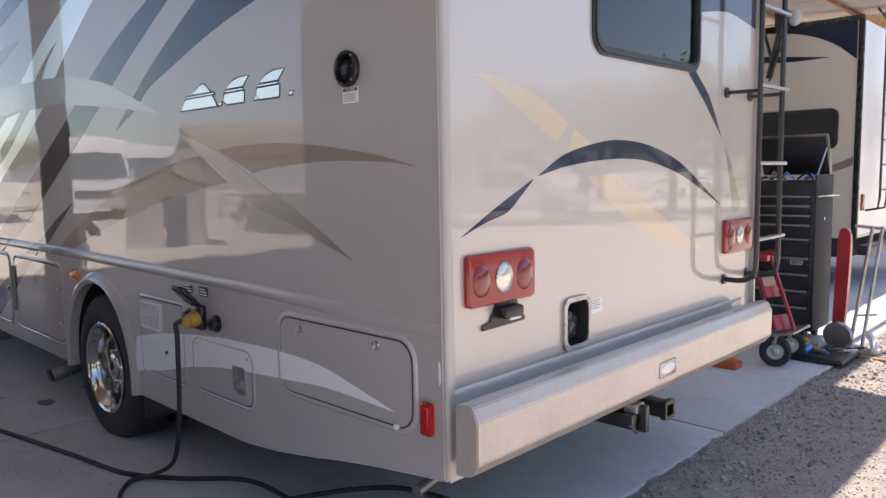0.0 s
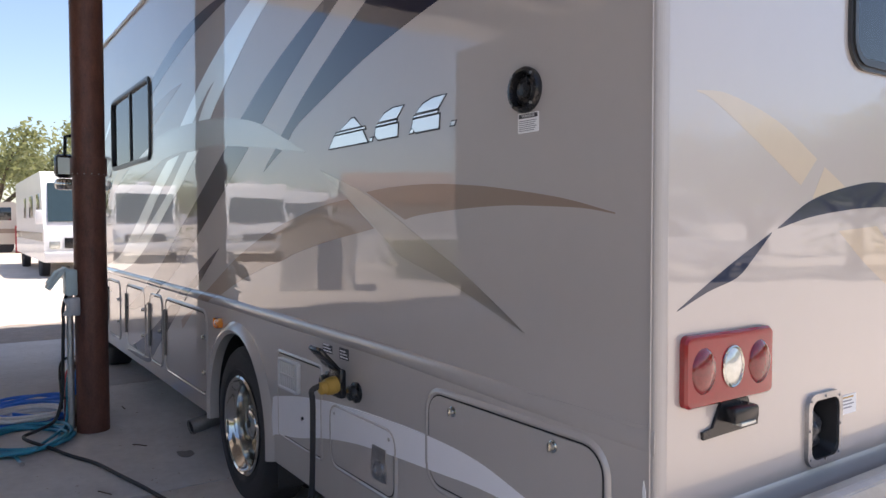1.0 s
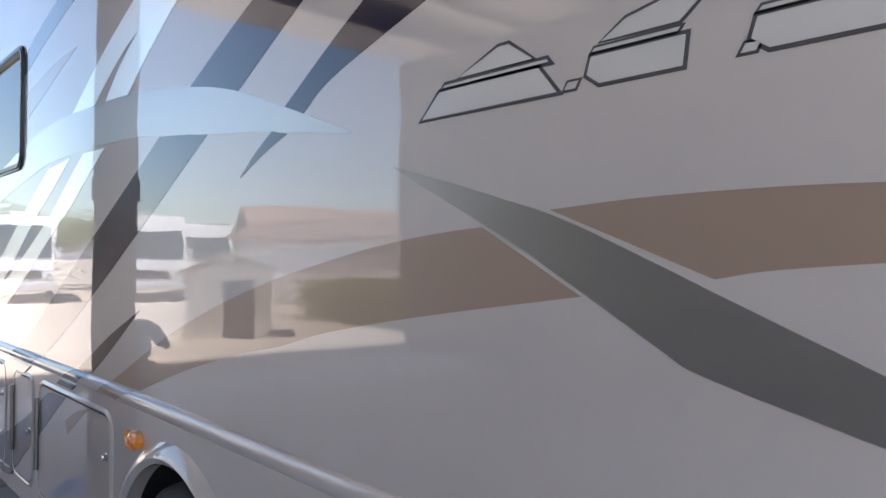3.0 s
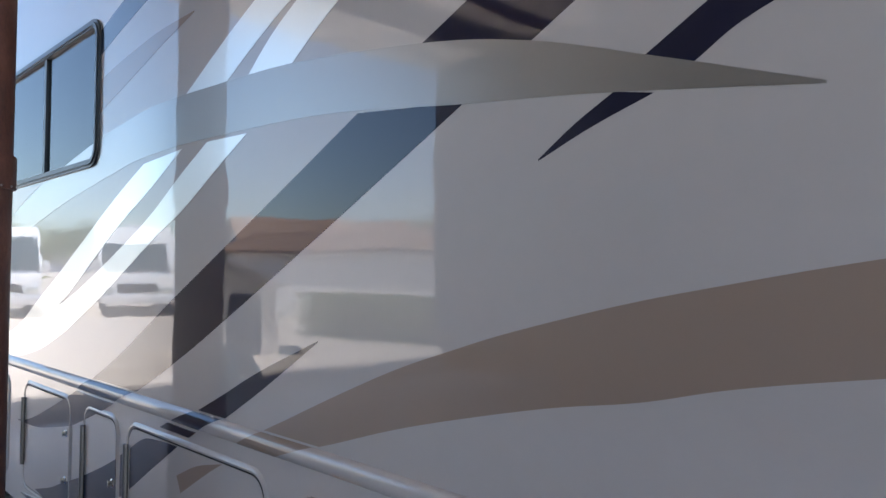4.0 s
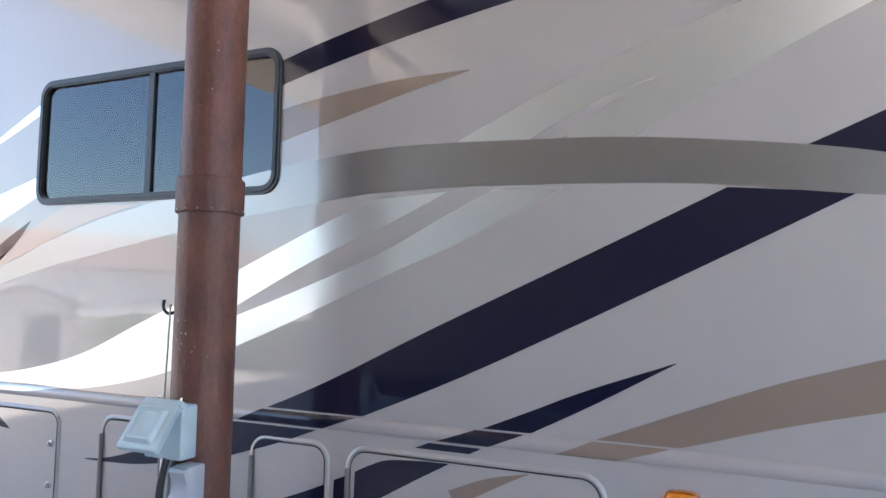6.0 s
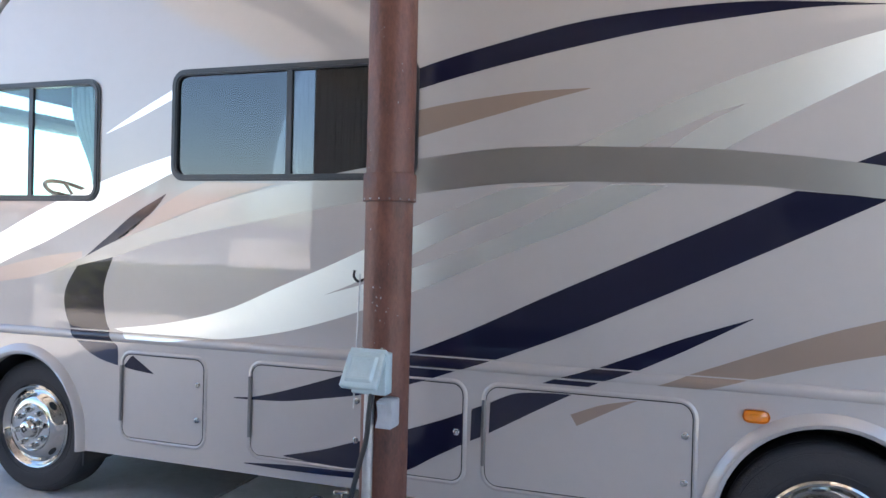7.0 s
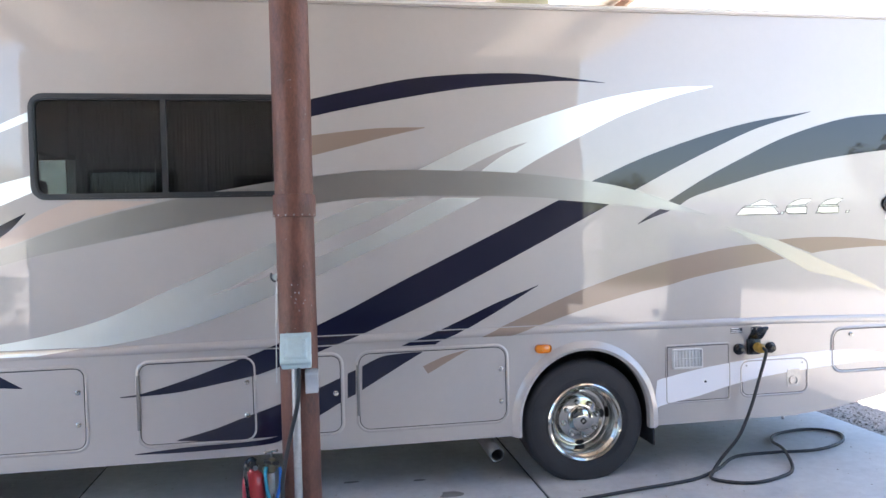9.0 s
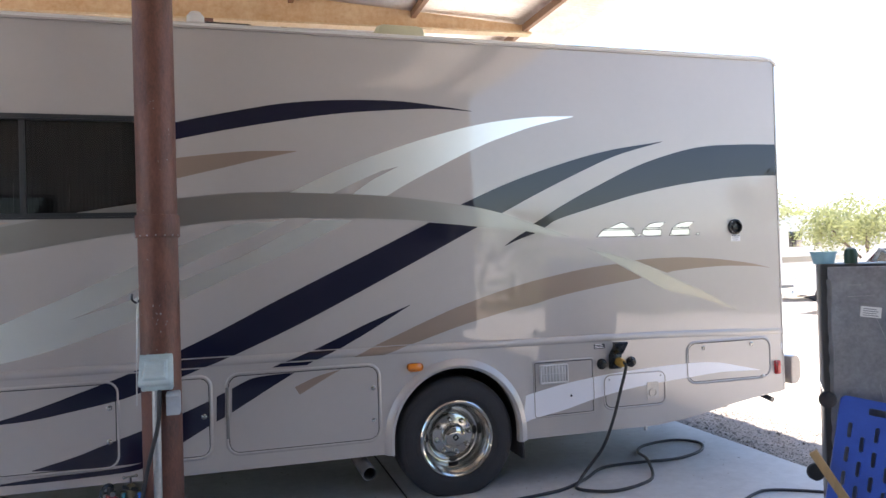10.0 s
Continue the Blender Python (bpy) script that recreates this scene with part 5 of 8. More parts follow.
def rear_swoosh(top, bottom, material, label="", h=0.0026):
    swoosh(top, bottom, material, label, m=RM, h=h)


rear_swoosh([(0.096, 1.284), (0.277, 1.374), (0.472, 1.461)], [(0.096, 1.282), (0.213, 1.322), (0.327, 1.351), (0.404, 1.405), (0.472, 1.458)], SLATE, "dark dart on the rear wall")
rear_swoosh([(0.502, 1.473), (0.667, 1.549), (0.896, 1.595), (1.064, 1.607), (1.296, 1.588), (1.556, 1.523), (1.792, 1.416), (2.012, 1.307)],
            [(0.502, 1.470), (0.667, 1.502), (0.896, 1.525), (1.110, 1.532), (1.298, 1.518), (1.558, 1.467), (1.793, 1.389), (2.012, 1.304)], SLATE, "dark arch on the rear wall")
GOLD_PALE = mat("pale_gold_film", (0.62, 0.515, 0.39), 0.4, 0.2, 1.0, 0.05, 2.0, wave=WV)
rear_swoosh([(0.159, 1.795), (0.284, 1.797), (0.497, 1.747), (0.686, 1.66)], [(0.159, 1.792), (0.227, 1.775), (0.433, 1.676), (0.606, 1.585)], GOLD_PALE, "pale gold stripe", 0.0012)
rear_swoosh([(0.726, 1.64), (0.837, 1.588), (0.938, 1.533)], [(0.666, 1.553), (0.706, 1.528), (0.726, 1.515)], GOLD_PALE, "", 0.0012)
rear_swoosh([(1.028, 1.475), (1.157, 1.394), (1.457, 1.260), (1.805, 1.103)], [(0.807, 1.462), (1.024, 1.330), (1.407, 1.162), (1.805, 1.100)], GOLD_PALE, "pale gold stripe below the arch", 0.0012)
rear_swoosh([(1.638, 1.925), (1.813, 1.80), (2.016, 1.636)], [(1.712, 1.94), (1.873, 1.82), (2.016, 1.632)], SLATE, "slate sliver below the rear window")
rear_swoosh([(2.051, 1.600), (2.145, 1.50), (2.207, 1.393), (2.264, 1.288), (2.173, 1.246)], [(2.051, 1.597), (2.105, 1.48), (2.140, 1.37), (2.165, 1.30), (2.173, 1.243)], TAUPE, "grey crescent above the tail light")
rear_swoosh([(1.759, 2.50), (2.064, 2.50), (2.405, 2.48)], [(1.759, 2.211), (2.070, 2.250), (2.405, 2.214)], NAVY, "navy band on the rear wall")
rear_swoosh([(0.042, 2.50), (0.404, 2.52), (0.837, 2.50)], [(0.042, 2.26), (0.404, 2.30), (0.837, 2.26)], NAVY, "navy band on the rear wall")

# open drain hatch in the rear wall
bm = ring(B(), rrect(0.645, 0.824, 0.808, 1.012, 0.035, 5), rrect(0.663, 0.807, 0.828, 0.994, 0.030, 5), RM, 0.012)
hatch = part("hatch_flange", bm, STEEL, rv, "dented metal flange round an open rear port")
bm = B()
rows4 = [[bm.verts.new(RM @ Vector((x, z, h))) for x, z in rrect(0.662 + d, 0.808 - d, 0.827 + d, 0.995 - d, 0.028, 5)] for d, h in ((0, 0.010), (0.012, -0.05), (0.03, -0.12))]
for a, b in zip(rows4, rows4[1:]):
    for k in range(len(a)):
        bm.faces.new((a[k], a[(k + 1) % len(a)], b[(k + 1) % len(a)], b[k]))
bm.faces.new(rows4[-1])
part("hatch_cavity", bm, BLACK_METAL, hatch, "near-black recess")
bm = B()
bmesh.ops.create_icosphere(bm, subdivisions=4, radius=0.062)
for v in bm.verts:
    v.co *= 1 + 0.35 * noise.noise(v.co * 34) + 0.16 * noise.noise(v.co * 90)
    v.co = Vector((-0.055 + v.co.x * 0.55, 0.735 + v.co.y * 0.95, 0.885 + v.co.z * 1.0))
part("stuffed_bag", bm, mat("crumpled_black_plastic", (0.05, 0.05, 0.055), 0.28, var=0.3, scale=30), hatch, "crumpled black plastic stuffed in the port")
for k in range(8):
    a = 2 * math.pi * k / 8
    p = (0.732 + 0.080 * max(-1, min(1, 1.3 * math.cos(a))), 0.914 + 0.088 * max(-1, min(1, 1.3 * math.sin(a))))
    part("rivet", cyl(B(), RM @ Vector((*p, 0.011)), RM @ Vector((*p, 0.015)), 0.004, seg=8), STEEL, hatch)
lab = part("warning_label", plate(B(), [(0.829, 0.928), (0.921, 0.928), (0.921, 0.984), (0.829, 0.984)], RM, 0.0015), LABEL, rv, "small white label beside the port", smooth=False)
for k in range(4):
    z = 0.975 - k * 0.010
    part("print_bar", plate(B(), [(0.832, z), (0.905 - 0.01 * (k % 2), z), (0.905 - 0.01 * (k % 2), z + .004), (0.832, z + .004)], RM, 0.001, 0.0012), INK_GREY if k else YELLOW, lab, smooth=False)
# number plate lamp and empty bracket
bm = box(B(), RX, 0.042, 0.262, 0.362, 1.000, 1.040, 0.010)
plate(bm, [(0.258, 1.052), (0.366, 1.052), (0.388, 0.992), (0.410, 0.990), (0.410, 0.974), (0.188, 0.968), (0.186, 0.986), (0.225, 0.992)], RM, 0.008)
part("plate_lamp", bm, BLACK, rv, "black number plate lamp and empty bracket")
part("plate_lamp_lens", box(B(), 0.016, 0.044, 0.282, 0.342, 0.994, 1.004, 0.003), CLEAR_LENS, rv)

# bumper
bumper = new("bumper")
bumper.matrix_world = Matrix.Translation((0.02, 1.2, 0.55))
bumper.parent = rv
bumper.matrix_parent_inverse = rv.matrix_world.inverted()
bpy.context.view_layer.update()
tagged(bumper, "angular beige steel rear bumper")
BUMP = mat("bumper_paint", (0.52, 0.46, 0.415), 0.34, 0.15, 0.7, 0.14, 5.0, col2=(0.42, 0.36, 0.31))
BUMP.node_tree.nodes["Principled BSDF"].inputs["Coat IOR"].default_value = 1.65
bm = B()
prof = [(0.066, 0.783), (0.112, 0.792), (0.136, 0.787), (0.158, 0.744), (0.157, 0.614), (0.127, 0.570), (0.066, 0.562)]
lo = [bm.verts.new((x, -0.018, z)) for x, z in prof]
hi = [bm.verts.new((x, 2.315, z)) for x, z in prof]
for k in range(len(prof)):
    bm.faces.new((lo[k], lo[(k + 1) % len(prof)], hi[(k + 1) % len(prof)], hi[k]))
bm.faces.new(lo)
bm.faces.new(hi)
bmesh.ops.bevel(bm, geom=bm.edges[:], offset=0.004, segments=2, affect="EDGES")
part("bumper_shell", bm, BUMP, bumper, smooth=False)
part("badge", box(B(), 0.156, 0.161, 1.095, 1.236, 0.638, 0.704, 0.004), STEEL, bumper, "plain badge plate")
bm = B()
ball(bm, (0.161, 1.166, 0.671), 0.05, 0.06, 1.22, 0.42)
part("badge_oval", bm, LABEL, bumper, "pale oval on the badge")
# hitch
bm = B()
box(bm, -0.35, 0.13, 1.04, 1.07, 0.42, 0.53, 0.004)
box(bm, -0.30, 0.10, 0.98, 1.06, 0.44, 0.50, 0.004)
part("hitch_bracket", bm, BLACK_METAL, rv)
bm = ring(B(), rrect(1.273, 1.347, 0.410, 0.478, 0.008, 3), rrect(1.282, 1.338, 0.419, 0.469, 0.006, 3), REAR, 0.36, -0.28)
ring(bm, rrect(1.266, 1.354, 0.403, 0.485, 0.01, 3), rrect(1.282, 1.338, 0.419, 0.469, 0.006, 3), REAR, 0.025, 0.075)
part("hitch_receiver", bm, BLACK_METAL, rv, "square black tow hitch receiver")
bm = B()
tube(bm, [(0.09, 0.98, 0.46), (0.10, 1.02, 0.42), (0.09, 1.09, 0.43)], 0.008, 6)
box(bm, 0.04, 0.10, 1.02, 1.085, 0.445, 0.535, 0.006)
part("hitch_chain_eye", bm, STEEL, rv)
for y in (0.55, 1.02):
    part("bolt", cyl(B(), (0.03, y, 0.545), (0.03, y, 0.515), 0.02, seg=10), BLACK_METAL, bumper)

# ladder
ladder = new("ladder")
ladder.matrix_world = Matrix.Translation((0.17, 2.2, 0.93))
ladder.parent = rv
ladder.matrix_parent_inverse = rv.matrix_world.inverted()
bpy.context.view_layer.update()
tagged(ladder, "black tubular rear ladder bolted to the wall")
for y in (2.068, 2.358):
    bm = B()
    tube(bm, curve([(0.005, y, 0.922), (0.085, y, 0.922), (0.135, y, 0.942), (0.160, y, 1.00), (0.160, y, 1.4), (0.160, y, 2.4), (0.160, y, 3.17), (0.135, y, 3.29), (0.03, y, 3.34), (-0.12, y, 3.26)], 4), 0.0135, 10)
    part("rail", bm, BLACK_METAL, ladder)
    for z in (1.860, 2.85):
        bm = B()
        cyl(bm, (-0.001, y - 0.012, z), (0.160, y, z), 0.0095, seg=8)
        cyl(bm, (-0.002, y - 0.012, z), (0.007, y - 0.012, z), 0.026, seg=14)
        part("standoff", bm, BLACK_METAL, ladder)
    part("foot", cyl(B(), (-0.002, y, 0.922), (0.008, y, 0.922), 0.026, seg=14), BLACK_METAL, ladder)
for z in (1.132, 1.508, 1.884, 2.26, 2.635, 3.01):
    bm = B()
    box(bm, 0.148, 0.174, 2.060, 2.425, z - 0.009, z + 0.009, 0.006)
    part("rung", bm, STEEL, ladder, "worn flat rung")

# mirrors at the cab
for s, yy in ((1, -0.02), (-1, W + 0.02)):
    mir = new("side_mirror")
    mir.matrix_world = Matrix.Translation((-7.85, yy, 2.0))
    mir.parent = rv
    mir.matrix_parent_inverse = rv.matrix_world.inverted()
    bpy.context.view_layer.update()
    tagged(mir, "black side mirror on an arm")
    bm = box(B(), -7.99, -7.86, yy - 0.27 * s, yy - 0.06 * s, 1.99, 2.25, 0.05)
    part("mirror_housing", bm, BLACK, mir)
    bm = box(B(), -7.98, -7.86, yy - 0.27 * s, yy - 0.06 * s, 1.86, 1.985, 0.045)
    part("lower_housing", bm, CHROME, mir, "small chrome lower mirror")
    part("mirror_glass", box(B(), -7.862, -7.855, yy - 0.24 * s, yy - 0.09 * s, 2.03, 2.21, 0.0), MIRROR_FILM, mir, smooth=False)
    part("mirror_bracket", box(B(), -7.95, -7.88, yy - 0.09 * s, yy + 0.30 * s, 1.88, 2.10, 0.03), CHAMPAGNE, mir)
    bm = B()
    tube(bm, [(-8.0, yy + 0.02 * s, 2.5), (-7.97, yy - 0.15 * s, 2.45), (-7.88, yy - 0.17 * s, 2.2)], 0.02, 8)
    part("mirror_arm", bm, BLACK, mir)

# roof fittings
bm = B()
box(bm, -3.08, -2.66, 0.85, 1.20, 3.22, 3.58, 0.07)
part("roof_vent_cover", bm, mat("yellowed_vent_cover", (0.62, 0.60, 0.42), 0.5, var=0.1), rv, "yellowed domed roof vent cover")
bm = B()
lathe(bm, [(0.0, 0.0), (0.075, 0.0), (0.075, 0.03), (0.045, 0.035), (0.05, 0.05), (0.085, 0.06), (0.085, 0.09), (0.05, 0.11), (0.0, 0.115)], Matrix.Translation((-4.437, 0.25, 3.19)) @ Matrix.Diagonal((0.68, 0.68, 1.5, 1)), 20)
part("plumbing_vent", bm, WHITE, rv, "white mushroom roof vent")
bm = box(B(), -4.46, -4.06, 0.36, 0.62, 3.19, 3.345, 0.03)
part("antenna_base", bm, BLACK, rv, "black folded antenna")


# ---------------------------------------------------------------- things at the post
elec = thing("power_outlet_box", (PX, PY - 0.12, 1.07), "pale blue weatherproof outlet box on galvanised conduit at the post", "outlet box")
EX, EY = -4.657, PY - 0.095
bm = box(B(), EX - 0.082, EX + 0.082, EY - 0.075, EY, 0.985, 1.165, 0.008)
part("back_box", bm, BLUEBOX, elec)
tiltm = Matrix.Translation((EX, EY - 0.075, 1.158)) @ Matrix.Rotation(radians(-36), 4, "X")
bm = B()
steps = ((0.0, 0.0), (0.0, 0.022), (0.006, 0.028), (0.020, 0.029), (0.030, 0.042), (0.040, 0.043), (0.046, 0.038))
rows6 = [[bm.verts.new(tiltm @ Vector((x, -h, z))) for x, z in rrect(-0.084 + d, 0.084 - d, -0.165 + d, -d, 0.008, 3)] for d, h in steps]
for a, b in zip(rows6, rows6[1:]):
    for k in range(len(a)):
        bm.faces.new((a[k], a[(k + 1) % len(a)], b[(k + 1) % len(a)], b[k]))
bm.faces.new(rows6[0])
bm.faces.new(rows6[-1][::-1])
part("cover", bm, BLUEBOX, elec, "hinged cover with a raised panel")
bm = box(B(), -0.084, 0.084, -0.018, 0.018, 0.0, 0.022, 0.004, m=tiltm)
part("hinge", bm, BLUEBOX, elec)
for dx in (-0.045, 0.05):
    part("hinge_screw", cyl(B(), (EX + dx, EY - 0.05, 1.18), (EX + dx, EY - 0.05, 1.188), 0.006, seg=8), CHROME, elec)
bm = box(B(), -4.614, -4.540, EY - 0.065, EY + 0.01, 0.845, 0.970, 0.01)
part("switch_box", bm, GREYBOX, elec, "small grey switch box")
bm = B()
# flip cover, hollowed along the middle and kicked out at the foot
prof = [(0.060, 0.966), (0.082, 0.962), (0.088, 0.952), (0.078, 0.930), (0.072, 0.905), (0.076, 0.880), (0.092, 0.858), (0.094, 0.850), (0.060, 0.848)]
cover_m = Matrix(((0, 0, 1, -4.611), (-1, 0, 0, EY), (0, 1, 0, 0), (0, 0, 0, 1)))
plate(bm, prof, cover_m, 0.068)
part("switch_cover", bm, GREYBOX, elec, "hollowed grey switch cover")
bm = B()
tube(bm, [(-4.667, EY - 0.042, -0.01), (-4.667, EY - 0.042, 0.3), (-4.666, EY - 0.042, 0.7), (-4.664, EY - 0.042, 0.99)], 0.0225, 14)
part("conduit", bm, GALV, elec, "galvanised steel conduit")
bm = B()
tube(bm, [(-4.772, PY - 0.07, 0.895), (-4.767, PY - 0.06, 1.20), (-4.757, PY - 0.06, 1.50)], 0.0035, 6)
tagged(part("wire_rod", bm, GALV), "thin bent galvanised wire rod at the post", "wire")
bm = B()
tube(bm, curve([(-4.752, PY - 0.03, 1.475), (-4.765, PY - 0.06, 1.465), (-4.785, PY - 0.065, 1.485), (-4.783, PY - 0.065, 1.515)], 4), 0.006, 8)
tagged(part("hook", bm, BLACK_METAL), "small dark steel hook on the post", "hook")
# black outlet cord that hangs from the box and runs along the slab
bm = B()
tube(bm, curve([(-4.645, EY - 0.06, 1.00), (-4.647, -0.615, 0.90), (-4.655, -0.615, 0.80), (-4.685, -0.615, 0.68), (-4.708, -0.615, 0.59), (-4.737, -0.615, 0.45), (-4.753, -0.615, 0.33), (-4.745, -0.63, 0.20), (-4.712, -0.68, 0.085), (-4.610, -0.80, 0.060), (-4.490, -0.885, 0.065), (-4.370, -0.865, 0.060), (-4.235, -0.765, 0.035), (-4.05, -0.67, 0.016),
               (-3.79, -0.555, 0.013), (-3.45, -0.47, 0.013), (-3.17, -0.40, 0.013), (-2.54, -0.27, 0.013), (-2.20, -0.21, 0.013), (-2.02, -0.155, 0.013), (-1.79, -0.01, 0.013), (-1.54, 0.19, 0.013), (-1.22, 0.21, 0.013), (-0.88, 0.19, 0.013), (-0.57, 0.32, 0.013), (-0.43, 0.53, 0.013),
               (-0.57, 0.69, 0.013), (-0.89, 0.64, 0.013), (-1.06, 0.48, 0.013), (-1.15, 0.20, 0.036), (-1.30, -0.12, 0.013), (-1.47, -0.26, 0.013), (-1.75, -0.33, 0.013), (-1.95, -0.21, 0.014), (-1.90, -0.12, 0.034), (-1.80, -0.06, 0.10), (-1.68, -0.08, 0.25), (-1.60, -0.10, 0.45), (-1.545, -0.12, 0.66), (-1.510, -0.135, 0.80), (-1.507, -0.140, 0.842), (-1.506, -0.105, 0.858)], 5), 0.0115, 10)
tagged(part("extension_cord", bm, CORD), "thick black power cord looped over the slab", "extension cord")
bm = B()
tube(bm, curve([(-1.05, -0.80, 0.01), (-0.90, -0.72, 0.01), (-0.77, -0.69, 0.01), (-0.57, -0.78, 0.01), (-0.35, -0.95, 0.01), (-0.1, -1.2, 0.01)], 5), 0.010, 8)
tagged(part("extension_cord", bm, CORD), "short run of black cord on the slab edge", "extension cord")


def hose(name, loops, c, rx, ry, r, material, label, seed, loose=0.08, tail=(), start=(), z0=0.0):
    rng = random.Random(seed)
    keys = [(rng.uniform(-1, 1) * loose, rng.uniform(-1, 1) * loose * 0.8, 1 - rng.random() * loose * 3.2, rng.uniform(0.6, 1.0)) for _ in range(loops + 2)]
    pts = list(start)
    for k in range(loops * 24):
        a = 2 * math.pi * k / 24 + seed
        i, f = divmod(k / 24, 1.0)
        f = f * f * (3 - 2 * f)
        dx, dy, g, e = (p + (q - p) * f for p, q in zip(keys[int(i)], keys[int(i) + 1]))
        pts.append((c[0] + dx + rx * g * math.cos(a), c[1] + dy + ry * g * math.sin(a), z0 + r + (0.55 * r * (i + f) * e + 0.5 * r) * (0.5 + 0.5 * math.sin(2.3 * a + seed)) + 0.2 * r * i))
    pts += list(tail)
    bm = B()
    tube(bm, curve(pts, 3), r, 8)
    return tagged(part(name, bm, material), label, "hose", group="coiled hoses")


HOSE_BLUE = mat("blue_hose_rubber", (0.045, 0.24, 0.80), 0.36, 0, 0.1, 0.2, 20)
HOSE_WHITE = mat("white_hose", (0.76, 0.76, 0.75), 0.45, 0, 0.1, 0.15, 20)
HOSE_TEAL = mat("teal_air_hose", (0.02, 0.29, 0.44), 0.38, 0, 0.1, 0.2, 20)
hose("garden_hose", 8, (-5.365, -0.725), 0.415, 0.42, 0.0125, HOSE_BLUE, "bright blue hose in a loose coil on the slab", 1.0, 0.115)
bm = B()
pts = []
for k in range(7 * 24):
    a = 2 * math.pi * k / 24 + 0.9
    lap = k / 24
    rr = 0.140 + 0.014 * (lap % 4.0) + 0.008 * math.sin(3 * a + lap)
    pts.append((-5.152 + 1.12 * rr * math.cos(a) + 0.012 * math.sin(1.7 * lap), -0.79 + 1.36 * rr * math.sin(a), 0.040 + 0.006 * lap + 0.004 * math.sin(2 * a + 2 * lap)))
tube(bm, curve(pts, 3), 0.0125, 8)
coil = tagged(part("garden_hose", bm, HOSE_WHITE), "off-white hose coiled on the blue one", "hose", group="coiled hoses")
bm = B()
for k in (-1, 1):
    cyl(bm, (-5.045 + 0.010 * k, -1.035, 0.050), (-5.037 + 0.010 * k, -1.012, 0.112), 0.009, seg=8)
part("tie", bm, BLACK, coil, "dark tie round the coil")
hose("air_hose", 7, (-4.575, -0.885), 0.370, 0.315, 0.0105, HOSE_TEAL, "teal air hose coiled at the foot of the post", 0.4, 0.07,
     tail=((-4.35, -1.02, 0.03), (-4.22, -0.955, 0.012), (-4.08, -0.935, 0.012)), start=((-4.843, -0.535, 0.43), (-4.845, -0.565, 0.39), (-4.832, -0.58, 0.29), (-4.789, -0.585, 0.157), (-4.735, -0.605, 0.05), (-4.62, -0.66, 0.03)))
bm = B()
cyl(bm, (-4.09, -0.936, 0.012), (-4.035, -0.931, 0.012), 0.012, seg=10)
cyl(bm, (-4.04, -0.932, 0.012), (-4.03, -0.931, 0.012), 0.016, seg=6)
tagged(part("hose_coupling", bm, STEEL), "steel hose end coupling on the slab", "coupling")

ext = thing("fire_extinguisher", (-4.913, -0.53, 0), "red fire extinguisher with a black hose beside the post", "extinguisher")
XM = Matrix.Translation((-4.913, -0.53, 0))
RED = mat("red_enamel", (0.42, 0.028, 0.038), 0.3, 0, 0.5, 0.12, 15)
bm = B()
lathe(bm, [(0.0, 0.0), (0.060, 0.0), (0.064, 0.008), (0.064, 0.34), (0.060, 0.375), (0.045, 0.402), (0.026, 0.415), (0.022, 0.43), (0.0, 0.43)], XM, 28)
part("cylinder", bm, RED, ext)
bm = B()
box(bm, -0.055, 0.03, -0.012, 0.012, 0.455, 0.475, 0.005, m=XM @ Matrix.Rotation(radians(14), 4, "Y"))
box(bm, -0.05, 0.03, -0.010, 0.010, 0.435, 0.448, 0.004, m=XM)
cyl(bm, XM @ Vector((0, 0, 0.425)), XM @ Vector((0, 0, 0.47)), 0.017, seg=12)
part("valve_handle", bm, BLACK_METAL, ext)
part("pressure_gauge", cyl(B(), XM @ Vector((0.012, -0.016, 0.435)), XM @ Vector((0.014, -0.028, 0.436)), 0.013, seg=14), STEEL, ext)
bm = B()
tube(bm, curve([XM @ Vector(v) for v in ((0.012, -0.005, 0.475), (-0.006, -0.030, 0.492), (-0.028, -0.055, 0.480), (-0.036, -0.076, 0.44), (-0.030, -0.082, 0.38), (-0.022, -0.079, 0.29), (-0.010, -0.077, 0.22), (0.002, -0.080, 0.17))], 5), 0.0105, 8)
hose_ob = part("nozzle_hose", bm, BLACK, ext, "black nozzle hose")
part("nozzle", cyl(B(), XM @ Vector((0.001, -0.080, 0.178)), XM @ Vector((0.010, -0.084, 0.125)), 0.011, 0.015, seg=12), BLACK, hose_ob)
part("band", lathe(B(), [(0.0645, 0.20), (0.0665, 0.20), (0.0665, 0.212), (0.0645, 0.212)], XM, 28), BLACK, ext)
tag_m = XM @ Matrix.Translation((0.035, -0.068, 0.15)) @ Matrix.Rotation(radians(8), 4, "Y")
lab = part("tag", box(B(), -0.024, 0.024, -0.002, 0.0, -0.05, 0.05, 0.0, m=tag_m), LABEL, ext, "white inspection tag", smooth=False)
for k in range(5):
    part("print_bar", box(B(), -0.018, 0.016 - 0.005 * (k % 2), -0.003, -0.0015, 0.03 - 0.016 * k, 0.036 - 0.016 * k, 0.0, m=tag_m), INK_GREY, lab, smooth=False)

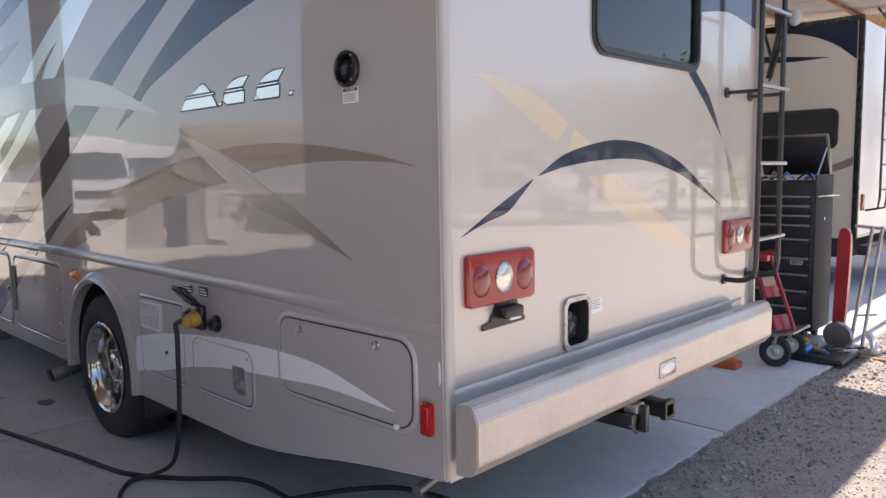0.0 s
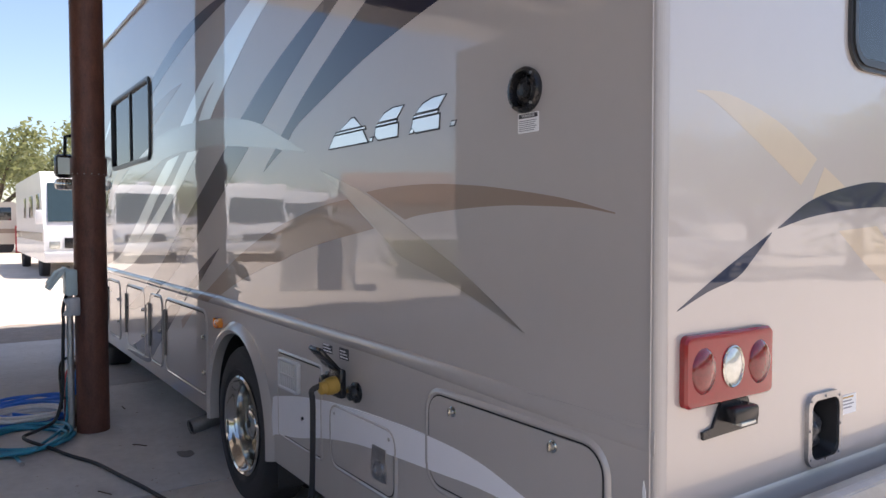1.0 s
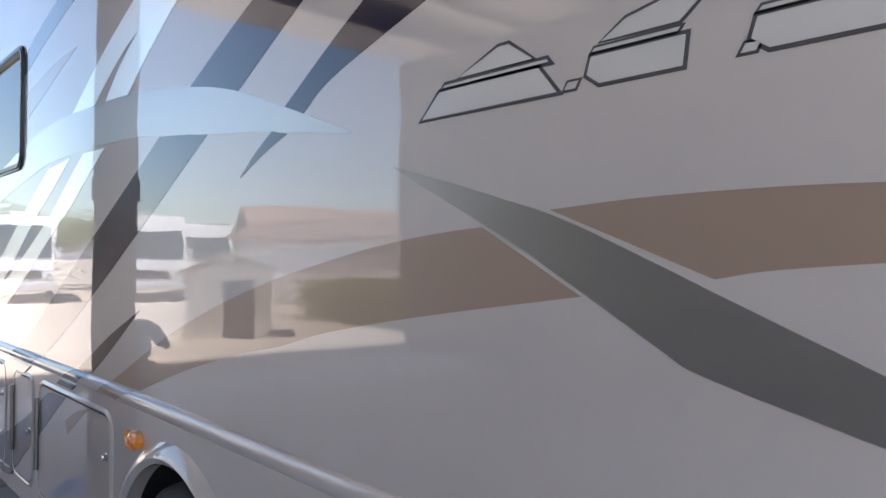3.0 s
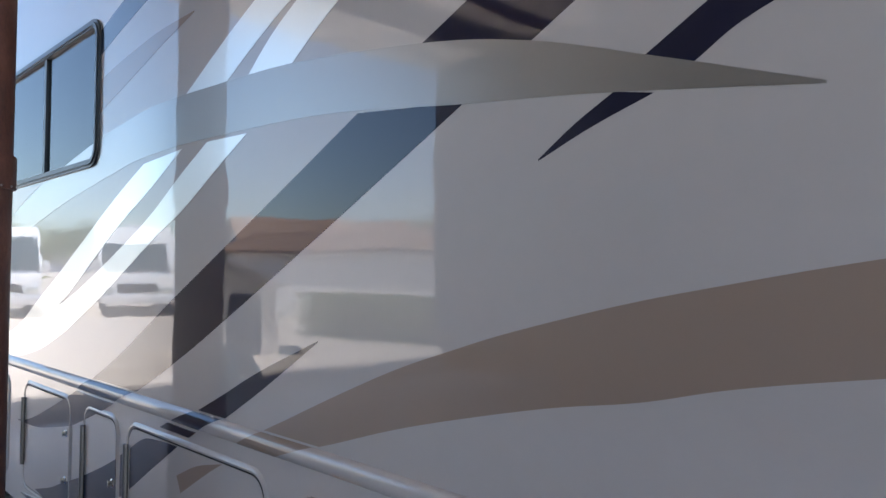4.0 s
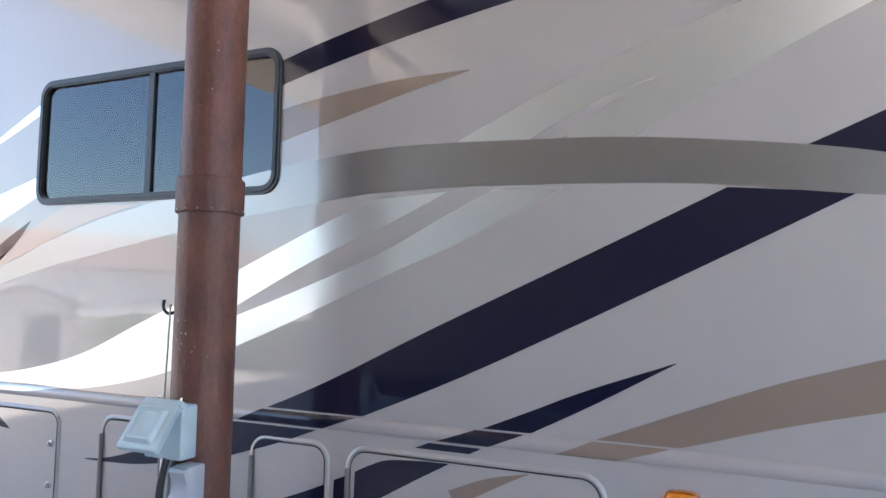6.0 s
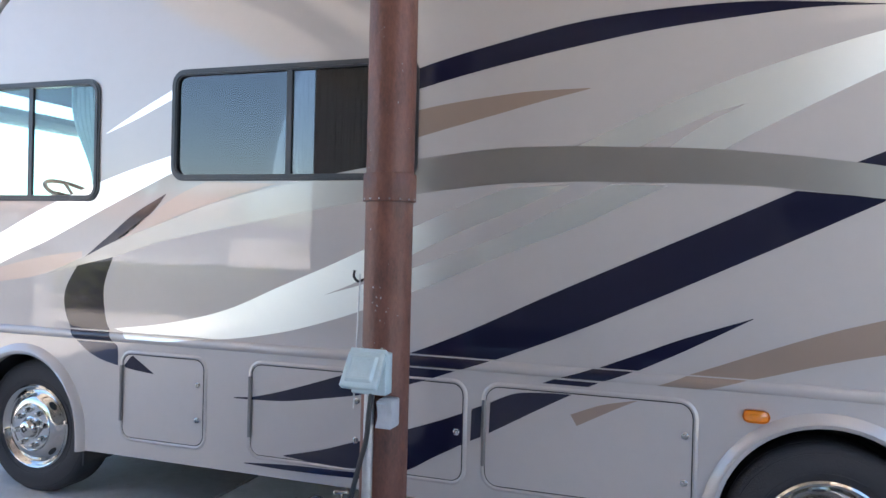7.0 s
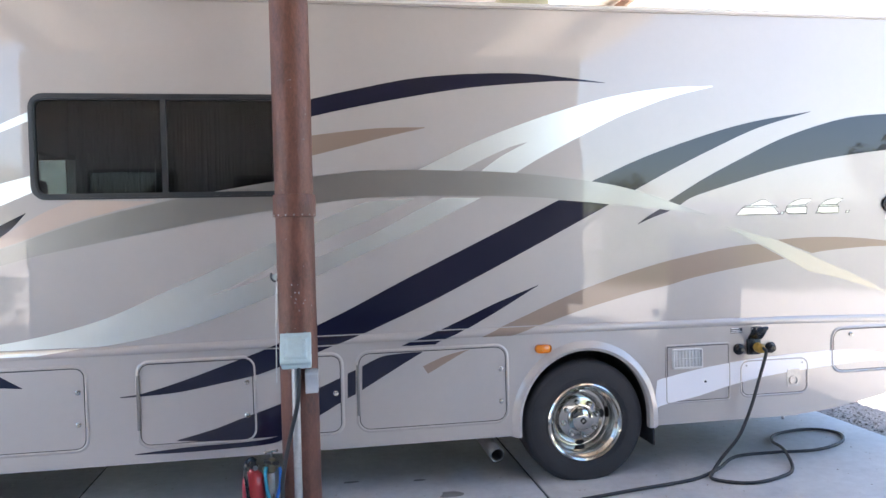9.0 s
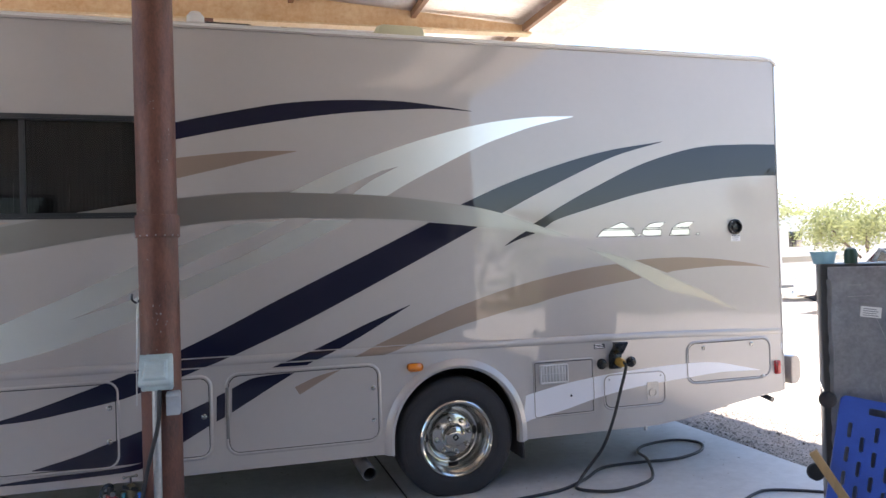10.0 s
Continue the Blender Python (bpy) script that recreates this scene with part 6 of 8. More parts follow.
pump = thing("air_regulator", (-4.812, -0.52, 0), "small steel air regulator with blue filter cup beside the extinguisher", "regulator")
GX, GY = -4.812, -0.52
bm = B()
cyl(bm, (GX, GY, 0.0), (GX, GY, 0.28), 0.010, seg=10)
lathe(bm, [(0.0, 0.395), (0.018, 0.395), (0.026, 0.405), (0.026, 0.440), (0.020, 0.447), (0.023, 0.452), (0.023, 0.470), (0.012, 0.478), (0.0, 0.478)], Matrix.Translation((GX, GY, 0)), 16)
cyl(bm, (GX - 0.050, GY, 0.425), (GX + 0.045, GY, 0.425), 0.010, seg=10)
cyl(bm, (GX - 0.052, GY, 0.425), (GX - 0.038, GY, 0.425), 0.015, seg=6)
part("valve_body", bm, mat("brassy_valve_metal", (0.22, 0.19, 0.13), 0.4, 0.8, var=0.4, scale=40), pump, "tarnished brass valve body")
bm = B()
cyl(bm, (GX, GY, 0.47), (GX, GY, 0.512), 0.006, seg=8)
cyl(bm, (GX - 0.032, GY, 0.510), (GX + 0.028, GY, 0.517), 0.007, seg=8)
for dx in (-0.032, 0.028):
    ball(bm, (GX + dx, GY, 0.5135 + 0.1 * dx), 0.009, u=8, v=6)
part("tap_handle", bm, CHROME, pump, "chrome cross tap handle")
bm = B()
lathe(bm, [(0.0, 0.262), (0.008, 0.264), (0.010, 0.275), (0.021, 0.285), (0.023, 0.30), (0.023, 0.385), (0.019, 0.396), (0.0, 0.396)], Matrix.Translation((GX - 0.005, GY - 0.008, 0)), 16)
part("filter_bowl", bm, GALV, pump, "dull metal filter bowl")
bm = B()
tube(bm, curve([(GX + 0.040, GY, 0.425), (GX + 0.046, GY - 0.006, 0.40), (GX + 0.042, GY - 0.010, 0.32), (GX + 0.020, GY - 0.014, 0.24), (GX + 0.012, GY - 0.010, 0.16)], 5), 0.0095, 8)
part("blue_lead", bm, HOSE_BLUE, pump, "short blue hose lead")
bm = B()
rng = random.Random(3)
folds = [[bm.verts.new((-4.768 - 0.10 * (1 - h) * (0.35 + 0.2 * math.sin(9 * h)) + (0.030 + 0.014 * math.sin(3 * a + 7 * h) + rng.uniform(-0.006, 0.006)) * (1.25 - 0.55 * h) * math.cos(a),
                        -0.575 + 0.055 * h + (0.020 + 0.009 * math.cos(4 * a + 11 * h) + rng.uniform(-0.004, 0.004)) * math.sin(a), 0.235 * h + 0.008 * math.sin(2 * a + 5 * h) * h)) for a in [2 * math.pi * k / 18 for k in range(18)]] for h in [k / 11 for k in range(12)]]
for a, b in zip(folds, folds[1:]):
    for k in range(18):
        bm.faces.new((a[k], a[(k + 1) % 18], b[(k + 1) % 18], b[k]))
bm.faces.new(folds[-1])
bm.faces.new(folds[0][::-1])
tagged(part("crumpled_rag", bm, mat("dirty_rag", (0.42, 0.35, 0.24), 0.95, var=0.4, scale=25, bump=0.6, bscale=40)), "crumpled tan shop rag leaning at the foot of the post", "rag")
bm = B()
plate(bm, [(-0.05, 0), (0.05, 0), (0.045, 0.05), (0.02, 0.03), (0.0, 0.055), (-0.02, 0.02)], Matrix.Translation((-4.575, -0.575, 0.0)) @ Matrix.Rotation(radians(70), 4, "X"), 0.01)
tagged(part("broken_concrete_chip", bm, STONE_PALE), "broken pale chip of concrete at the post foot", "debris")

# oil stains and small litter on the slab
STAIN = mat("oil_stain", (0.12, 0.12, 0.12), 0.6, var=0.5, scale=14, col2=(0.22, 0.22, 0.22))
rng = random.Random(11)
for x, y, a, b in ((-3.71, -0.035, 0.075, 0.060), (-3.88, 0.28, 0.04, 0.02), (-4.35, 0.35, 0.05, 0.02)):
    pts = [(x + a * (1 + 0.25 * math.sin(3 * t + x) + rng.uniform(-.1, .1)) * math.cos(t), y + b * (1 + 0.2 * math.cos(2 * t)) * math.sin(t)) for t in [2 * math.pi * k / 22 for k in range(22)]]
    tagged(part("oil_stain", plate(B(), pts, Matrix.Identity(4), 0.0012, 0.0006), STAIN, smooth=False), "dark dried oil stain on the slab", "stain", group="oil stains")
bm = B()
for _ in range(420):
    x, y = rng.uniform(-8.5, -0.3), rng.uniform(-1.6, 1.6)
    s = rng.uniform(0.002, 0.008)
    box(bm, -s, s, -s * 0.5, s * 0.5, 0, s * 0.3, 0.0, m=Matrix.Translation((x, y, 0.0005)) @ Matrix.Rotation(rng.uniform(0, 6), 4, "Z"))
for k in range(90):
    x, y = rng.choice(((-3.11, rng.uniform(-2.5, 2.2)), (-6.15, rng.uniform(-2.5, 2.2)), (rng.uniform(-3.6, -2.2), rng.uniform(-0.5, 0.2))))
    s = rng.uniform(0.003, 0.007)
    box(bm, -s, s, -s * 0.5, s * 0.5, -0.006, s * 0.4, 0.0, m=Matrix.Translation((x + rng.gauss(0, 0.006), y, 0.0005)) @ Matrix.Rotation(rng.uniform(0, 6), 4, "Z"))
tagged(part("slab_litter", bm, STONE_PALE), "scattered grit and dry leaf bits on the slab", "litter", kind="stuff")
for x, y, a in ((-4.10, -0.28, 0.5), (-5.25, -0.13, -0.2), (-3.3, -0.62, 0.3)):
    bm = B()
    tube(bm, [(x, y, 0.004), (x + 0.05 * math.cos(a), y + 0.05 * math.sin(a), 0.010), (x + 0.11 * math.cos(a + .2), y + 0.11 * math.sin(a + .2), 0.004)], 0.0035, 5)
    tagged(part("twig", bm, BARK), "short dry twig lying on the slab", "twig", group="twigs")


# ---------------------------------------------------------------- cabinet and blue dolly near the rear
CX, CY = -1.235, -1.75
cab = thing("metal_cabinet", (CX + 0.45, CY - 0.3, 0), "tall dark steel cabinet with a scuffed grey side sheet", "cabinet")
DARK_STEEL = mat("dark_cabinet_steel", (0.035, 0.033, 0.034), 0.45, 0.2, 0.1, 0.3, 8)
SHEET = mat("scuffed_grey_sheet", (0.33, 0.335, 0.355), 0.42, 0.3, 0.2, 0.3, 5, bump=0.15, bscale=25, col2=(0.17, 0.17, 0.19))
cm = Matrix.Translation((CX, CY, 0)) @ Matrix.Rotation(radians(-41), 4, "Z")
part("body", box(B(), -0.035, 0.75, 0.0, 0.42, 0.10, 1.57, 0.012, m=cm), DARK_STEEL, cab)
part("side_sheet", box(B(), 0.0, 0.75, -0.03, -0.002, 0.2, 1.555, 0.006, m=cm), SHEET, cab, "dented grey metal sheet with a bright worn edge")
bm = B()
strip = [(-0.006, 0.5)] + [(-0.007 - 0.003 * math.sin(9 * k), 0.5 + 0.052 * k) for k in range(1, 20)] + [(0.011 + 0.005 * math.sin(5.3 * k), 0.5 + 0.052 * k) for k in range(19, 0, -1)] + [(0.004, 0.5)]
part("worn_edge", plate(bm, strip, cm @ Matrix.Translation((0, -0.0302, 0)) @ SIDE, 0.002), STEEL, cab, "bright worn edge", smooth=False)
for x, z, a, ln in ((0.09, 1.46, 0, 0.06), (0.09, 1.40, 2, 0.12), (0.21, 1.30, -70, 0.18), (0.22, 0.95, -80, 0.10)):
    part("scratch", box(B(), 0, ln, -0.0315, -0.0300, -0.002, 0.002, 0.0, m=cm @ Matrix.Translation((x, 0, z)) @ Matrix.Rotation(radians(-a), 4, "Y")), STEEL, cab, "long bright scratch")
part("door_gap", box(B(), -0.037, -0.034, 0.02, 0.40, 0.88, 0.90, 0.0, m=cm), CHROME, cab)
LABM = Matrix.Translation((0.19, 0, 1.32)) @ Matrix.Rotation(radians(6), 4, "Y")
lab = part("label", box(B(), -0.047, 0.047, -0.0325, -0.0300, -0.0275, 0.0275, 0.0, m=cm @ LABM), LABEL, cab, "small white label")
for k in range(4):
    part("print_bar", box(B(), -0.035, 0.035 - .01 * (k % 2), -0.0335, -0.0320, -0.02 + k * .011, -0.016 + k * .011, 0.0, m=cm @ LABM), INK_GREY, lab, smooth=False)
for k in range(4):
    bm = B()
    lathe(bm, [(0.0, -0.018), (0.045, -0.018), (0.05, -0.01), (0.05, 0.01), (0.045, 0.018), (0.0, 0.018)], cm @ Matrix.Translation((0.05 + 0.62 * (k % 2), 0.05 + 0.32 * (k // 2), 0.05)) @ Matrix.Rotation(radians(90), 4, "X"), 16)
    part("caster", bm, RUBBER, cab)
tub = thing("plastic_tub", cm @ Vector((-0.01, 0.10, 1.57)), "translucent blue plastic tub on the cabinet", "tub")
bm = B()
lathe(bm, [(0.0, 0.0), (0.050, 0.0), (0.064, 0.058), (0.068, 0.060), (0.068, 0.066), (0.061, 0.066), (0.048, 0.006), (0.0, 0.006)], cm @ Matrix.Translation((-0.01, 0.10, 1.57)), 24)
part("tub_shell", bm, mat("blue_tub_plastic", (0.38, 0.66, 0.78), 0.3, 0, 0.2, 0.1), tub)
junk = thing("spray_bottle", cm @ Vector((0.12, 0.1, 1.57)), "small dark green bottle lying on the cabinet", "bottle")
bm = B()
lathe(bm, [(0.0, 0.0), (0.032, 0.0), (0.034, 0.05), (0.028, 0.075), (0.012, 0.085), (0.0, 0.085)], cm @ Matrix.Translation((0.12, 0.1, 1.57)), 14)
part("bottle_body", bm, mat("dark_green_plastic", (0.03, 0.08, 0.05), 0.4), junk)
bm = B()
tube(bm, [cm @ Vector(v) for v in ((0.22, 0.05, 1.58), (0.25, 0.05, 1.64), (0.29, 0.05, 1.62), (0.31, 0.05, 1.58))], 0.012, 8)
tagged(part("scraper", bm, GREYBOX), "bent grey plastic scraper on the cabinet", "tool")

dolly = thing("plastic_dolly", cm @ Vector((0.15, -0.20, 0.15)), "blue slotted plastic dolly on casters leaning on the cabinet", "dolly")
DBLUE = mat("blue_dolly_plastic", (0.045, 0.115, 0.52), 0.42, 0, 0.15, 0.15, 9)
dm = cm @ Matrix.Translation((-0.09, -0.19, 0.18)) @ Matrix.Rotation(radians(10), 4, "Y") @ Matrix.Rotation(radians(-9), 4, "X") @ SIDE      # local x, y up, z to the front
holes = [(0.13, 0.27, 0.665, 0.70)]
for r in range(5):
    for c in range(8):
        x = 0.050 + c * 0.060
        z = 0.045 + r * 0.122 + (0.061 if c % 2 else 0)
        if z < 0.56:
            holes.append((x, x + 0.020, z, z + 0.078))
bm = B()
verts, edges, loops = [], [], []
outline = rrect(0.0, 0.56, 0.0, 0.74, 0.03, 4)
polys = [outline] + [rrect(a, b, c2, d2, 0.010, 2) for a, b, c2, d2 in holes]
for pl in polys:
    s0 = len(verts)
    verts += [Vector(p) for p in pl]
    edges += [(s0 + k, s0 + (k + 1) % len(pl)) for k in range(len(pl))]
pts, _, tris, *_ = geometry.delaunay_2d_cdt(verts, edges, [], 0, 1e-5)


def in_hole(p):
    return any(a - 1e-4 < p.x < b + 1e-4 and c2 - 1e-4 < p.y < d2 + 1e-4 for a, b, c2, d2 in holes)


lowv = [bm.verts.new(dm @ Vector((p.x, p.y, 0))) for p in pts]
topv = [bm.verts.new(dm @ Vector((p.x, p.y, 0.035))) for p in pts]
cnt = {}
for f in tris:
    cen = sum((pts[k] for k in f), Vector((0, 0))) / len(f)
    if in_hole(cen):
        continue
    bm.faces.new([lowv[k] for k in f][::-1])
    bm.faces.new([topv[k] for k in f])
    for a, b in zip(f, f[1:] + f[:1]):
        cnt[frozenset((a, b))] = cnt.get(frozenset((a, b)), 0) + 1
for e, c in cnt.items():
    if c == 1:
        a, b = e
        bm.faces.new((lowv[a], lowv[b], topv[b], topv[a]))
bmesh.ops.delete(bm, geom=[v for v in bm.verts if not v.link_faces], context="VERTS")
part("deck", bm, DBLUE, dolly, "slotted blue deck", smooth=False)
for x, z, turn in ((-0.025, 0.70, 12), (-0.03, 0.33, 20), (0.50, 0.62, 70), (0.50, 0.12, 70)):
    bm = B()
    lathe(bm, [(0.0, -0.016), (0.034, -0.016), (0.042, -0.010), (0.042, 0.010), (0.034, 0.016), (0.0, 0.016)], dm @ Matrix.Translation((x - 0.035, z, 0.065)) @ Matrix.Rotation(radians(turn), 4, "Y"), 18)
    w = part("caster_wheel", bm, RUBBER, dolly, "small dark caster wheel")
    bm = B()
    box(bm, x - 0.05, x - 0.01, z - 0.022, z + 0.022, 0.03, 0.06, 0.004, m=dm)
    cyl(bm, dm @ Vector((x - 0.06, z, 0.065)), dm @ Vector((x - 0.0, z, 0.06)), 0.010, seg=10)
    part("caster_fork", bm, STEEL, w)
board = box(B(), -0.02, 0.02, -0.04, 0.0, 0.0, 0.75, 0.003, m=cm @ Matrix.Translation((0.29, -0.30, 0.0)) @ Matrix.Rotation(radians(-32), 4, "Y") @ Matrix.Rotation(radians(-6), 4, "X"))
tagged(part("wood_strip", board, mat("raw_pine", (0.46, 0.31, 0.15), 0.7, var=0.3, scale=8, aniso=(1, 1, 0.15))), "raw pine strip leaning on the dolly", "wood strip")


# ---------------------------------------------------------------- tool corner behind the rear bumper
chest = thing("tool_chest", (-0.72, 5.1, 0), "black rolling tool chest with its lid open", "tool chest")
CH0, CH1 = -1.02, -0.45
CBLK = mat("tool_chest_black", (0.02, 0.02, 0.022), 0.3, 0.1, 0.5, 0.15, 10)
CGREY = mat("tool_chest_grey_side", (0.05, 0.051, 0.055), 0.6, 0.0, 0.0, 0.15, 10, spec=0.12)
part("body", box(B(), CH0, CH1, 4.90, 5.34, 0.10, 1.36, 0.008), CBLK, chest)
part("side_panel", box(B(), CH1 - 0.002, CH1 + 0.014, 4.895, 5.34, 0.10, 1.42, 0.006), CGREY, chest, "grey side panel")
zs = [0.12, 0.32, 0.46, 0.60, 0.74, 0.90, 1.02, 1.10, 1.18, 1.26]
for z0, z1 in zip(zs, zs[1:]):
    dr = part("drawer", box(B(), CH0 + 0.015, CH1 - 0.015, 4.882, 4.905, z0 + 0.006, z1 - 0.006, 0.005), CBLK, chest)
    part("pull", box(B(), CH0 + 0.03, CH1 - 0.03, 4.868, 4.888, z1 - 0.028, z1 - 0.012, 0.004), STEEL, dr, "full-width steel drawer pull")
part("badge", box(B(), -0.62, -0.52, 4.878, 4.884, 0.66, 0.71, 0.008), CHROME, chest, "plain chrome badge plate")
part("tray", box(B(), CH0, CH1, 4.90, 5.34, 1.36, 1.375, 0.003), CBLK, chest)
lm = Matrix.Translation((0, 5.30, 1.42)) @ Matrix.Rotation(radians(22), 4, "X")
part("lid", box(B(), CH0, CH1, -0.02, 0.06, 0.0, 0.36, 0.02, m=lm), CBLK, chest, "raised lid")
part("gas_strut", cyl(B(), (CH1 - 0.01, 4.98, 1.42), (CH1 - 0.01, 5.25, 1.70), 0.007, seg=8), STEEL, chest)
bm = B()
tube(bm, [(CH1 + 0.01, 4.95, 1.24), (CH1 + 0.07, 4.96, 1.25), (CH1 + 0.07, 5.28, 1.25), (CH1 + 0.01, 5.29, 1.24)], 0.012, 8)
part("side_handle", bm, CHROME, chest, "chrome side handle")
part("lock", cyl(B(), (CH1 + 0.012, 5.1, 1.05), (CH1 + 0.022, 5.1, 1.05), 0.014, seg=10), CHROME, chest)
for x in (CH0 + .08, CH1 - .08):
    for y in (4.97, 5.27):
        bm = B()
        lathe(bm, [(0.0, -0.02), (0.045, -0.02), (0.05, 0.0), (0.045, 0.02), (0.0, 0.02)], Matrix.Translation((x, y, 0.05)) @ Matrix.Rotation(radians(90), 4, "Y"), 14)
        part("caster", bm, RUBBER, chest)
rng = random.Random(21)
for k in range(9):
    x, y = rng.uniform(CH0 + .05, CH1 - .08), rng.uniform(4.95, 5.2)
    bm = B()
    tube(bm, [(x, y, 1.385), (x + 0.06, y + rng.uniform(-.05, .05), 1.40 + rng.uniform(0, .05)), (x + 0.12, y + rng.uniform(-.05, .05), 1.385)], 0.010, 6)
    tagged(part("hand_tool", bm, (STEEL, HOSE_BLUE, BLACK)[k % 3]), ("steel", "blue-handled", "black")[k % 3] + " hand tool in the open tool chest tray", "tool", group="tools in the chest")

cart = thing("hand_truck", (-0.42, 4.1, 0), "red steel hand truck with two rubber wheels behind the bumper", "hand truck")
rail_top, rail_foot = Vector((-0.60, 4.12, 0.84)), Vector((-0.36, 4.02, 0.26))
for k, side in enumerate((-0.075, 0.075)):
    off = Vector((side, 0.02 * k, 0.0))
    part("upright", cyl(B(), rail_top + off, rail_foot + off, 0.013, seg=10), RED, cart)
slope = (rail_foot - rail_top).to_track_quat("Z", "Y").to_matrix().to_4x4()
along = Matrix.Translation(rail_top) @ slope
panel = part("panel", box(B(), -0.07, 0.07, -0.008, 0.008, 0.20, 0.36, 0.003, m=along), RED, cart)
part("label", box(B(), -0.06, 0.06, -0.011, 0.011, 0.205, 0.275, 0.0, m=along), mat("faded_label", (0.45, 0.34, 0.22), 0.6), panel, "faded tan label", smooth=False)
part("lower_panel", box(B(), -0.075, 0.075, -0.010, 0.010, 0.50, 0.62, 0.003, m=along), RED, cart)
bm = B()
tube(bm, [(-0.68, 4.10, 0.80), (-0.56, 4.06, 0.83), (-0.43, 4.03, 0.865)], 0.020, 8)
box(bm, -0.60, -0.50, 4.03, 4.09, 0.78, 0.84, 0.01)
part("handle", bm, RED, cart, "red grip bar")
part("foot_plate", box(B(), -0.46, -0.26, 3.93, 4.30, 0.245, 0.265, 0.005, m=Matrix.Translation((-0.36, 4.1, 0.255)) @ Matrix.Rotation(radians(-14), 4, "Y") @ Matrix.Translation((0.36, -4.1, -0.255))), STEEL, cart, "worn steel toe plate")
for x, y in ((-0.41, 3.99), (-0.40, 4.28)):
    m = Matrix.Translation((x, y, 0.113)) @ Matrix.Rotation(radians(90), 4, "X") @ Matrix.Rotation(radians(20), 4, "Y")
    bm = B()
    lathe(bm, [(0.060, -0.028), (0.095, -0.032), (0.112, -0.018), (0.112, 0.018), (0.095, 0.032), (0.060, 0.028)], m, 30, True)
    w = part("wheel", bm, RUBBER, cart)
    bm = B()
    lathe(bm, [(0.061, 0.014), (0.045, 0.006), (0.024, 0.018), (0.010, 0.022), (0.0, 0.022)], m, 24)
    lathe(bm, [(0.061, -0.014), (0.0, -0.014)], m, 24)
    part("wheel_rim", bm, GALV, w)
    bm = B()
    tube(bm, [m @ Vector((0, 0, 0.040)), m @ Vector((-0.01, 0.08, 0.045)), Vector((x + 0.01, y, 0.25))], 0.016, 8)
    part("fork", bm, STEEL, cart)

bm = B()
plate(bm, curve([(-0.09, 0.02), (-0.095, 0.5), (-0.09, 0.88), (-0.04, 0.95), (0.04, 0.93), (0.07, 0.80), (0.07, 0.4), (0.05, 0.03)], 4), Matrix.Translation((-0.26, 5.05, 0.03)) @ Matrix.Scale(0.6, 4, (1, 0, 0)) @ SIDE @ Matrix.Rotation(radians(-3), 4, "Z"), 0.06)
creeper = part("mechanic_creeper", bm, RED)
tagged(creeper, "red mechanic's creeper board standing on edge", "creeper")
bm = B()
lathe(bm, [(0.0, -0.02), (0.10, -0.02), (0.115, 0.0), (0.10, 0.02), (0.03, 0.026), (0.0, 0.02)], Matrix.Translation((-0.22, 4.84, 0.115)) @ Matrix.Rotation(radians(90), 4, "X"), 26)
tagged(part("spare_disc", bm, STEEL), "grey metal disc leaning on the creeper", "disc")
stand = thing("tripod_stand", (-0.05, 4.9, 0), "worn tubular steel stand with a cross bar", "stand")
for a, b in (((-0.16, 4.95, 0.0), (-0.05, 5.05, 1.0)), ((-0.05, 4.85, 0.0), (0.02, 5.05, 1.0)), ((0.12, 5.2, 0.0), (0.03, 5.1, 1.0))):
    part("leg", cyl(B(), a, b, 0.014, seg=10), STEEL, stand)
bm = B()
cyl(bm, (-0.18, 5.05, 1.0), (0.14, 5.08, 0.97), 0.014, seg=10)
cyl(bm, (-0.11, 4.93, 0.28), (0.03, 4.95, 0.30), 0.008, seg=8)
part("cross_bar", bm, STEEL, stand)
bm = box(B(), -0.42, -0.02, 4.25, 4.72, 0.0, 0.05, 0.012)
tagged(part("drip_tray", bm, BLACK_METAL), "low black drip tray full of tools on the slab edge", "tray")
rng = random.Random(5)
for k in range(10):
    x, y = -0.38 + 0.032 * k, rng.uniform(4.32, 4.62)
    bm = B()
    a = rng.uniform(0, 3)
    cyl(bm, (x, y, 0.065), (x + 0.14 * math.cos(a), y + 0.1 * math.sin(a), 0.085), rng.uniform(0.008, 0.022), seg=10)
    tagged(part("hand_tool", bm, (STEEL, YELLOW, HOSE_BLUE, LABEL, BLACK)[k % 5]), ("steel", "yellow", "blue", "white", "black")[k % 5] + " hand tool lying on the drip tray", "tool", group="tools on the tray")
bm = B()
plate(bm, [(0, 0), (0.2, 0), (0.2, 0.05), (0.03, 0.075)], Matrix.Translation((-0.78, 3.80, 0)) @ SIDE, 0.12)
tagged(part("wheel_chock", bm, mat("orange_plastic", (0.60, 0.13, 0.03), 0.5, var=0.15)), "orange plastic wheel chock under the bumper", "chock")
bm = B()
tube(bm, [(-0.04, 5.0, 0.12), (0.02, 4.9, 0.10), (0.06, 4.82, 0.02)], 0.03, 8)
tagged(part("rag_bundle", bm, LABEL), "white rag bundle by the stand", "rag")
part_b = box(B(), -0.06, 0.16, 4.70, 4.80, -0.06, 0.0, 0.008)
tagged(part("wood_block", part_b, mat("old_timber", (0.30, 0.19, 0.10), 0.8, var=0.35, scale=9)), "short old timber block in the gravel", "wood block")


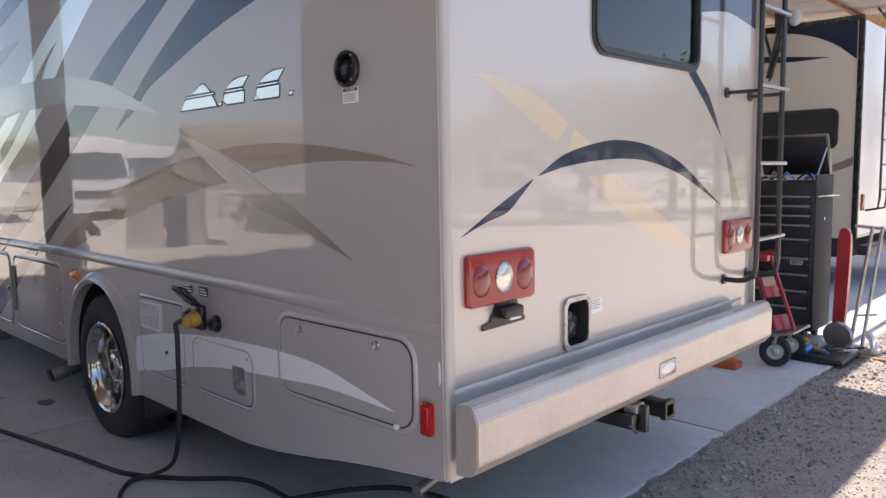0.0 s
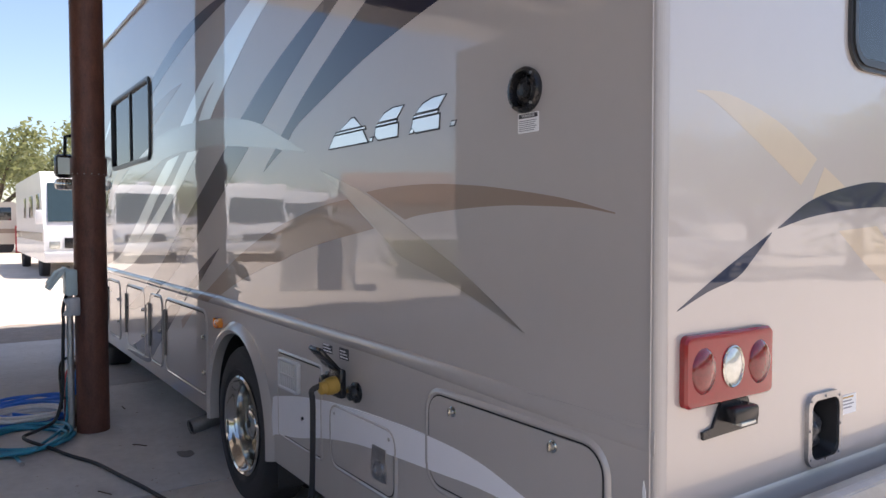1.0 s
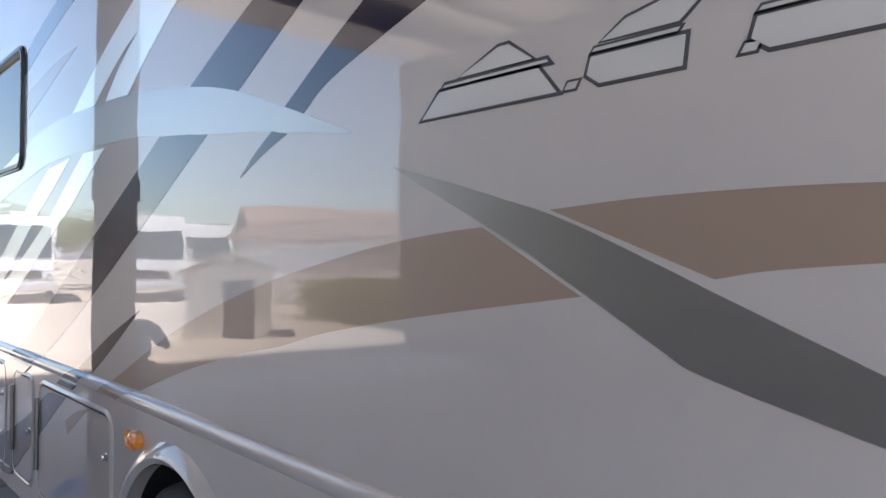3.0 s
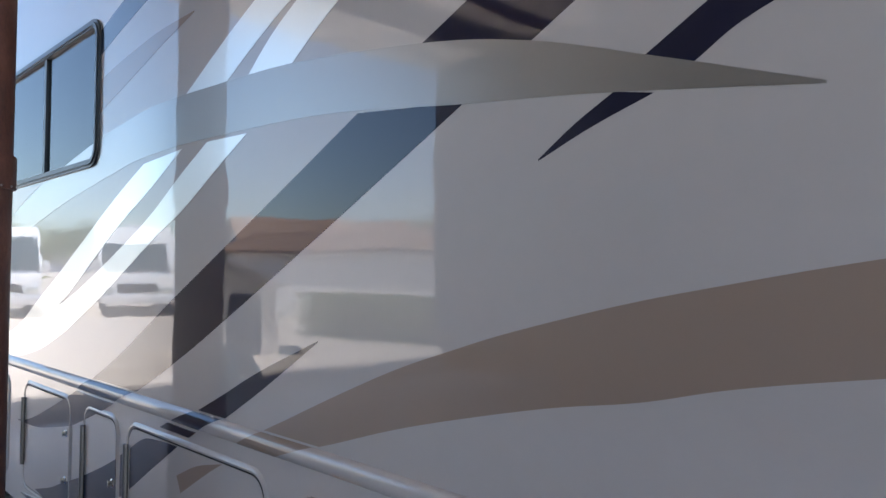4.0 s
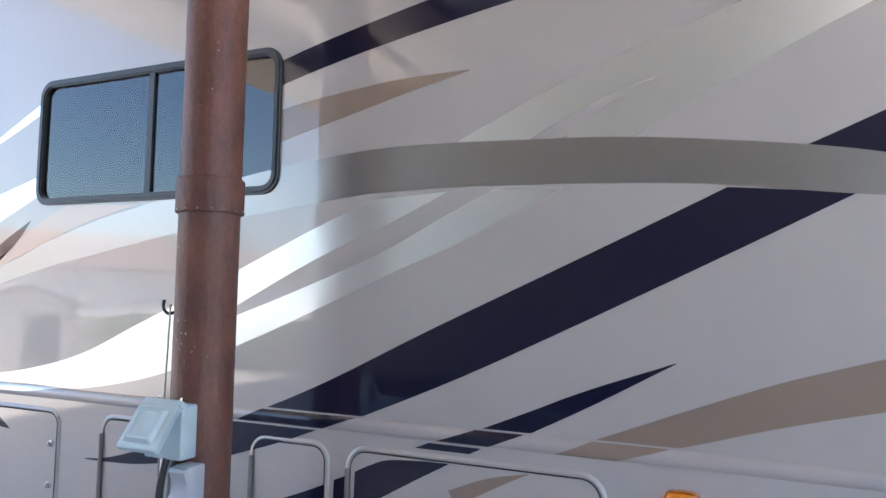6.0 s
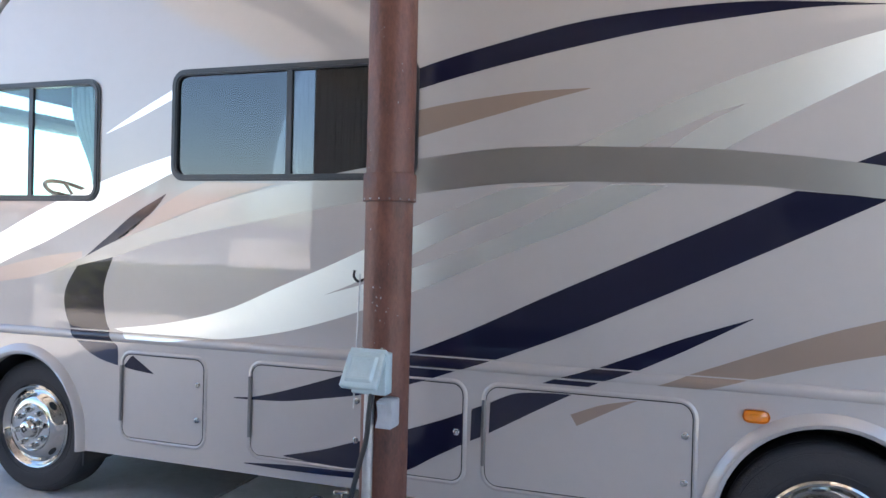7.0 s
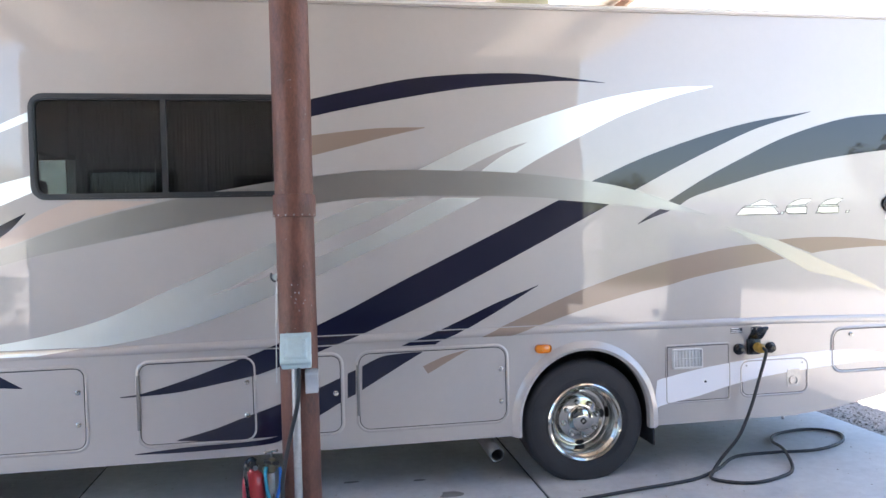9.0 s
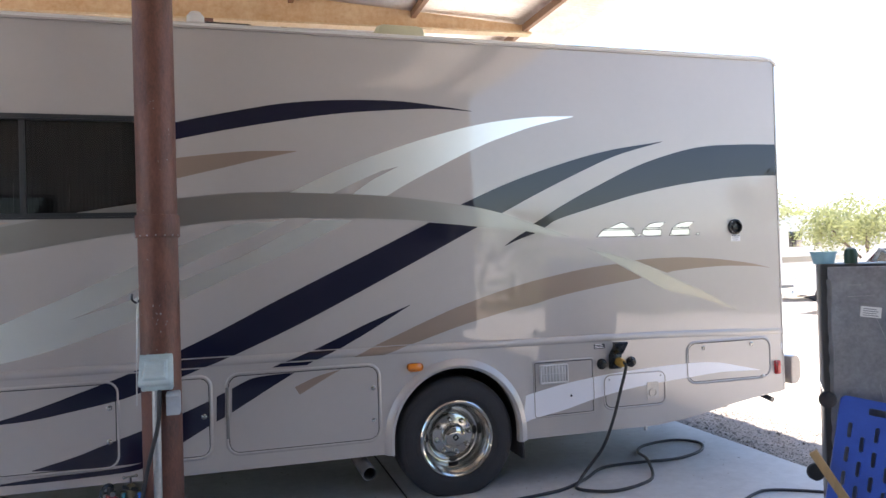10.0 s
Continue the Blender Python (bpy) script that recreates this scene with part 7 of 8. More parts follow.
# ---------------------------------------------------------------- neighbouring trailers
def trailer_body(p, x0, x1, y0, y1, z0, z1, skin, r=0.06, nose=0.0):
    bm = B()
    out = [(x0 - nose, z0), (x1, z0), (x1, z1 - r), (x1 - r, z1), (x0 + r, z1), (x0, z1 - r), (x0, z0 + 1.2)]
    plate(bm, out, Matrix.Translation((0, y0, 0)) @ SIDE, -(y1 - y0), 0.0)
    return part("body", bm, skin, p)


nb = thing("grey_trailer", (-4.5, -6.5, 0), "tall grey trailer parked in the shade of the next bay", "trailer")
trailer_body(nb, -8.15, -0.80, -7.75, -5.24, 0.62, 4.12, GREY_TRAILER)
bm = box(B(), -8.1, -1.0, -7.7, -5.30, 0.35, 0.62)
part("frame", bm, GAP, nb)
for x in (-4.2, -3.3):
    for y in (-5.30, -7.45):
        bm = B()
        lathe(bm, [(0.0, -0.11), (0.30, -0.11), (0.36, -0.07), (0.36, 0.07), (0.30, 0.11), (0.20, 0.09), (0.0, 0.06)], Matrix.Translation((x, y - 0.09, 0.36)) @ Matrix.Rotation(radians(-90), 4, "X"), 28)
        part("tyre", bm, RUBBER, nb)
for x0, x1, z0, z1 in ((-7.4, -6.3, 1.9, 2.6), (-5.6, -4.7, 1.9, 2.5), (-2.3, -1.2, 1.9, 2.6)):
    w = part("window", ring(B(), rrect(x0, x1, z0, z1, 0.08, 4), rrect(x0 + .04, x1 - .04, z0 + .04, z1 - .04, 0.05, 4), Matrix.Translation((0, -5.24, 0)) @ Matrix.Diagonal((1, -1, 1, 1)) @ SIDE, 0.015, -0.002), FRAME, nb)
    part("pane", plate(B(), rrect(x0 + .03, x1 - .03, z0 + .03, z1 - .03, 0.05, 4), Matrix.Translation((0, -5.24, 0)) @ Matrix.Diagonal((1, -1, 1, 1)) @ SIDE, 0.006, 0.001), GLASS_BLACK, w, smooth=False)

ct = thing("cream_trailer", (-4.5, 9.3, 0), "cream travel trailer with black trim in the next bay", "trailer")
TY = 8.10
trailer_body(ct, -9.5, -0.98, TY, TY + 2.45, 0.62, 3.22, FAR_CREAM, 0.05)
TS = Matrix.Translation((0, TY, 0)) @ SIDE
part("corner_trim", box(B(), -1.02, -0.955, TY - 0.015, TY + 0.04, 0.62, 3.22, 0.012), BLACK, ct, "black corner trim")
part("corner_trim", box(B(), -1.02, -0.955, TY + 2.41, TY + 2.465, 0.62, 3.22, 0.012), BLACK, ct, "black corner trim")
part("roof_trim", box(B(), -9.5, -0.96, TY - 0.02, TY + 0.02, 3.19, 3.25, 0.01), BLACK, ct)
part("rear_panel", box(B(), -0.979, -0.962, TY + 0.04, TY + 2.41, 0.66, 3.19, 0.004), FAR_WHITE, ct, "white rear panel")
part("graphic_stripe", plate(B(), curve([(-2.3, 3.20), (-1.70, 3.12), (-1.30, 2.96), (-1.03, 2.74)], 5) + [(-1.03, 3.20)], TS, 0.004), SLATE, ct, "dark swoosh under the roof edge", smooth=False)
part("graphic_stripe", plate(B(), curve([(-2.4, 2.93), (-1.9, 2.87), (-1.34, 2.80)], 5) + curve([(-1.34, 2.795), (-1.8, 2.79), (-2.3, 2.83)], 5), TS, 0.004), SLATE, ct, smooth=False)
part("graphic_stripe", plate(B(), curve([(-1.50, 1.40), (-1.25, 1.50), (-1.03, 1.60)], 4) + curve([(-1.03, 1.50), (-1.25, 1.42), (-1.50, 1.36)], 4), TS, 0.004), TAUPE, ct, "grey flash", smooth=False)
w = part("window", ring(B(), rrect(-2.15, -1.20, 1.70, 2.19, 0.09, 4), rrect(-2.11, -1.24, 1.74, 2.15, 0.06, 4), TS, 0.018), FRAME, ct, "dark rounded window")
part("pane", plate(B(), rrect(-2.13, -1.22, 1.72, 2.17, 0.07, 4), TS, 0.008), GLASS_BLACK, w, smooth=False)
part("skirt_frame", box(B(), -9.4, -1.05, TY + 0.06, TY + 2.4, 0.38, 0.62, 0.01), GAP, ct)
part("rear_lamp", box(B(), -0.962, -0.94, TY + 0.12, TY + 0.22, 0.95, 1.15, 0.01), RED_LENS, ct)
part("rear_bumper", box(B(), -0.96, -0.82, TY + 0.05, TY + 2.4, 0.42, 0.54, 0.015), BLACK_METAL, ct)
for x in (-5.4, -4.5):
    bm = B()
    lathe(bm, [(0.0, -0.11), (0.30, -0.11), (0.36, -0.07), (0.36, 0.07), (0.30, 0.11), (0.20, 0.09), (0.0, 0.06)], Matrix.Translation((x, TY + 0.16, 0.36)) @ Matrix.Rotation(radians(90), 4, "X"), 28)
    part("tyre", bm, RUBBER, ct)
for y in (TY + 0.30, TY + 0.62):
    bm = B()
    tube(bm, [(-0.95, y, 0.95), (-0.82, y, 0.97), (-0.80, y, 1.1), (-0.80, y, 3.2), (-0.9, y, 3.35)], 0.014, 8)
    part("ladder_rail", bm, BLACK_METAL, ct)
for z in (1.2, 1.5, 1.8, 2.1, 2.4, 2.7, 3.0):
    part("ladder_rung", cyl(B(), (-0.80, TY + 0.30, z), (-0.80, TY + 0.62, z), 0.012, seg=8), BLACK_METAL, ct)
# awning arm bracket hanging on the far trailer
bm = B()
tube(bm, [(-1.80, TY - 0.15, 3.36), (-1.86, TY - 0.15, 3.14), (-1.985, TY - 0.13, 2.60)], 0.040, 8)
tube(bm, [(-2.06, TY - 0.12, 3.18), (-1.94, TY - 0.12, 2.76)], 0.020, 8)
tube(bm, [(-1.76, TY - 0.18, 3.19), (-1.965, TY - 0.17, 2.56)], 0.014, 8)
box(bm, -1.92, -1.76, TY - 0.20, TY - 0.02, 3.20, 3.42, 0.03)
arm = part("awning_arm", bm, BLACK_METAL, ct, "black folded awning arm")
bm = ball(B(), (-1.68, TY - 0.16, 3.29), 0.085, 0.9, 0.6, 1.1)
part("end_cap", bm, GREYBOX, arm, "blue-grey plastic end cap")
# cables under the far canopy edge
for k, (z, dx) in enumerate(((4.40, 0.0), (4.34, 0.2))):
    bm = B()
    tube(bm, curve([(-3.2 + dx, 9.2, 4.75), (-2.4 + dx, 9.2, z), (-1.6 + dx, 9.2, z - 0.05), (-0.8, 9.2, 4.6), (-0.1, 9.2, 4.72)], 5), 0.015, 8)
    tagged(part("hanging_cable", bm, CORD), "black cable sagging under the canopy", "cable", group="hanging cables")


# ---------------------------------------------------------------- distant vehicles and buildings
def far_rv(at, heading, length, skin, stripe, label, h=3.2):
    p = thing("parked_rv", at, label, "motorhome", group="parked vehicles in the yard")
    m = Matrix.Translation(at) @ Matrix.Rotation(radians(heading), 4, "Z")
    L, w2 = length, 1.22
    bm = B()
    side = [(0, 0.45), (0.02, 1.3), (0.18, 1.55), (0.62, h - 0.25), (0.85, h), (L - 0.05, h), (L, h - 0.06), (L, 0.5)]
    plate(bm, [(-x, z) for x, z in side], m @ Matrix.Translation((0, -w2, 0)) @ SIDE, -2 * w2, 0.0)
    part("body", bm, skin, p)
    bm = B()
    plate(bm, [(-w2 + .12, 0.0), (w2 - .12, 0.0), (w2 - .16, 1.20), (-w2 + .16, 1.20)], m @ Matrix.Translation((-0.175, 0, 1.62)) @ Matrix.Rotation(radians(-20), 4, "Y") @ REAR, 0.02)
    part("windscreen", bm, mat("far_windscreen", (0.035, 0.06, 0.06), 0.05, 0, 1.0, 0.1) if "far_windscreen" not in bpy.data.materials else bpy.data.materials["far_windscreen"], p, smooth=False)
    for s in (-1, 1):
        for x0, x1 in ((1.0, 1.9), (3.0, 4.2), (5.3, 6.1)):
            if x1 < L - 0.4:
                bm = box(B(), -x1, -x0, s * w2 - 0.01, s * w2 + 0.012, 1.75, 2.45, 0.01, m=m)
                part("window", bm, GLASS_BLACK, p)
        bm = box(B(), -L + 0.05, -0.3, s * w2 - 0.01, s * w2 + 0.008, 1.05, 1.30, 0.0, m=m)
        part("stripe", bm, stripe, p)
        bm = box(B(), -0.02, 0.14, s * 1.35 - 0.09, s * 1.35 + 0.09, 1.55, 1.95, 0.03, m=m)
        part("side_mirror", bm, skin, p)
        for x in (1.3, L - 2.3):
            bm = B()
            lathe(bm, [(0.0, -0.13), (0.36, -0.13), (0.42, -0.08), (0.42, 0.08), (0.36, 0.12), (0.22, 0.10), (0.0, 0.06)], m @ Matrix.Translation((-x, s * (w2 - 0.12), 0.42 - 0.07)) @ Matrix.Rotation(radians(-90 * s), 4, "X"), 24)
            part("wheel", bm, RUBBER, p)
    part("bumper", box(B(), -0.1, 0.12, -w2, w2, 0.45, 0.75, 0.04, m=m), skin, p)
    part("grille", box(B(), 0.0, 0.03, -0.7, 0.7, 0.85, 1.15, 0.01, m=m), BLACK, p)
    for s in (-0.95, 0.95):
        part("headlight", box(B(), 0.0, 0.035, s - 0.14, s + 0.14, 0.85, 1.05, 0.02, m=m), CLEAR_LENS, p)
    part("roof_unit", box(B(), -4.0, -3.2, -0.35, 0.35, h, h + 0.28, 0.06, m=m), skin, p)
    return p


far_rv((-22.4, 2.25, -0.07), 0, 9.5, FAR_WHITE, BEIGE, "white class A motorhome parked facing the canopy", 3.1)
far_rv((-46.0, 2.7, -0.07), 90, 8.0, FAR_CREAM, TAN, "cream and tan trailer parked far off in the yard", 2.75)
far_rv((-29.0, -5.2, -0.07), 12, 8.0, FAR_WHITE, SLATE, "white motorhome with dark stripes parked in the sun", 3.1)
far_rv((-27.5, -9.2, -0.07), 18, 8.5, FAR_WHITE, TAUPE, "white motorhome with grey stripes parked in the sun", 3.2)
far_rv((-33.0, -13.8, -0.07), 20, 8.5, FAR_WHITE, TAN, "white motorhome with tan stripes in the back row", 3.2)
far_rv((-27.0, 7.8, -0.07), -5, 9.0, FAR_CREAM, SLATE, "cream motorhome beside the white one", 3.3)
far_rv((17.0, 22.5, -0.07), 200, 8.5, FAR_WHITE, TAUPE, "white motorhome parked behind the pickup", 3.2)
far_rv((21.5, -17.0, -0.07), 150, 8.0, FAR_WHITE, BEIGE, "white motorhome parked across the yard", 3.1)


bm = B()
lathe(bm, [(0.0, 0.0), (0.30, 0.0), (0.31, 0.02), (0.30, 0.05), (0.30, 0.48), (0.315, 0.50), (0.30, 0.52), (0.30, 0.96), (0.315, 0.98), (0.30, 1.0), (0.30, 1.44), (0.31, 1.46), (0.0, 1.44)], Matrix.Translation((-44.0, 2.1, -0.07)), 24)
tagged(part("steel_drum", bm, RED), "tall faded red steel drum in the yard", "drum")


def pickup(at, heading):
    p = thing("pickup_truck", at, "white pickup truck parked in the sun", "pickup")
    m = Matrix.Translation(at) @ Matrix.Rotation(radians(heading), 4, "Z")
    bm = B()
    prof = [(-2.7, 0.55), (-2.68, 1.02), (-0.75, 1.06), (-0.70, 1.65), (-0.3, 1.76), (0.65, 1.74), (1.25, 1.15), (2.4, 1.02), (2.62, 0.85), (2.62, 0.5)]
    plate(bm, prof, m @ Matrix.Translation((0, -0.92, 0)) @ SIDE, -1.84, 0.0)
    bmesh.ops.bevel(bm, geom=[e for e in bm.edges if len(e.link_faces) == 2 and e.calc_face_angle(0) > 0.6], offset=0.04, segments=2, affect="EDGES")
    part("body", bm, FAR_WHITE, p)
    for s in (-1, 1):
        for win in ([(-0.60, 1.14), (-0.57, 1.60), (-0.05, 1.66), (-0.05, 1.14)], [(0.02, 1.14), (0.02, 1.66), (0.58, 1.64), (1.02, 1.18)]):
            bm = plate(B(), win, m @ Matrix.Translation((0, s * 0.922, 0)) @ SIDE, 0.01, -0.005)
            part("window", bm, GLASS_BLACK, p, smooth=False)
        for x in (-1.75, 1.65):
            mm = m @ Matrix.Translation((x, s * 0.80, 0.37)) @ Matrix.Rotation(radians(-90 * s), 4, "X")
            w = part("wheel", lathe(B(), [(0.0, -0.12), (0.32, -0.12), (0.38, -0.08), (0.38, 0.10), (0.33, 0.14), (0.23, 0.13), (0.22, 0.10), (0.0, 0.10)], mm, 28), RUBBER, p)
            part("rim", lathe(B(), [(0.22, 0.105), (0.20, 0.115), (0.06, 0.12), (0.05, 0.14), (0.0, 0.14)], mm, 20), CHROME, w)
            part("wheel_arch", ring(B(), arch_line(x, 0.46, 0.46, 0.40, 0.5), arch_line(x, 0.40, 0.40, 0.40, 0.5), m @ Matrix.Translation((0, s * 0.92, 0)) @ SIDE, 0.02, -0.01), GAP, p)
        part("headlight", box(B(), 2.5, 2.64, s * 0.75 - 0.13, s * 0.75 + 0.13, 0.78, 0.94, 0.02, m=m), CLEAR_LENS, p)
    part("front_bumper", box(B(), 2.55, 2.72, -0.9, 0.9, 0.42, 0.60, 0.03, m=m), CHROME, p)
    return p


pickup((11.8, 8.75, -0.07), 115)
pickup((12.7, 15.6, -0.07), 146)

shed = thing("pump_shed", (-15.0, -6.0, -0.07), "small white pump shed with a gable roof", "shed")
SHM = Matrix.Translation((-14.9, -6.1, -0.07)) @ Matrix.Rotation(radians(-60), 4, "Z")
bm = B()
plate(bm, [(-0.85, 0), (0.85, 0), (0.85, 1.30), (0, 1.68), (-0.85, 1.30)], SHM @ Matrix.Translation((0, -0.7, 0)) @ SIDE, -1.4, 0.0)
part("wall", bm, WHITE_SIDING, shed, smooth=False)
for s in (-1, 1):
    bm = box(B(), 0, 1.05, -0.85, 0.85, 0, 0.05, 0.01, m=SHM @ Matrix.Translation((0, 0, 1.72)) @ Matrix.Rotation(radians(24), 4, "Y") if s > 0 else SHM @ Matrix.Rotation(radians(180), 4, "Z") @ Matrix.Translation((0, 0, 1.72)) @ Matrix.Rotation(radians(24), 4, "Y"))
    part("roof_slope", bm, FAR_TAN, shed)
for s in (-1, 1):
    part("door", box(B(), -0.02, 0.5, s * 0.70 - 0.02, s * 0.70 + 0.02, 0.0, 1.15, 0.005, m=SHM), SLATE, shed)


def house(at, heading, lx, ly, eave, ridge, wall, label, overhang=0.3, siding=False):
    p = thing("house", at, label, "house", group="houses round the yard")
    m = Matrix.Translation(at) @ Matrix.Rotation(radians(heading), 4, "Z")
    bm = B()
    plate(bm, [(-ly / 2, 0), (ly / 2, 0), (ly / 2, eave), (0, ridge - 0.1), (-ly / 2, eave)], m @ Matrix.Translation((-lx / 2, 0, 0)) @ REAR, lx, 0.0)
    part("wall", bm, wall, p, smooth=False)
    run = math.hypot(ly / 2 + overhang, (ridge - eave) * (ly / 2 + overhang) / (ly / 2))
    ang = math.atan2(ridge - eave, ly / 2)
    for s in (0, 180):
        bm = B()
        mm = m @ Matrix.Rotation(radians(s), 4, "Z") @ Matrix.Translation((0, 0, ridge)) @ Matrix.Rotation(-ang, 4, "X")
        box(bm, -lx / 2 - 0.4, lx / 2 + 0.4, 0, run, -0.04, 0.06, 0.0, m=mm)
        n = int(lx / 0.3)
        for k in range(n + 1):
            x = -lx / 2 - 0.35 + k * (lx + 0.7) / n
            cyl(bm, mm @ Vector((x, 0, 0.07)), mm @ Vector((x, run, 0.07)), 0.05, seg=6)
        part("roof_slope", bm, TILE_ROOF, p)
    for s in (-1, 1):
        if siding:
            for k in range(int(lx / 0.4)):
                x = -lx / 2 + 0.2 + k * 0.4
                part("batten", box(B(), x - 0.03, x + 0.03, s * ly / 2 - 0.02, s * ly / 2 + 0.03, 0.1, eave - 0.05, 0.0, m=m), wall, p, smooth=False)
            continue
        for k in range(max(1, int(lx / 3))):
            x = -lx / 2 + 1.4 + k * 3.0
            w = part("window", box(B(), x - 0.55, x + 0.55, s * ly / 2 - 0.02, s * ly / 2 + 0.04, 0.95, 1.95, 0.0, m=m), WHITE, p)
            part("pane", box(B(), x - 0.48, x + 0.48, s * ly / 2 - 0.01, s * ly / 2 + 0.05, 1.02, 1.88, 0.0, m=m), GLASS_BLACK, w, smooth=False)
    return p


house((-22.5, -15.8, -0.07), -28, 9.0, 5.0, 2.35, 3.05, WHITE_SIDING, "long low white building with vertical battens and a tan tiled roof", siding=True)
house((-33.0, -21.0, -0.07), 110, 9.0, 8.0, 2.7, 4.3, STUCCO, "stucco house with a terracotta gable roof")
house((38.0, 14.0, -0.07), 80, 14.0, 8.0, 2.7, 4.2, STUCCO, "pale stucco house across the yard")


# ---------------------------------------------------------------- trees
def tree_thing(seed, h, spread):
    rng = random.Random(seed)
    p = thing("desert_tree", (0, 0, 0), "pale green feathery desert tree in full sun", "tree", group="trees round the yard")
    bm = B()
    tips = []
    base = Vector((0, 0, -0.1))
    fork = Vector((rng.uniform(-.2, .2), rng.uniform(-.2, .2), h * 0.26))
    rings_pts = [base, base.lerp(fork, 0.5) + Vector((0.08, 0.03, 0)), fork]
    for a, b, r0, r1 in ((rings_pts[0], rings_pts[1], 0.045 * h, 0.036 * h), (rings_pts[1], rings_pts[2], 0.036 * h, 0.03 * h)):
        cyl(bm, a, b, r0, r1, seg=10)
    for k in range(6):
        a = 2 * math.pi * k / 6 + rng.uniform(-.3, .3)
        q = fork + Vector((spread * 0.45 * math.cos(a), spread * 0.45 * math.sin(a), h * rng.uniform(0.2, 0.38)))
        cyl(bm, fork, q, 0.018 * h, 0.010 * h, seg=7)
        for j in range(3):
            a2 = a + rng.uniform(-.9, .9)
            e = q + Vector((spread * 0.40 * math.cos(a2), spread * 0.40 * math.sin(a2), h * rng.uniform(0.02, 0.30)))
            cyl(bm, q, e, 0.009 * h, 0.003 * h, seg=5)
            tips += [e, q.lerp(e, 0.6)]
        tips.append(q)
    part("trunk", bm, BARK, p)
    verts, faces = [], []
    for tip in tips:
        rad = spread * rng.uniform(0.16, 0.30)
        for _ in range(170):
            d = Vector((rng.gauss(0, 1), rng.gauss(0, 1), rng.gauss(0, 0.7)))
            c = tip + d.normalized() * rad * rng.random() ** 0.45
            u = Vector((rng.uniform(-1, 1), rng.uniform(-1, 1), rng.uniform(-.8, .8))).normalized()
            v = u.orthogonal().normalized()
            s = rng.uniform(0.06, 0.13) * h / 5
            k = len(verts)
            verts += [c - u * s, c + v * s * 0.45, c + u * s, c - v * s * 0.45]
            faces.append((k, k + 1, k + 2, k + 3))
    me = bpy.data.meshes.new("crown")
    me.from_pydata([tuple(v) for v in verts], [], faces)
    me.materials.append(LEAF)
    c = new("crown", me)
    c.parent = p
    return p


TREES = [tree_thing(s, h, sp) for s, h, sp in ((1, 6.2, 4.2), (2, 5.0, 3.8), (3, 4.2, 3.4))]
spots = ((-50, 1.0, 0, 1.42), (-47, 6.5, 1, 1.3), (-42, 11, 0, 1.1), (-43, -2.4, 1, 1.0), (-38, -16, 0, 0.62), (-40, -22, 1, 0.7), (-45, -10, 2, 1.1), (-41, -7.5, 2, 0.9), (-28, -27, 1, 1.0), (-16, -30, 0, 1.0), (-5, -33, 1, 1.1),
         (20, 18, 2, 0.9), (11.2, 23.5, 1, 1.1), (8.0, 26.0, 0, 1.0), (12.6, 20.0, 2, 1.2), (5.0, 27.5, 1, 1.1), (24, 26, 1, 0.9), (19, 31, 2, 1.0), (28, 20, 0, 0.85), (30, 10, 1, 0.9), (33, 2, 2, 1.0), (16, 38, 1, 1.0), (9, 36, 2, 1.1), (26, -9, 1, 1.0), (-24, 28, 0, 1.1), (-31, 33, 1, 1.3), (-18, 36, 2, 1.3), (22, -22, 0, 1.0), (8, -30, 2, 1.1), (-60, 18, 0, 1.4), (-66, -4, 1, 1.5))
used = set()
for k, (x, y, kind, s) in enumerate(spots):
    m = Matrix.Translation((x, y, -0.07)) @ Matrix.Rotation(1.3 * k, 4, "Z") @ Matrix.Scale(s, 4)
    if kind in used:
        t = copy_thing(TREES[kind], m)
        t.matrix_basis = m
    else:
        TREES[kind].matrix_basis = m
        used.add(kind)

# low scrub along the yard's edge, and nearer clumps added as a screen
rng = random.Random(77)
verts, faces = [], []
for k in range(95):
    a = rng.uniform(0, 2 * math.pi)
    d = rng.uniform(42, 70)
    cx, cy, hh = -4 + d * math.cos(a), d * math.sin(a), rng.uniform(1.0, 2.6)
    # made-up clumps that keep sunlit ground out of the side wall's reflection
    if k > 60:
        cx, cy, hh = 5 + 0.4 * (k - 60), -17.0 + 0.3 * (k - 60) + rng.uniform(-1, 1), rng.uniform(1.4, 2.4)
    fine = 0.55 if k > 60 else 1.0
    for _ in range(160 if fine == 1.0 else 620):
        c = Vector((cx + rng.gauss(0, 1.3), cy + rng.gauss(0, 1.3), hh * rng.random() ** 1.2))
        u = Vector((rng.uniform(-1, 1), rng.uniform(-1, 1), rng.uniform(-1, 1))).normalized()
        v = u.orthogonal().normalized()
        s = fine * rng.uniform(0.12, 0.28)
        q = len(verts)
        verts += [c - u * s, c + v * s * 0.5, c + u * s, c - v * s * 0.5]
        faces.append((q, q + 1, q + 2, q + 3))
# a low strip of bushes beyond the pump shed
for k in range(26):
    cx, cy = -10.8 - 0.27 * k, -10.4 + rng.uniform(-.4, .4)
    for _ in range(420):
        c = Vector((cx + rng.gauss(0, 0.32), cy + rng.gauss(0, 0.45), 1.05 * rng.random() ** 0.8 - 0.07))
        u = Vector((rng.uniform(-1, 1), rng.uniform(-1, 1), rng.uniform(-1, 1))).normalized()
        v = u.orthogonal().normalized()
        s = rng.uniform(0.05, 0.11)
        q = len(verts)
        verts += [c - u * s, c + v * s * 0.5, c + u * s, c - v * s * 0.5]
        faces.append((q, q + 1, q + 2, q + 3))
me = bpy.data.meshes.new("scrub")
me.from_pydata([tuple(v) for v in verts], [], faces)
me.materials.append(LEAF)
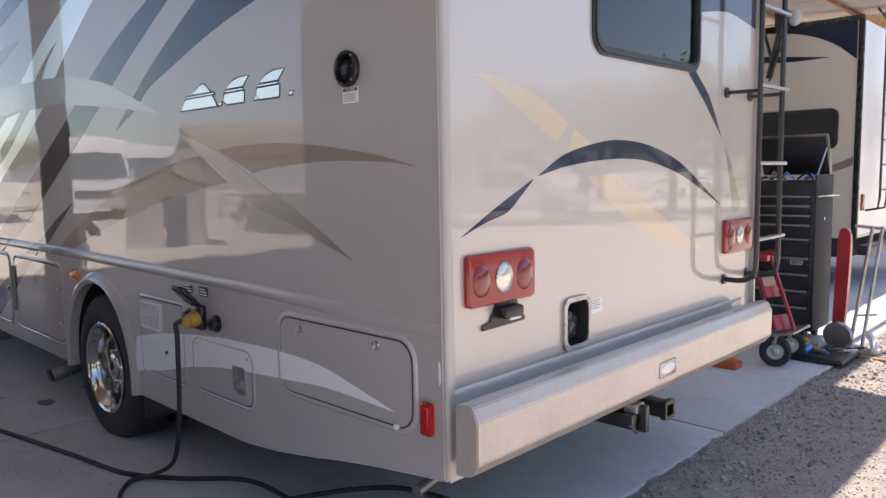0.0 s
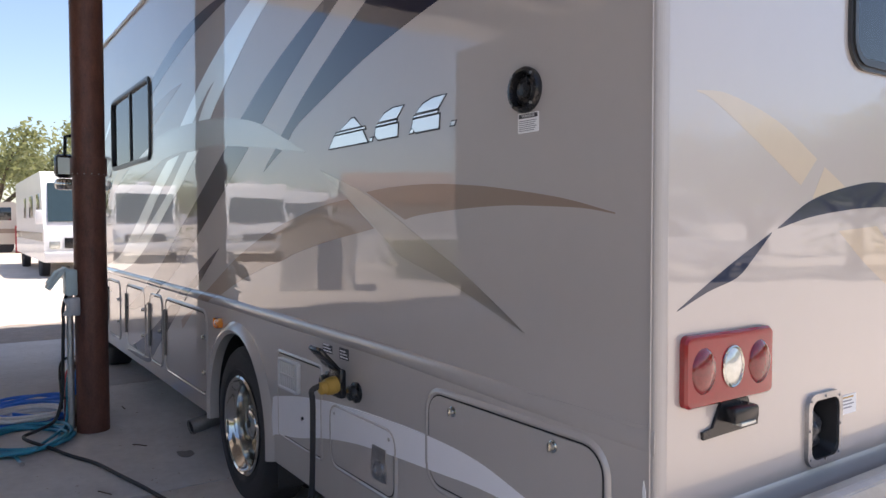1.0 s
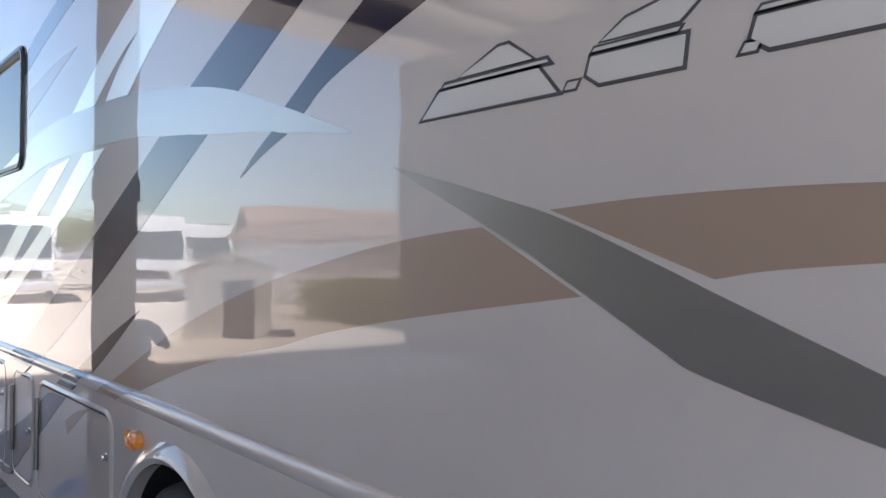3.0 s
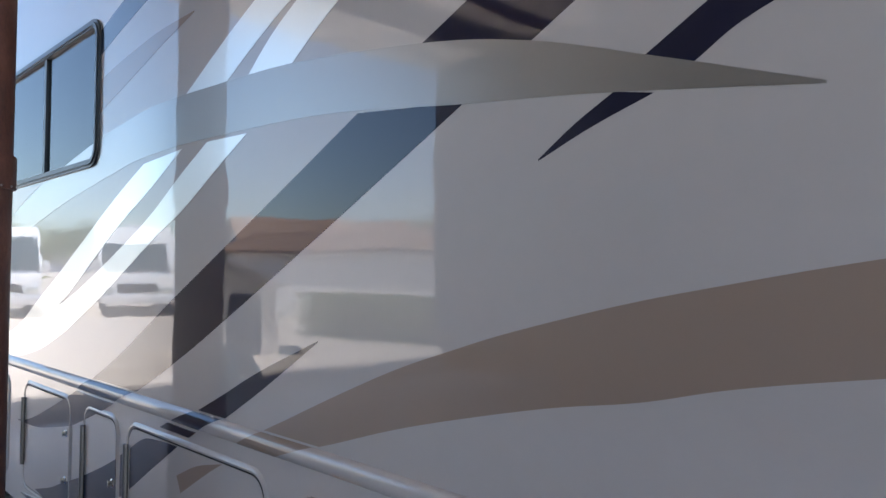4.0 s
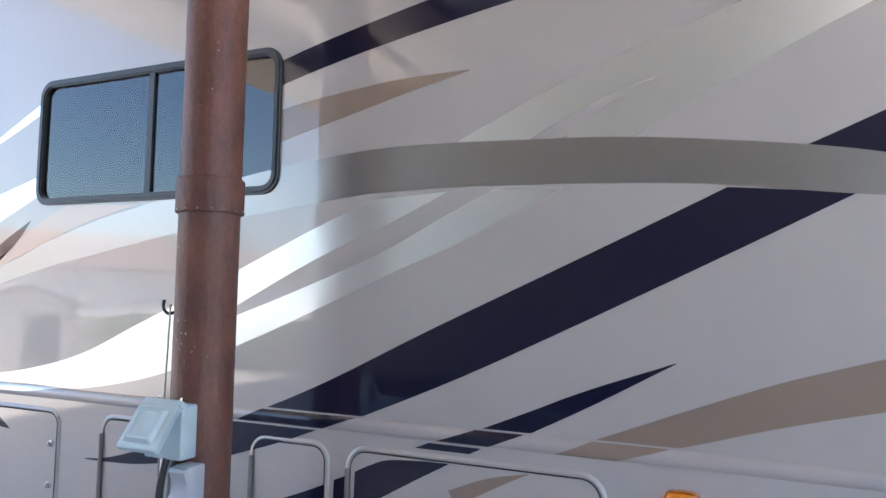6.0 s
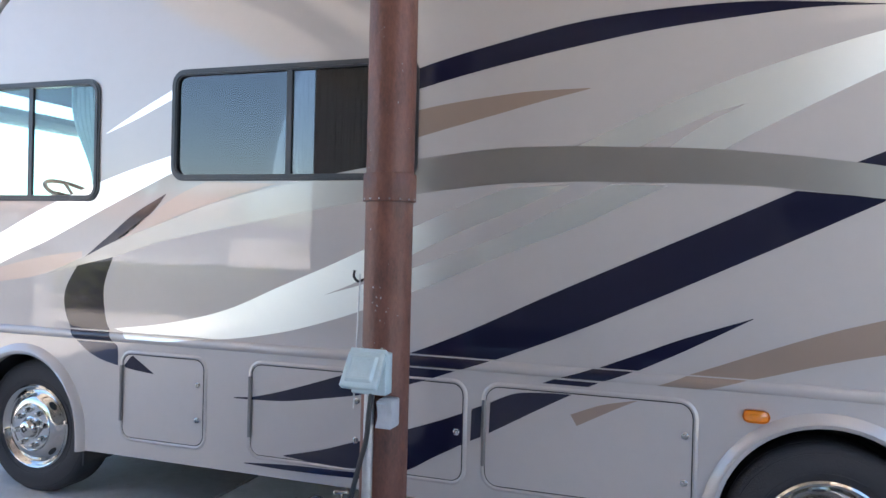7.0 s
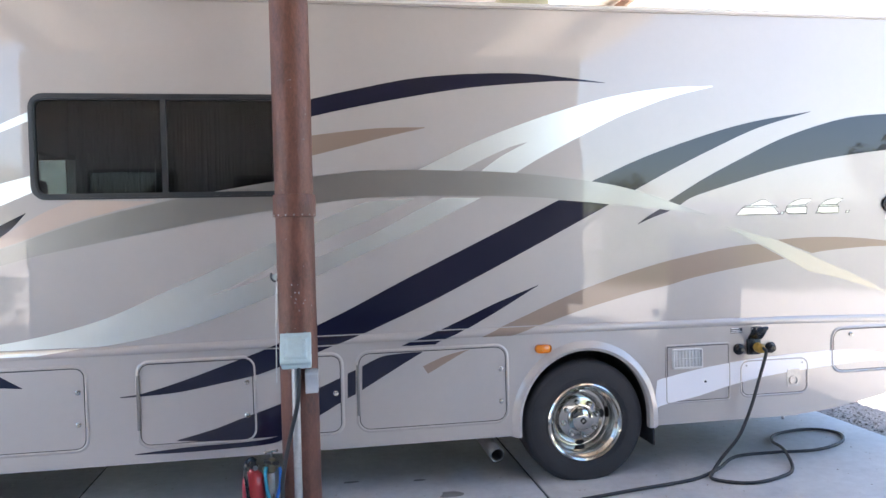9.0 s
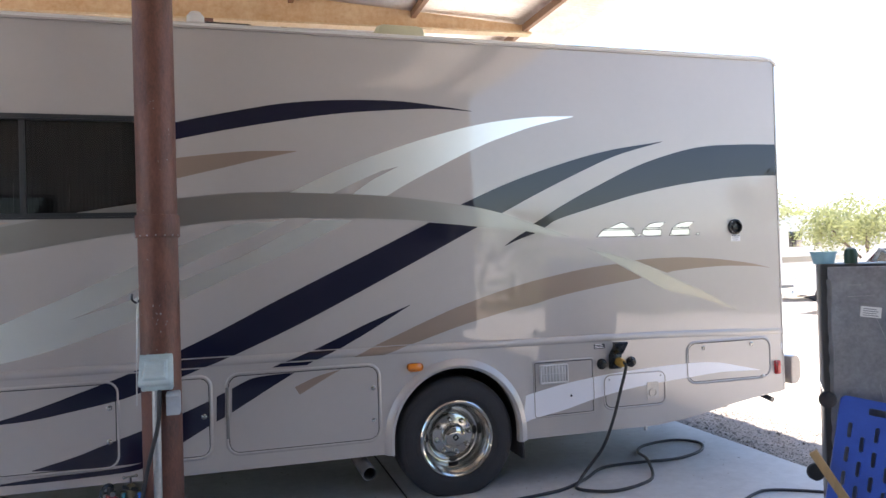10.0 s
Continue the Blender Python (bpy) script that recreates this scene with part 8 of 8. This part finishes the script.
tagged(new("scrub", me), "low green desert scrub round the yard, with added nearer clumps", "shrubs", kind="stuff")

# distant hills behind the yard
bm = B()
HILL = mat("hazy_hills", (0.22, 0.21, 0.22), 0.95, var=0.25, scale=0.01)
n = 160
prev = None
for k in range(n + 1):
    a = 2 * math.pi * k / n
    d = 900
    hh = 14 + 26 * abs(noise.noise(Vector((3 * math.cos(a), 3 * math.sin(a), 0.3)))) + 8 * abs(noise.noise(Vector((11 * math.cos(a), 11 * math.sin(a), 4))))
    cur = (bm.verts.new((d * math.cos(a), d * math.sin(a), -1)), bm.verts.new((1.15 * d * math.cos(a), 1.15 * d * math.sin(a), hh)))
    if prev:
        bm.faces.new((prev[0], cur[0], cur[1], prev[1]))
    prev = cur
tagged(part("backdrop_hills", bm, HILL), "low hazy hills on the horizon", "hills", kind="structure")


# ---------------------------------------------------------------- gravel and slab
def stone_mesh(seed, r):
    rng = random.Random(seed)
    bm = B()
    bmesh.ops.create_icosphere(bm, subdivisions=1, radius=r)
    for v in bm.verts:
        v.co *= rng.uniform(0.7, 1.15)
        v.co.z *= 0.6
    me = bpy.data.meshes.new("stone")
    bm.to_mesh(me)
    bm.free()
    return me


def bank_z(x, y):
    f = min(1.0, max(0.0, (x + 0.14) / 1.14))
    rough = 0.014 * noise.noise(Vector((x * 6, y * 6, 1))) + 0.014 * noise.noise(Vector((x * 24, y * 24, 7)))
    return -0.012 - 0.052 * f + rough * (1 - f ** 4)


gravel = thing("gravel_strip", (0.3, 2.0, -0.07), "loose grey gravel and dirt along the slab edge", "gravel", kind="structure")
rng = random.Random(9)
shapes = [stone_mesh(k, 1.0) for k in range(6)]
for k, me in enumerate(shapes):
    me.materials.append(STONE if k % 3 else STONE_PALE)
for k in range(290):
    y = rng.uniform(0.2, 5.2)
    x = -0.09 + 0.12 * rng.random() + abs(rng.gauss(0, 0.26))
    s = rng.uniform(0.008, 0.019)
    ob = new("stone", shapes[k % 6])
    ob.parent = gravel
    ob.matrix_parent_inverse = gravel.matrix_world.inverted()
    ob.matrix_basis = Matrix.LocRotScale((x, y, bank_z(x, y) + 0.3 * s), Euler((rng.random(), rng.random(), 6 * rng.random())), (s * 1.3, s, s))
verts, faces = [], []
base_v = [v.co.copy() for v in shapes[0].vertices]
base_f = [tuple(p.vertices) for p in shapes[0].polygons]
for _ in range(14000):
    y = rng.uniform(-1.5, 6.5)
    x = -0.09 + 1.10 * rng.random() ** 1.5
    s = rng.choice((rng.uniform(0.002, 0.004), rng.uniform(0.003, 0.006), rng.uniform(0.004, 0.009)))
    rot = Euler((rng.random(), rng.random(), 6 * rng.random())).to_matrix()
    q = len(verts)
    verts += [tuple(rot @ (v * s) + Vector((x, y, bank_z(x, y) + 0.25 * s))) for v in base_v]
    faces += [tuple(q + i for i in f) for f in base_f]
me = bpy.data.meshes.new("small_gravel")
me.from_pydata(verts, [], faces)
me.materials.append(STONE)
tagged(new("small_gravel", me), "fine grey gravel spilling from the slab edge", "gravel", kind="stuff")
# dry leaf flakes and chips lying on the dirt
verts, faces = [], []
for _ in range(1500):
    y, x = rng.uniform(-1.0, 6.0), -0.05 + 0.95 * rng.random() ** 1.4
    a, l, w = rng.uniform(0, 6.3), rng.uniform(0.006, 0.020), rng.uniform(0.003, 0.007)
    u, v = Vector((l * math.cos(a), l * math.sin(a), rng.uniform(-.004, .004))), Vector((-w * math.sin(a), w * math.cos(a), rng.uniform(-.003, .003)))
    c = Vector((x, y, bank_z(x, y) + 0.005))
    q = len(verts)
    verts += [tuple(p) for p in (c - u, c + v, c + u, c - v, c - u - Vector((0, 0, 0.002)), c + v - Vector((0, 0, 0.002)), c + u - Vector((0, 0, 0.002)), c - v - Vector((0, 0, 0.002)))]
    faces += [(q, q + 1, q + 2, q + 3)] + [(q + i, q + 4 + i, q + 4 + (i + 1) % 4, q + (i + 1) % 4) for i in range(4)]
me = bpy.data.meshes.new("dry_litter")
me.from_pydata(verts, [], faces)
me.materials.append(mat("dry_leaf_flakes", (0.50, 0.46, 0.40), 0.9, var=0.5, scale=30, col2=(0.26, 0.23, 0.19)))
tagged(new("dry_litter", me), "dry leaf flakes and chips on the dirt beside the slab", "litter", kind="stuff")
# dirt banked against the slab edge
bm = B()
BANK = mat("grey_packed_dirt", (0.32, 0.282, 0.252), 0.95, var=0.3, scale=7, bump=1.0, bscale=55, col2=(0.225, 0.197, 0.174))
cols = 38
rws = []
for i in range(360):
    y = -3.0 + i * 0.03 if i else -9.0
    rws.append([bm.verts.new((x, y, bank_z(x, y))) for x in (-0.14 + 0.03 * j for j in range(cols + 1))])
for a, b in zip(rws, rws[1:]):
    for j in range(cols):
        bm.faces.new((a[j], a[j + 1], b[j + 1], b[j]))
tagged(part("dirt_bank", bm, BANK), "grey packed dirt sloping from the slab edge", "dirt", kind="structure")

# rough dirt between the slab front and the open yard, coloured darker to deepen the canopy's shade
bm = B()
rws = []
for i in range(150):
    y = -9.5 + i * 0.15
    rws.append([bm.verts.new((x, y, -0.055 + 0.02 * noise.noise(Vector((x * 5, y * 5, 3))) + (0.035 if j == 0 else 0.0))) for j, x in enumerate([-9.42 - 0.10 * j for j in range(24)])])
for a, b in zip(rws, rws[1:]):
    for j in range(23):
        bm.faces.new((a[j], b[j], b[j + 1], a[j + 1]))
tagged(part("dirt_bank", bm, BANK), "rough grey dirt in front of the slab, darkened to deepen the canopy shade", "dirt", kind="structure")

pavement = thing("pavement", (-4.7, 0, 0), "worn grey concrete slabs under the canopy", "pavement", kind="structure")
xs = [-9.45, -6.15, -3.11, -0.10]
ys = [-9.8, -3.70, 2.39, 8.48, 13.0]
for x0, x1 in zip(xs, xs[1:]):
    for y0, y1 in zip(ys, ys[1:]):
        g = 0.009
        bm = box(B(), x0 + g, x1 - g, y0 + g, y1 - g, -0.14, 0.0, 0.006)
        part("slab", bm, CONCRETE, pavement)
part("joint_fill", box(B(), -9.44, -0.115, -9.79, 12.99, -0.14, -0.012), GAP, pavement, smooth=False)
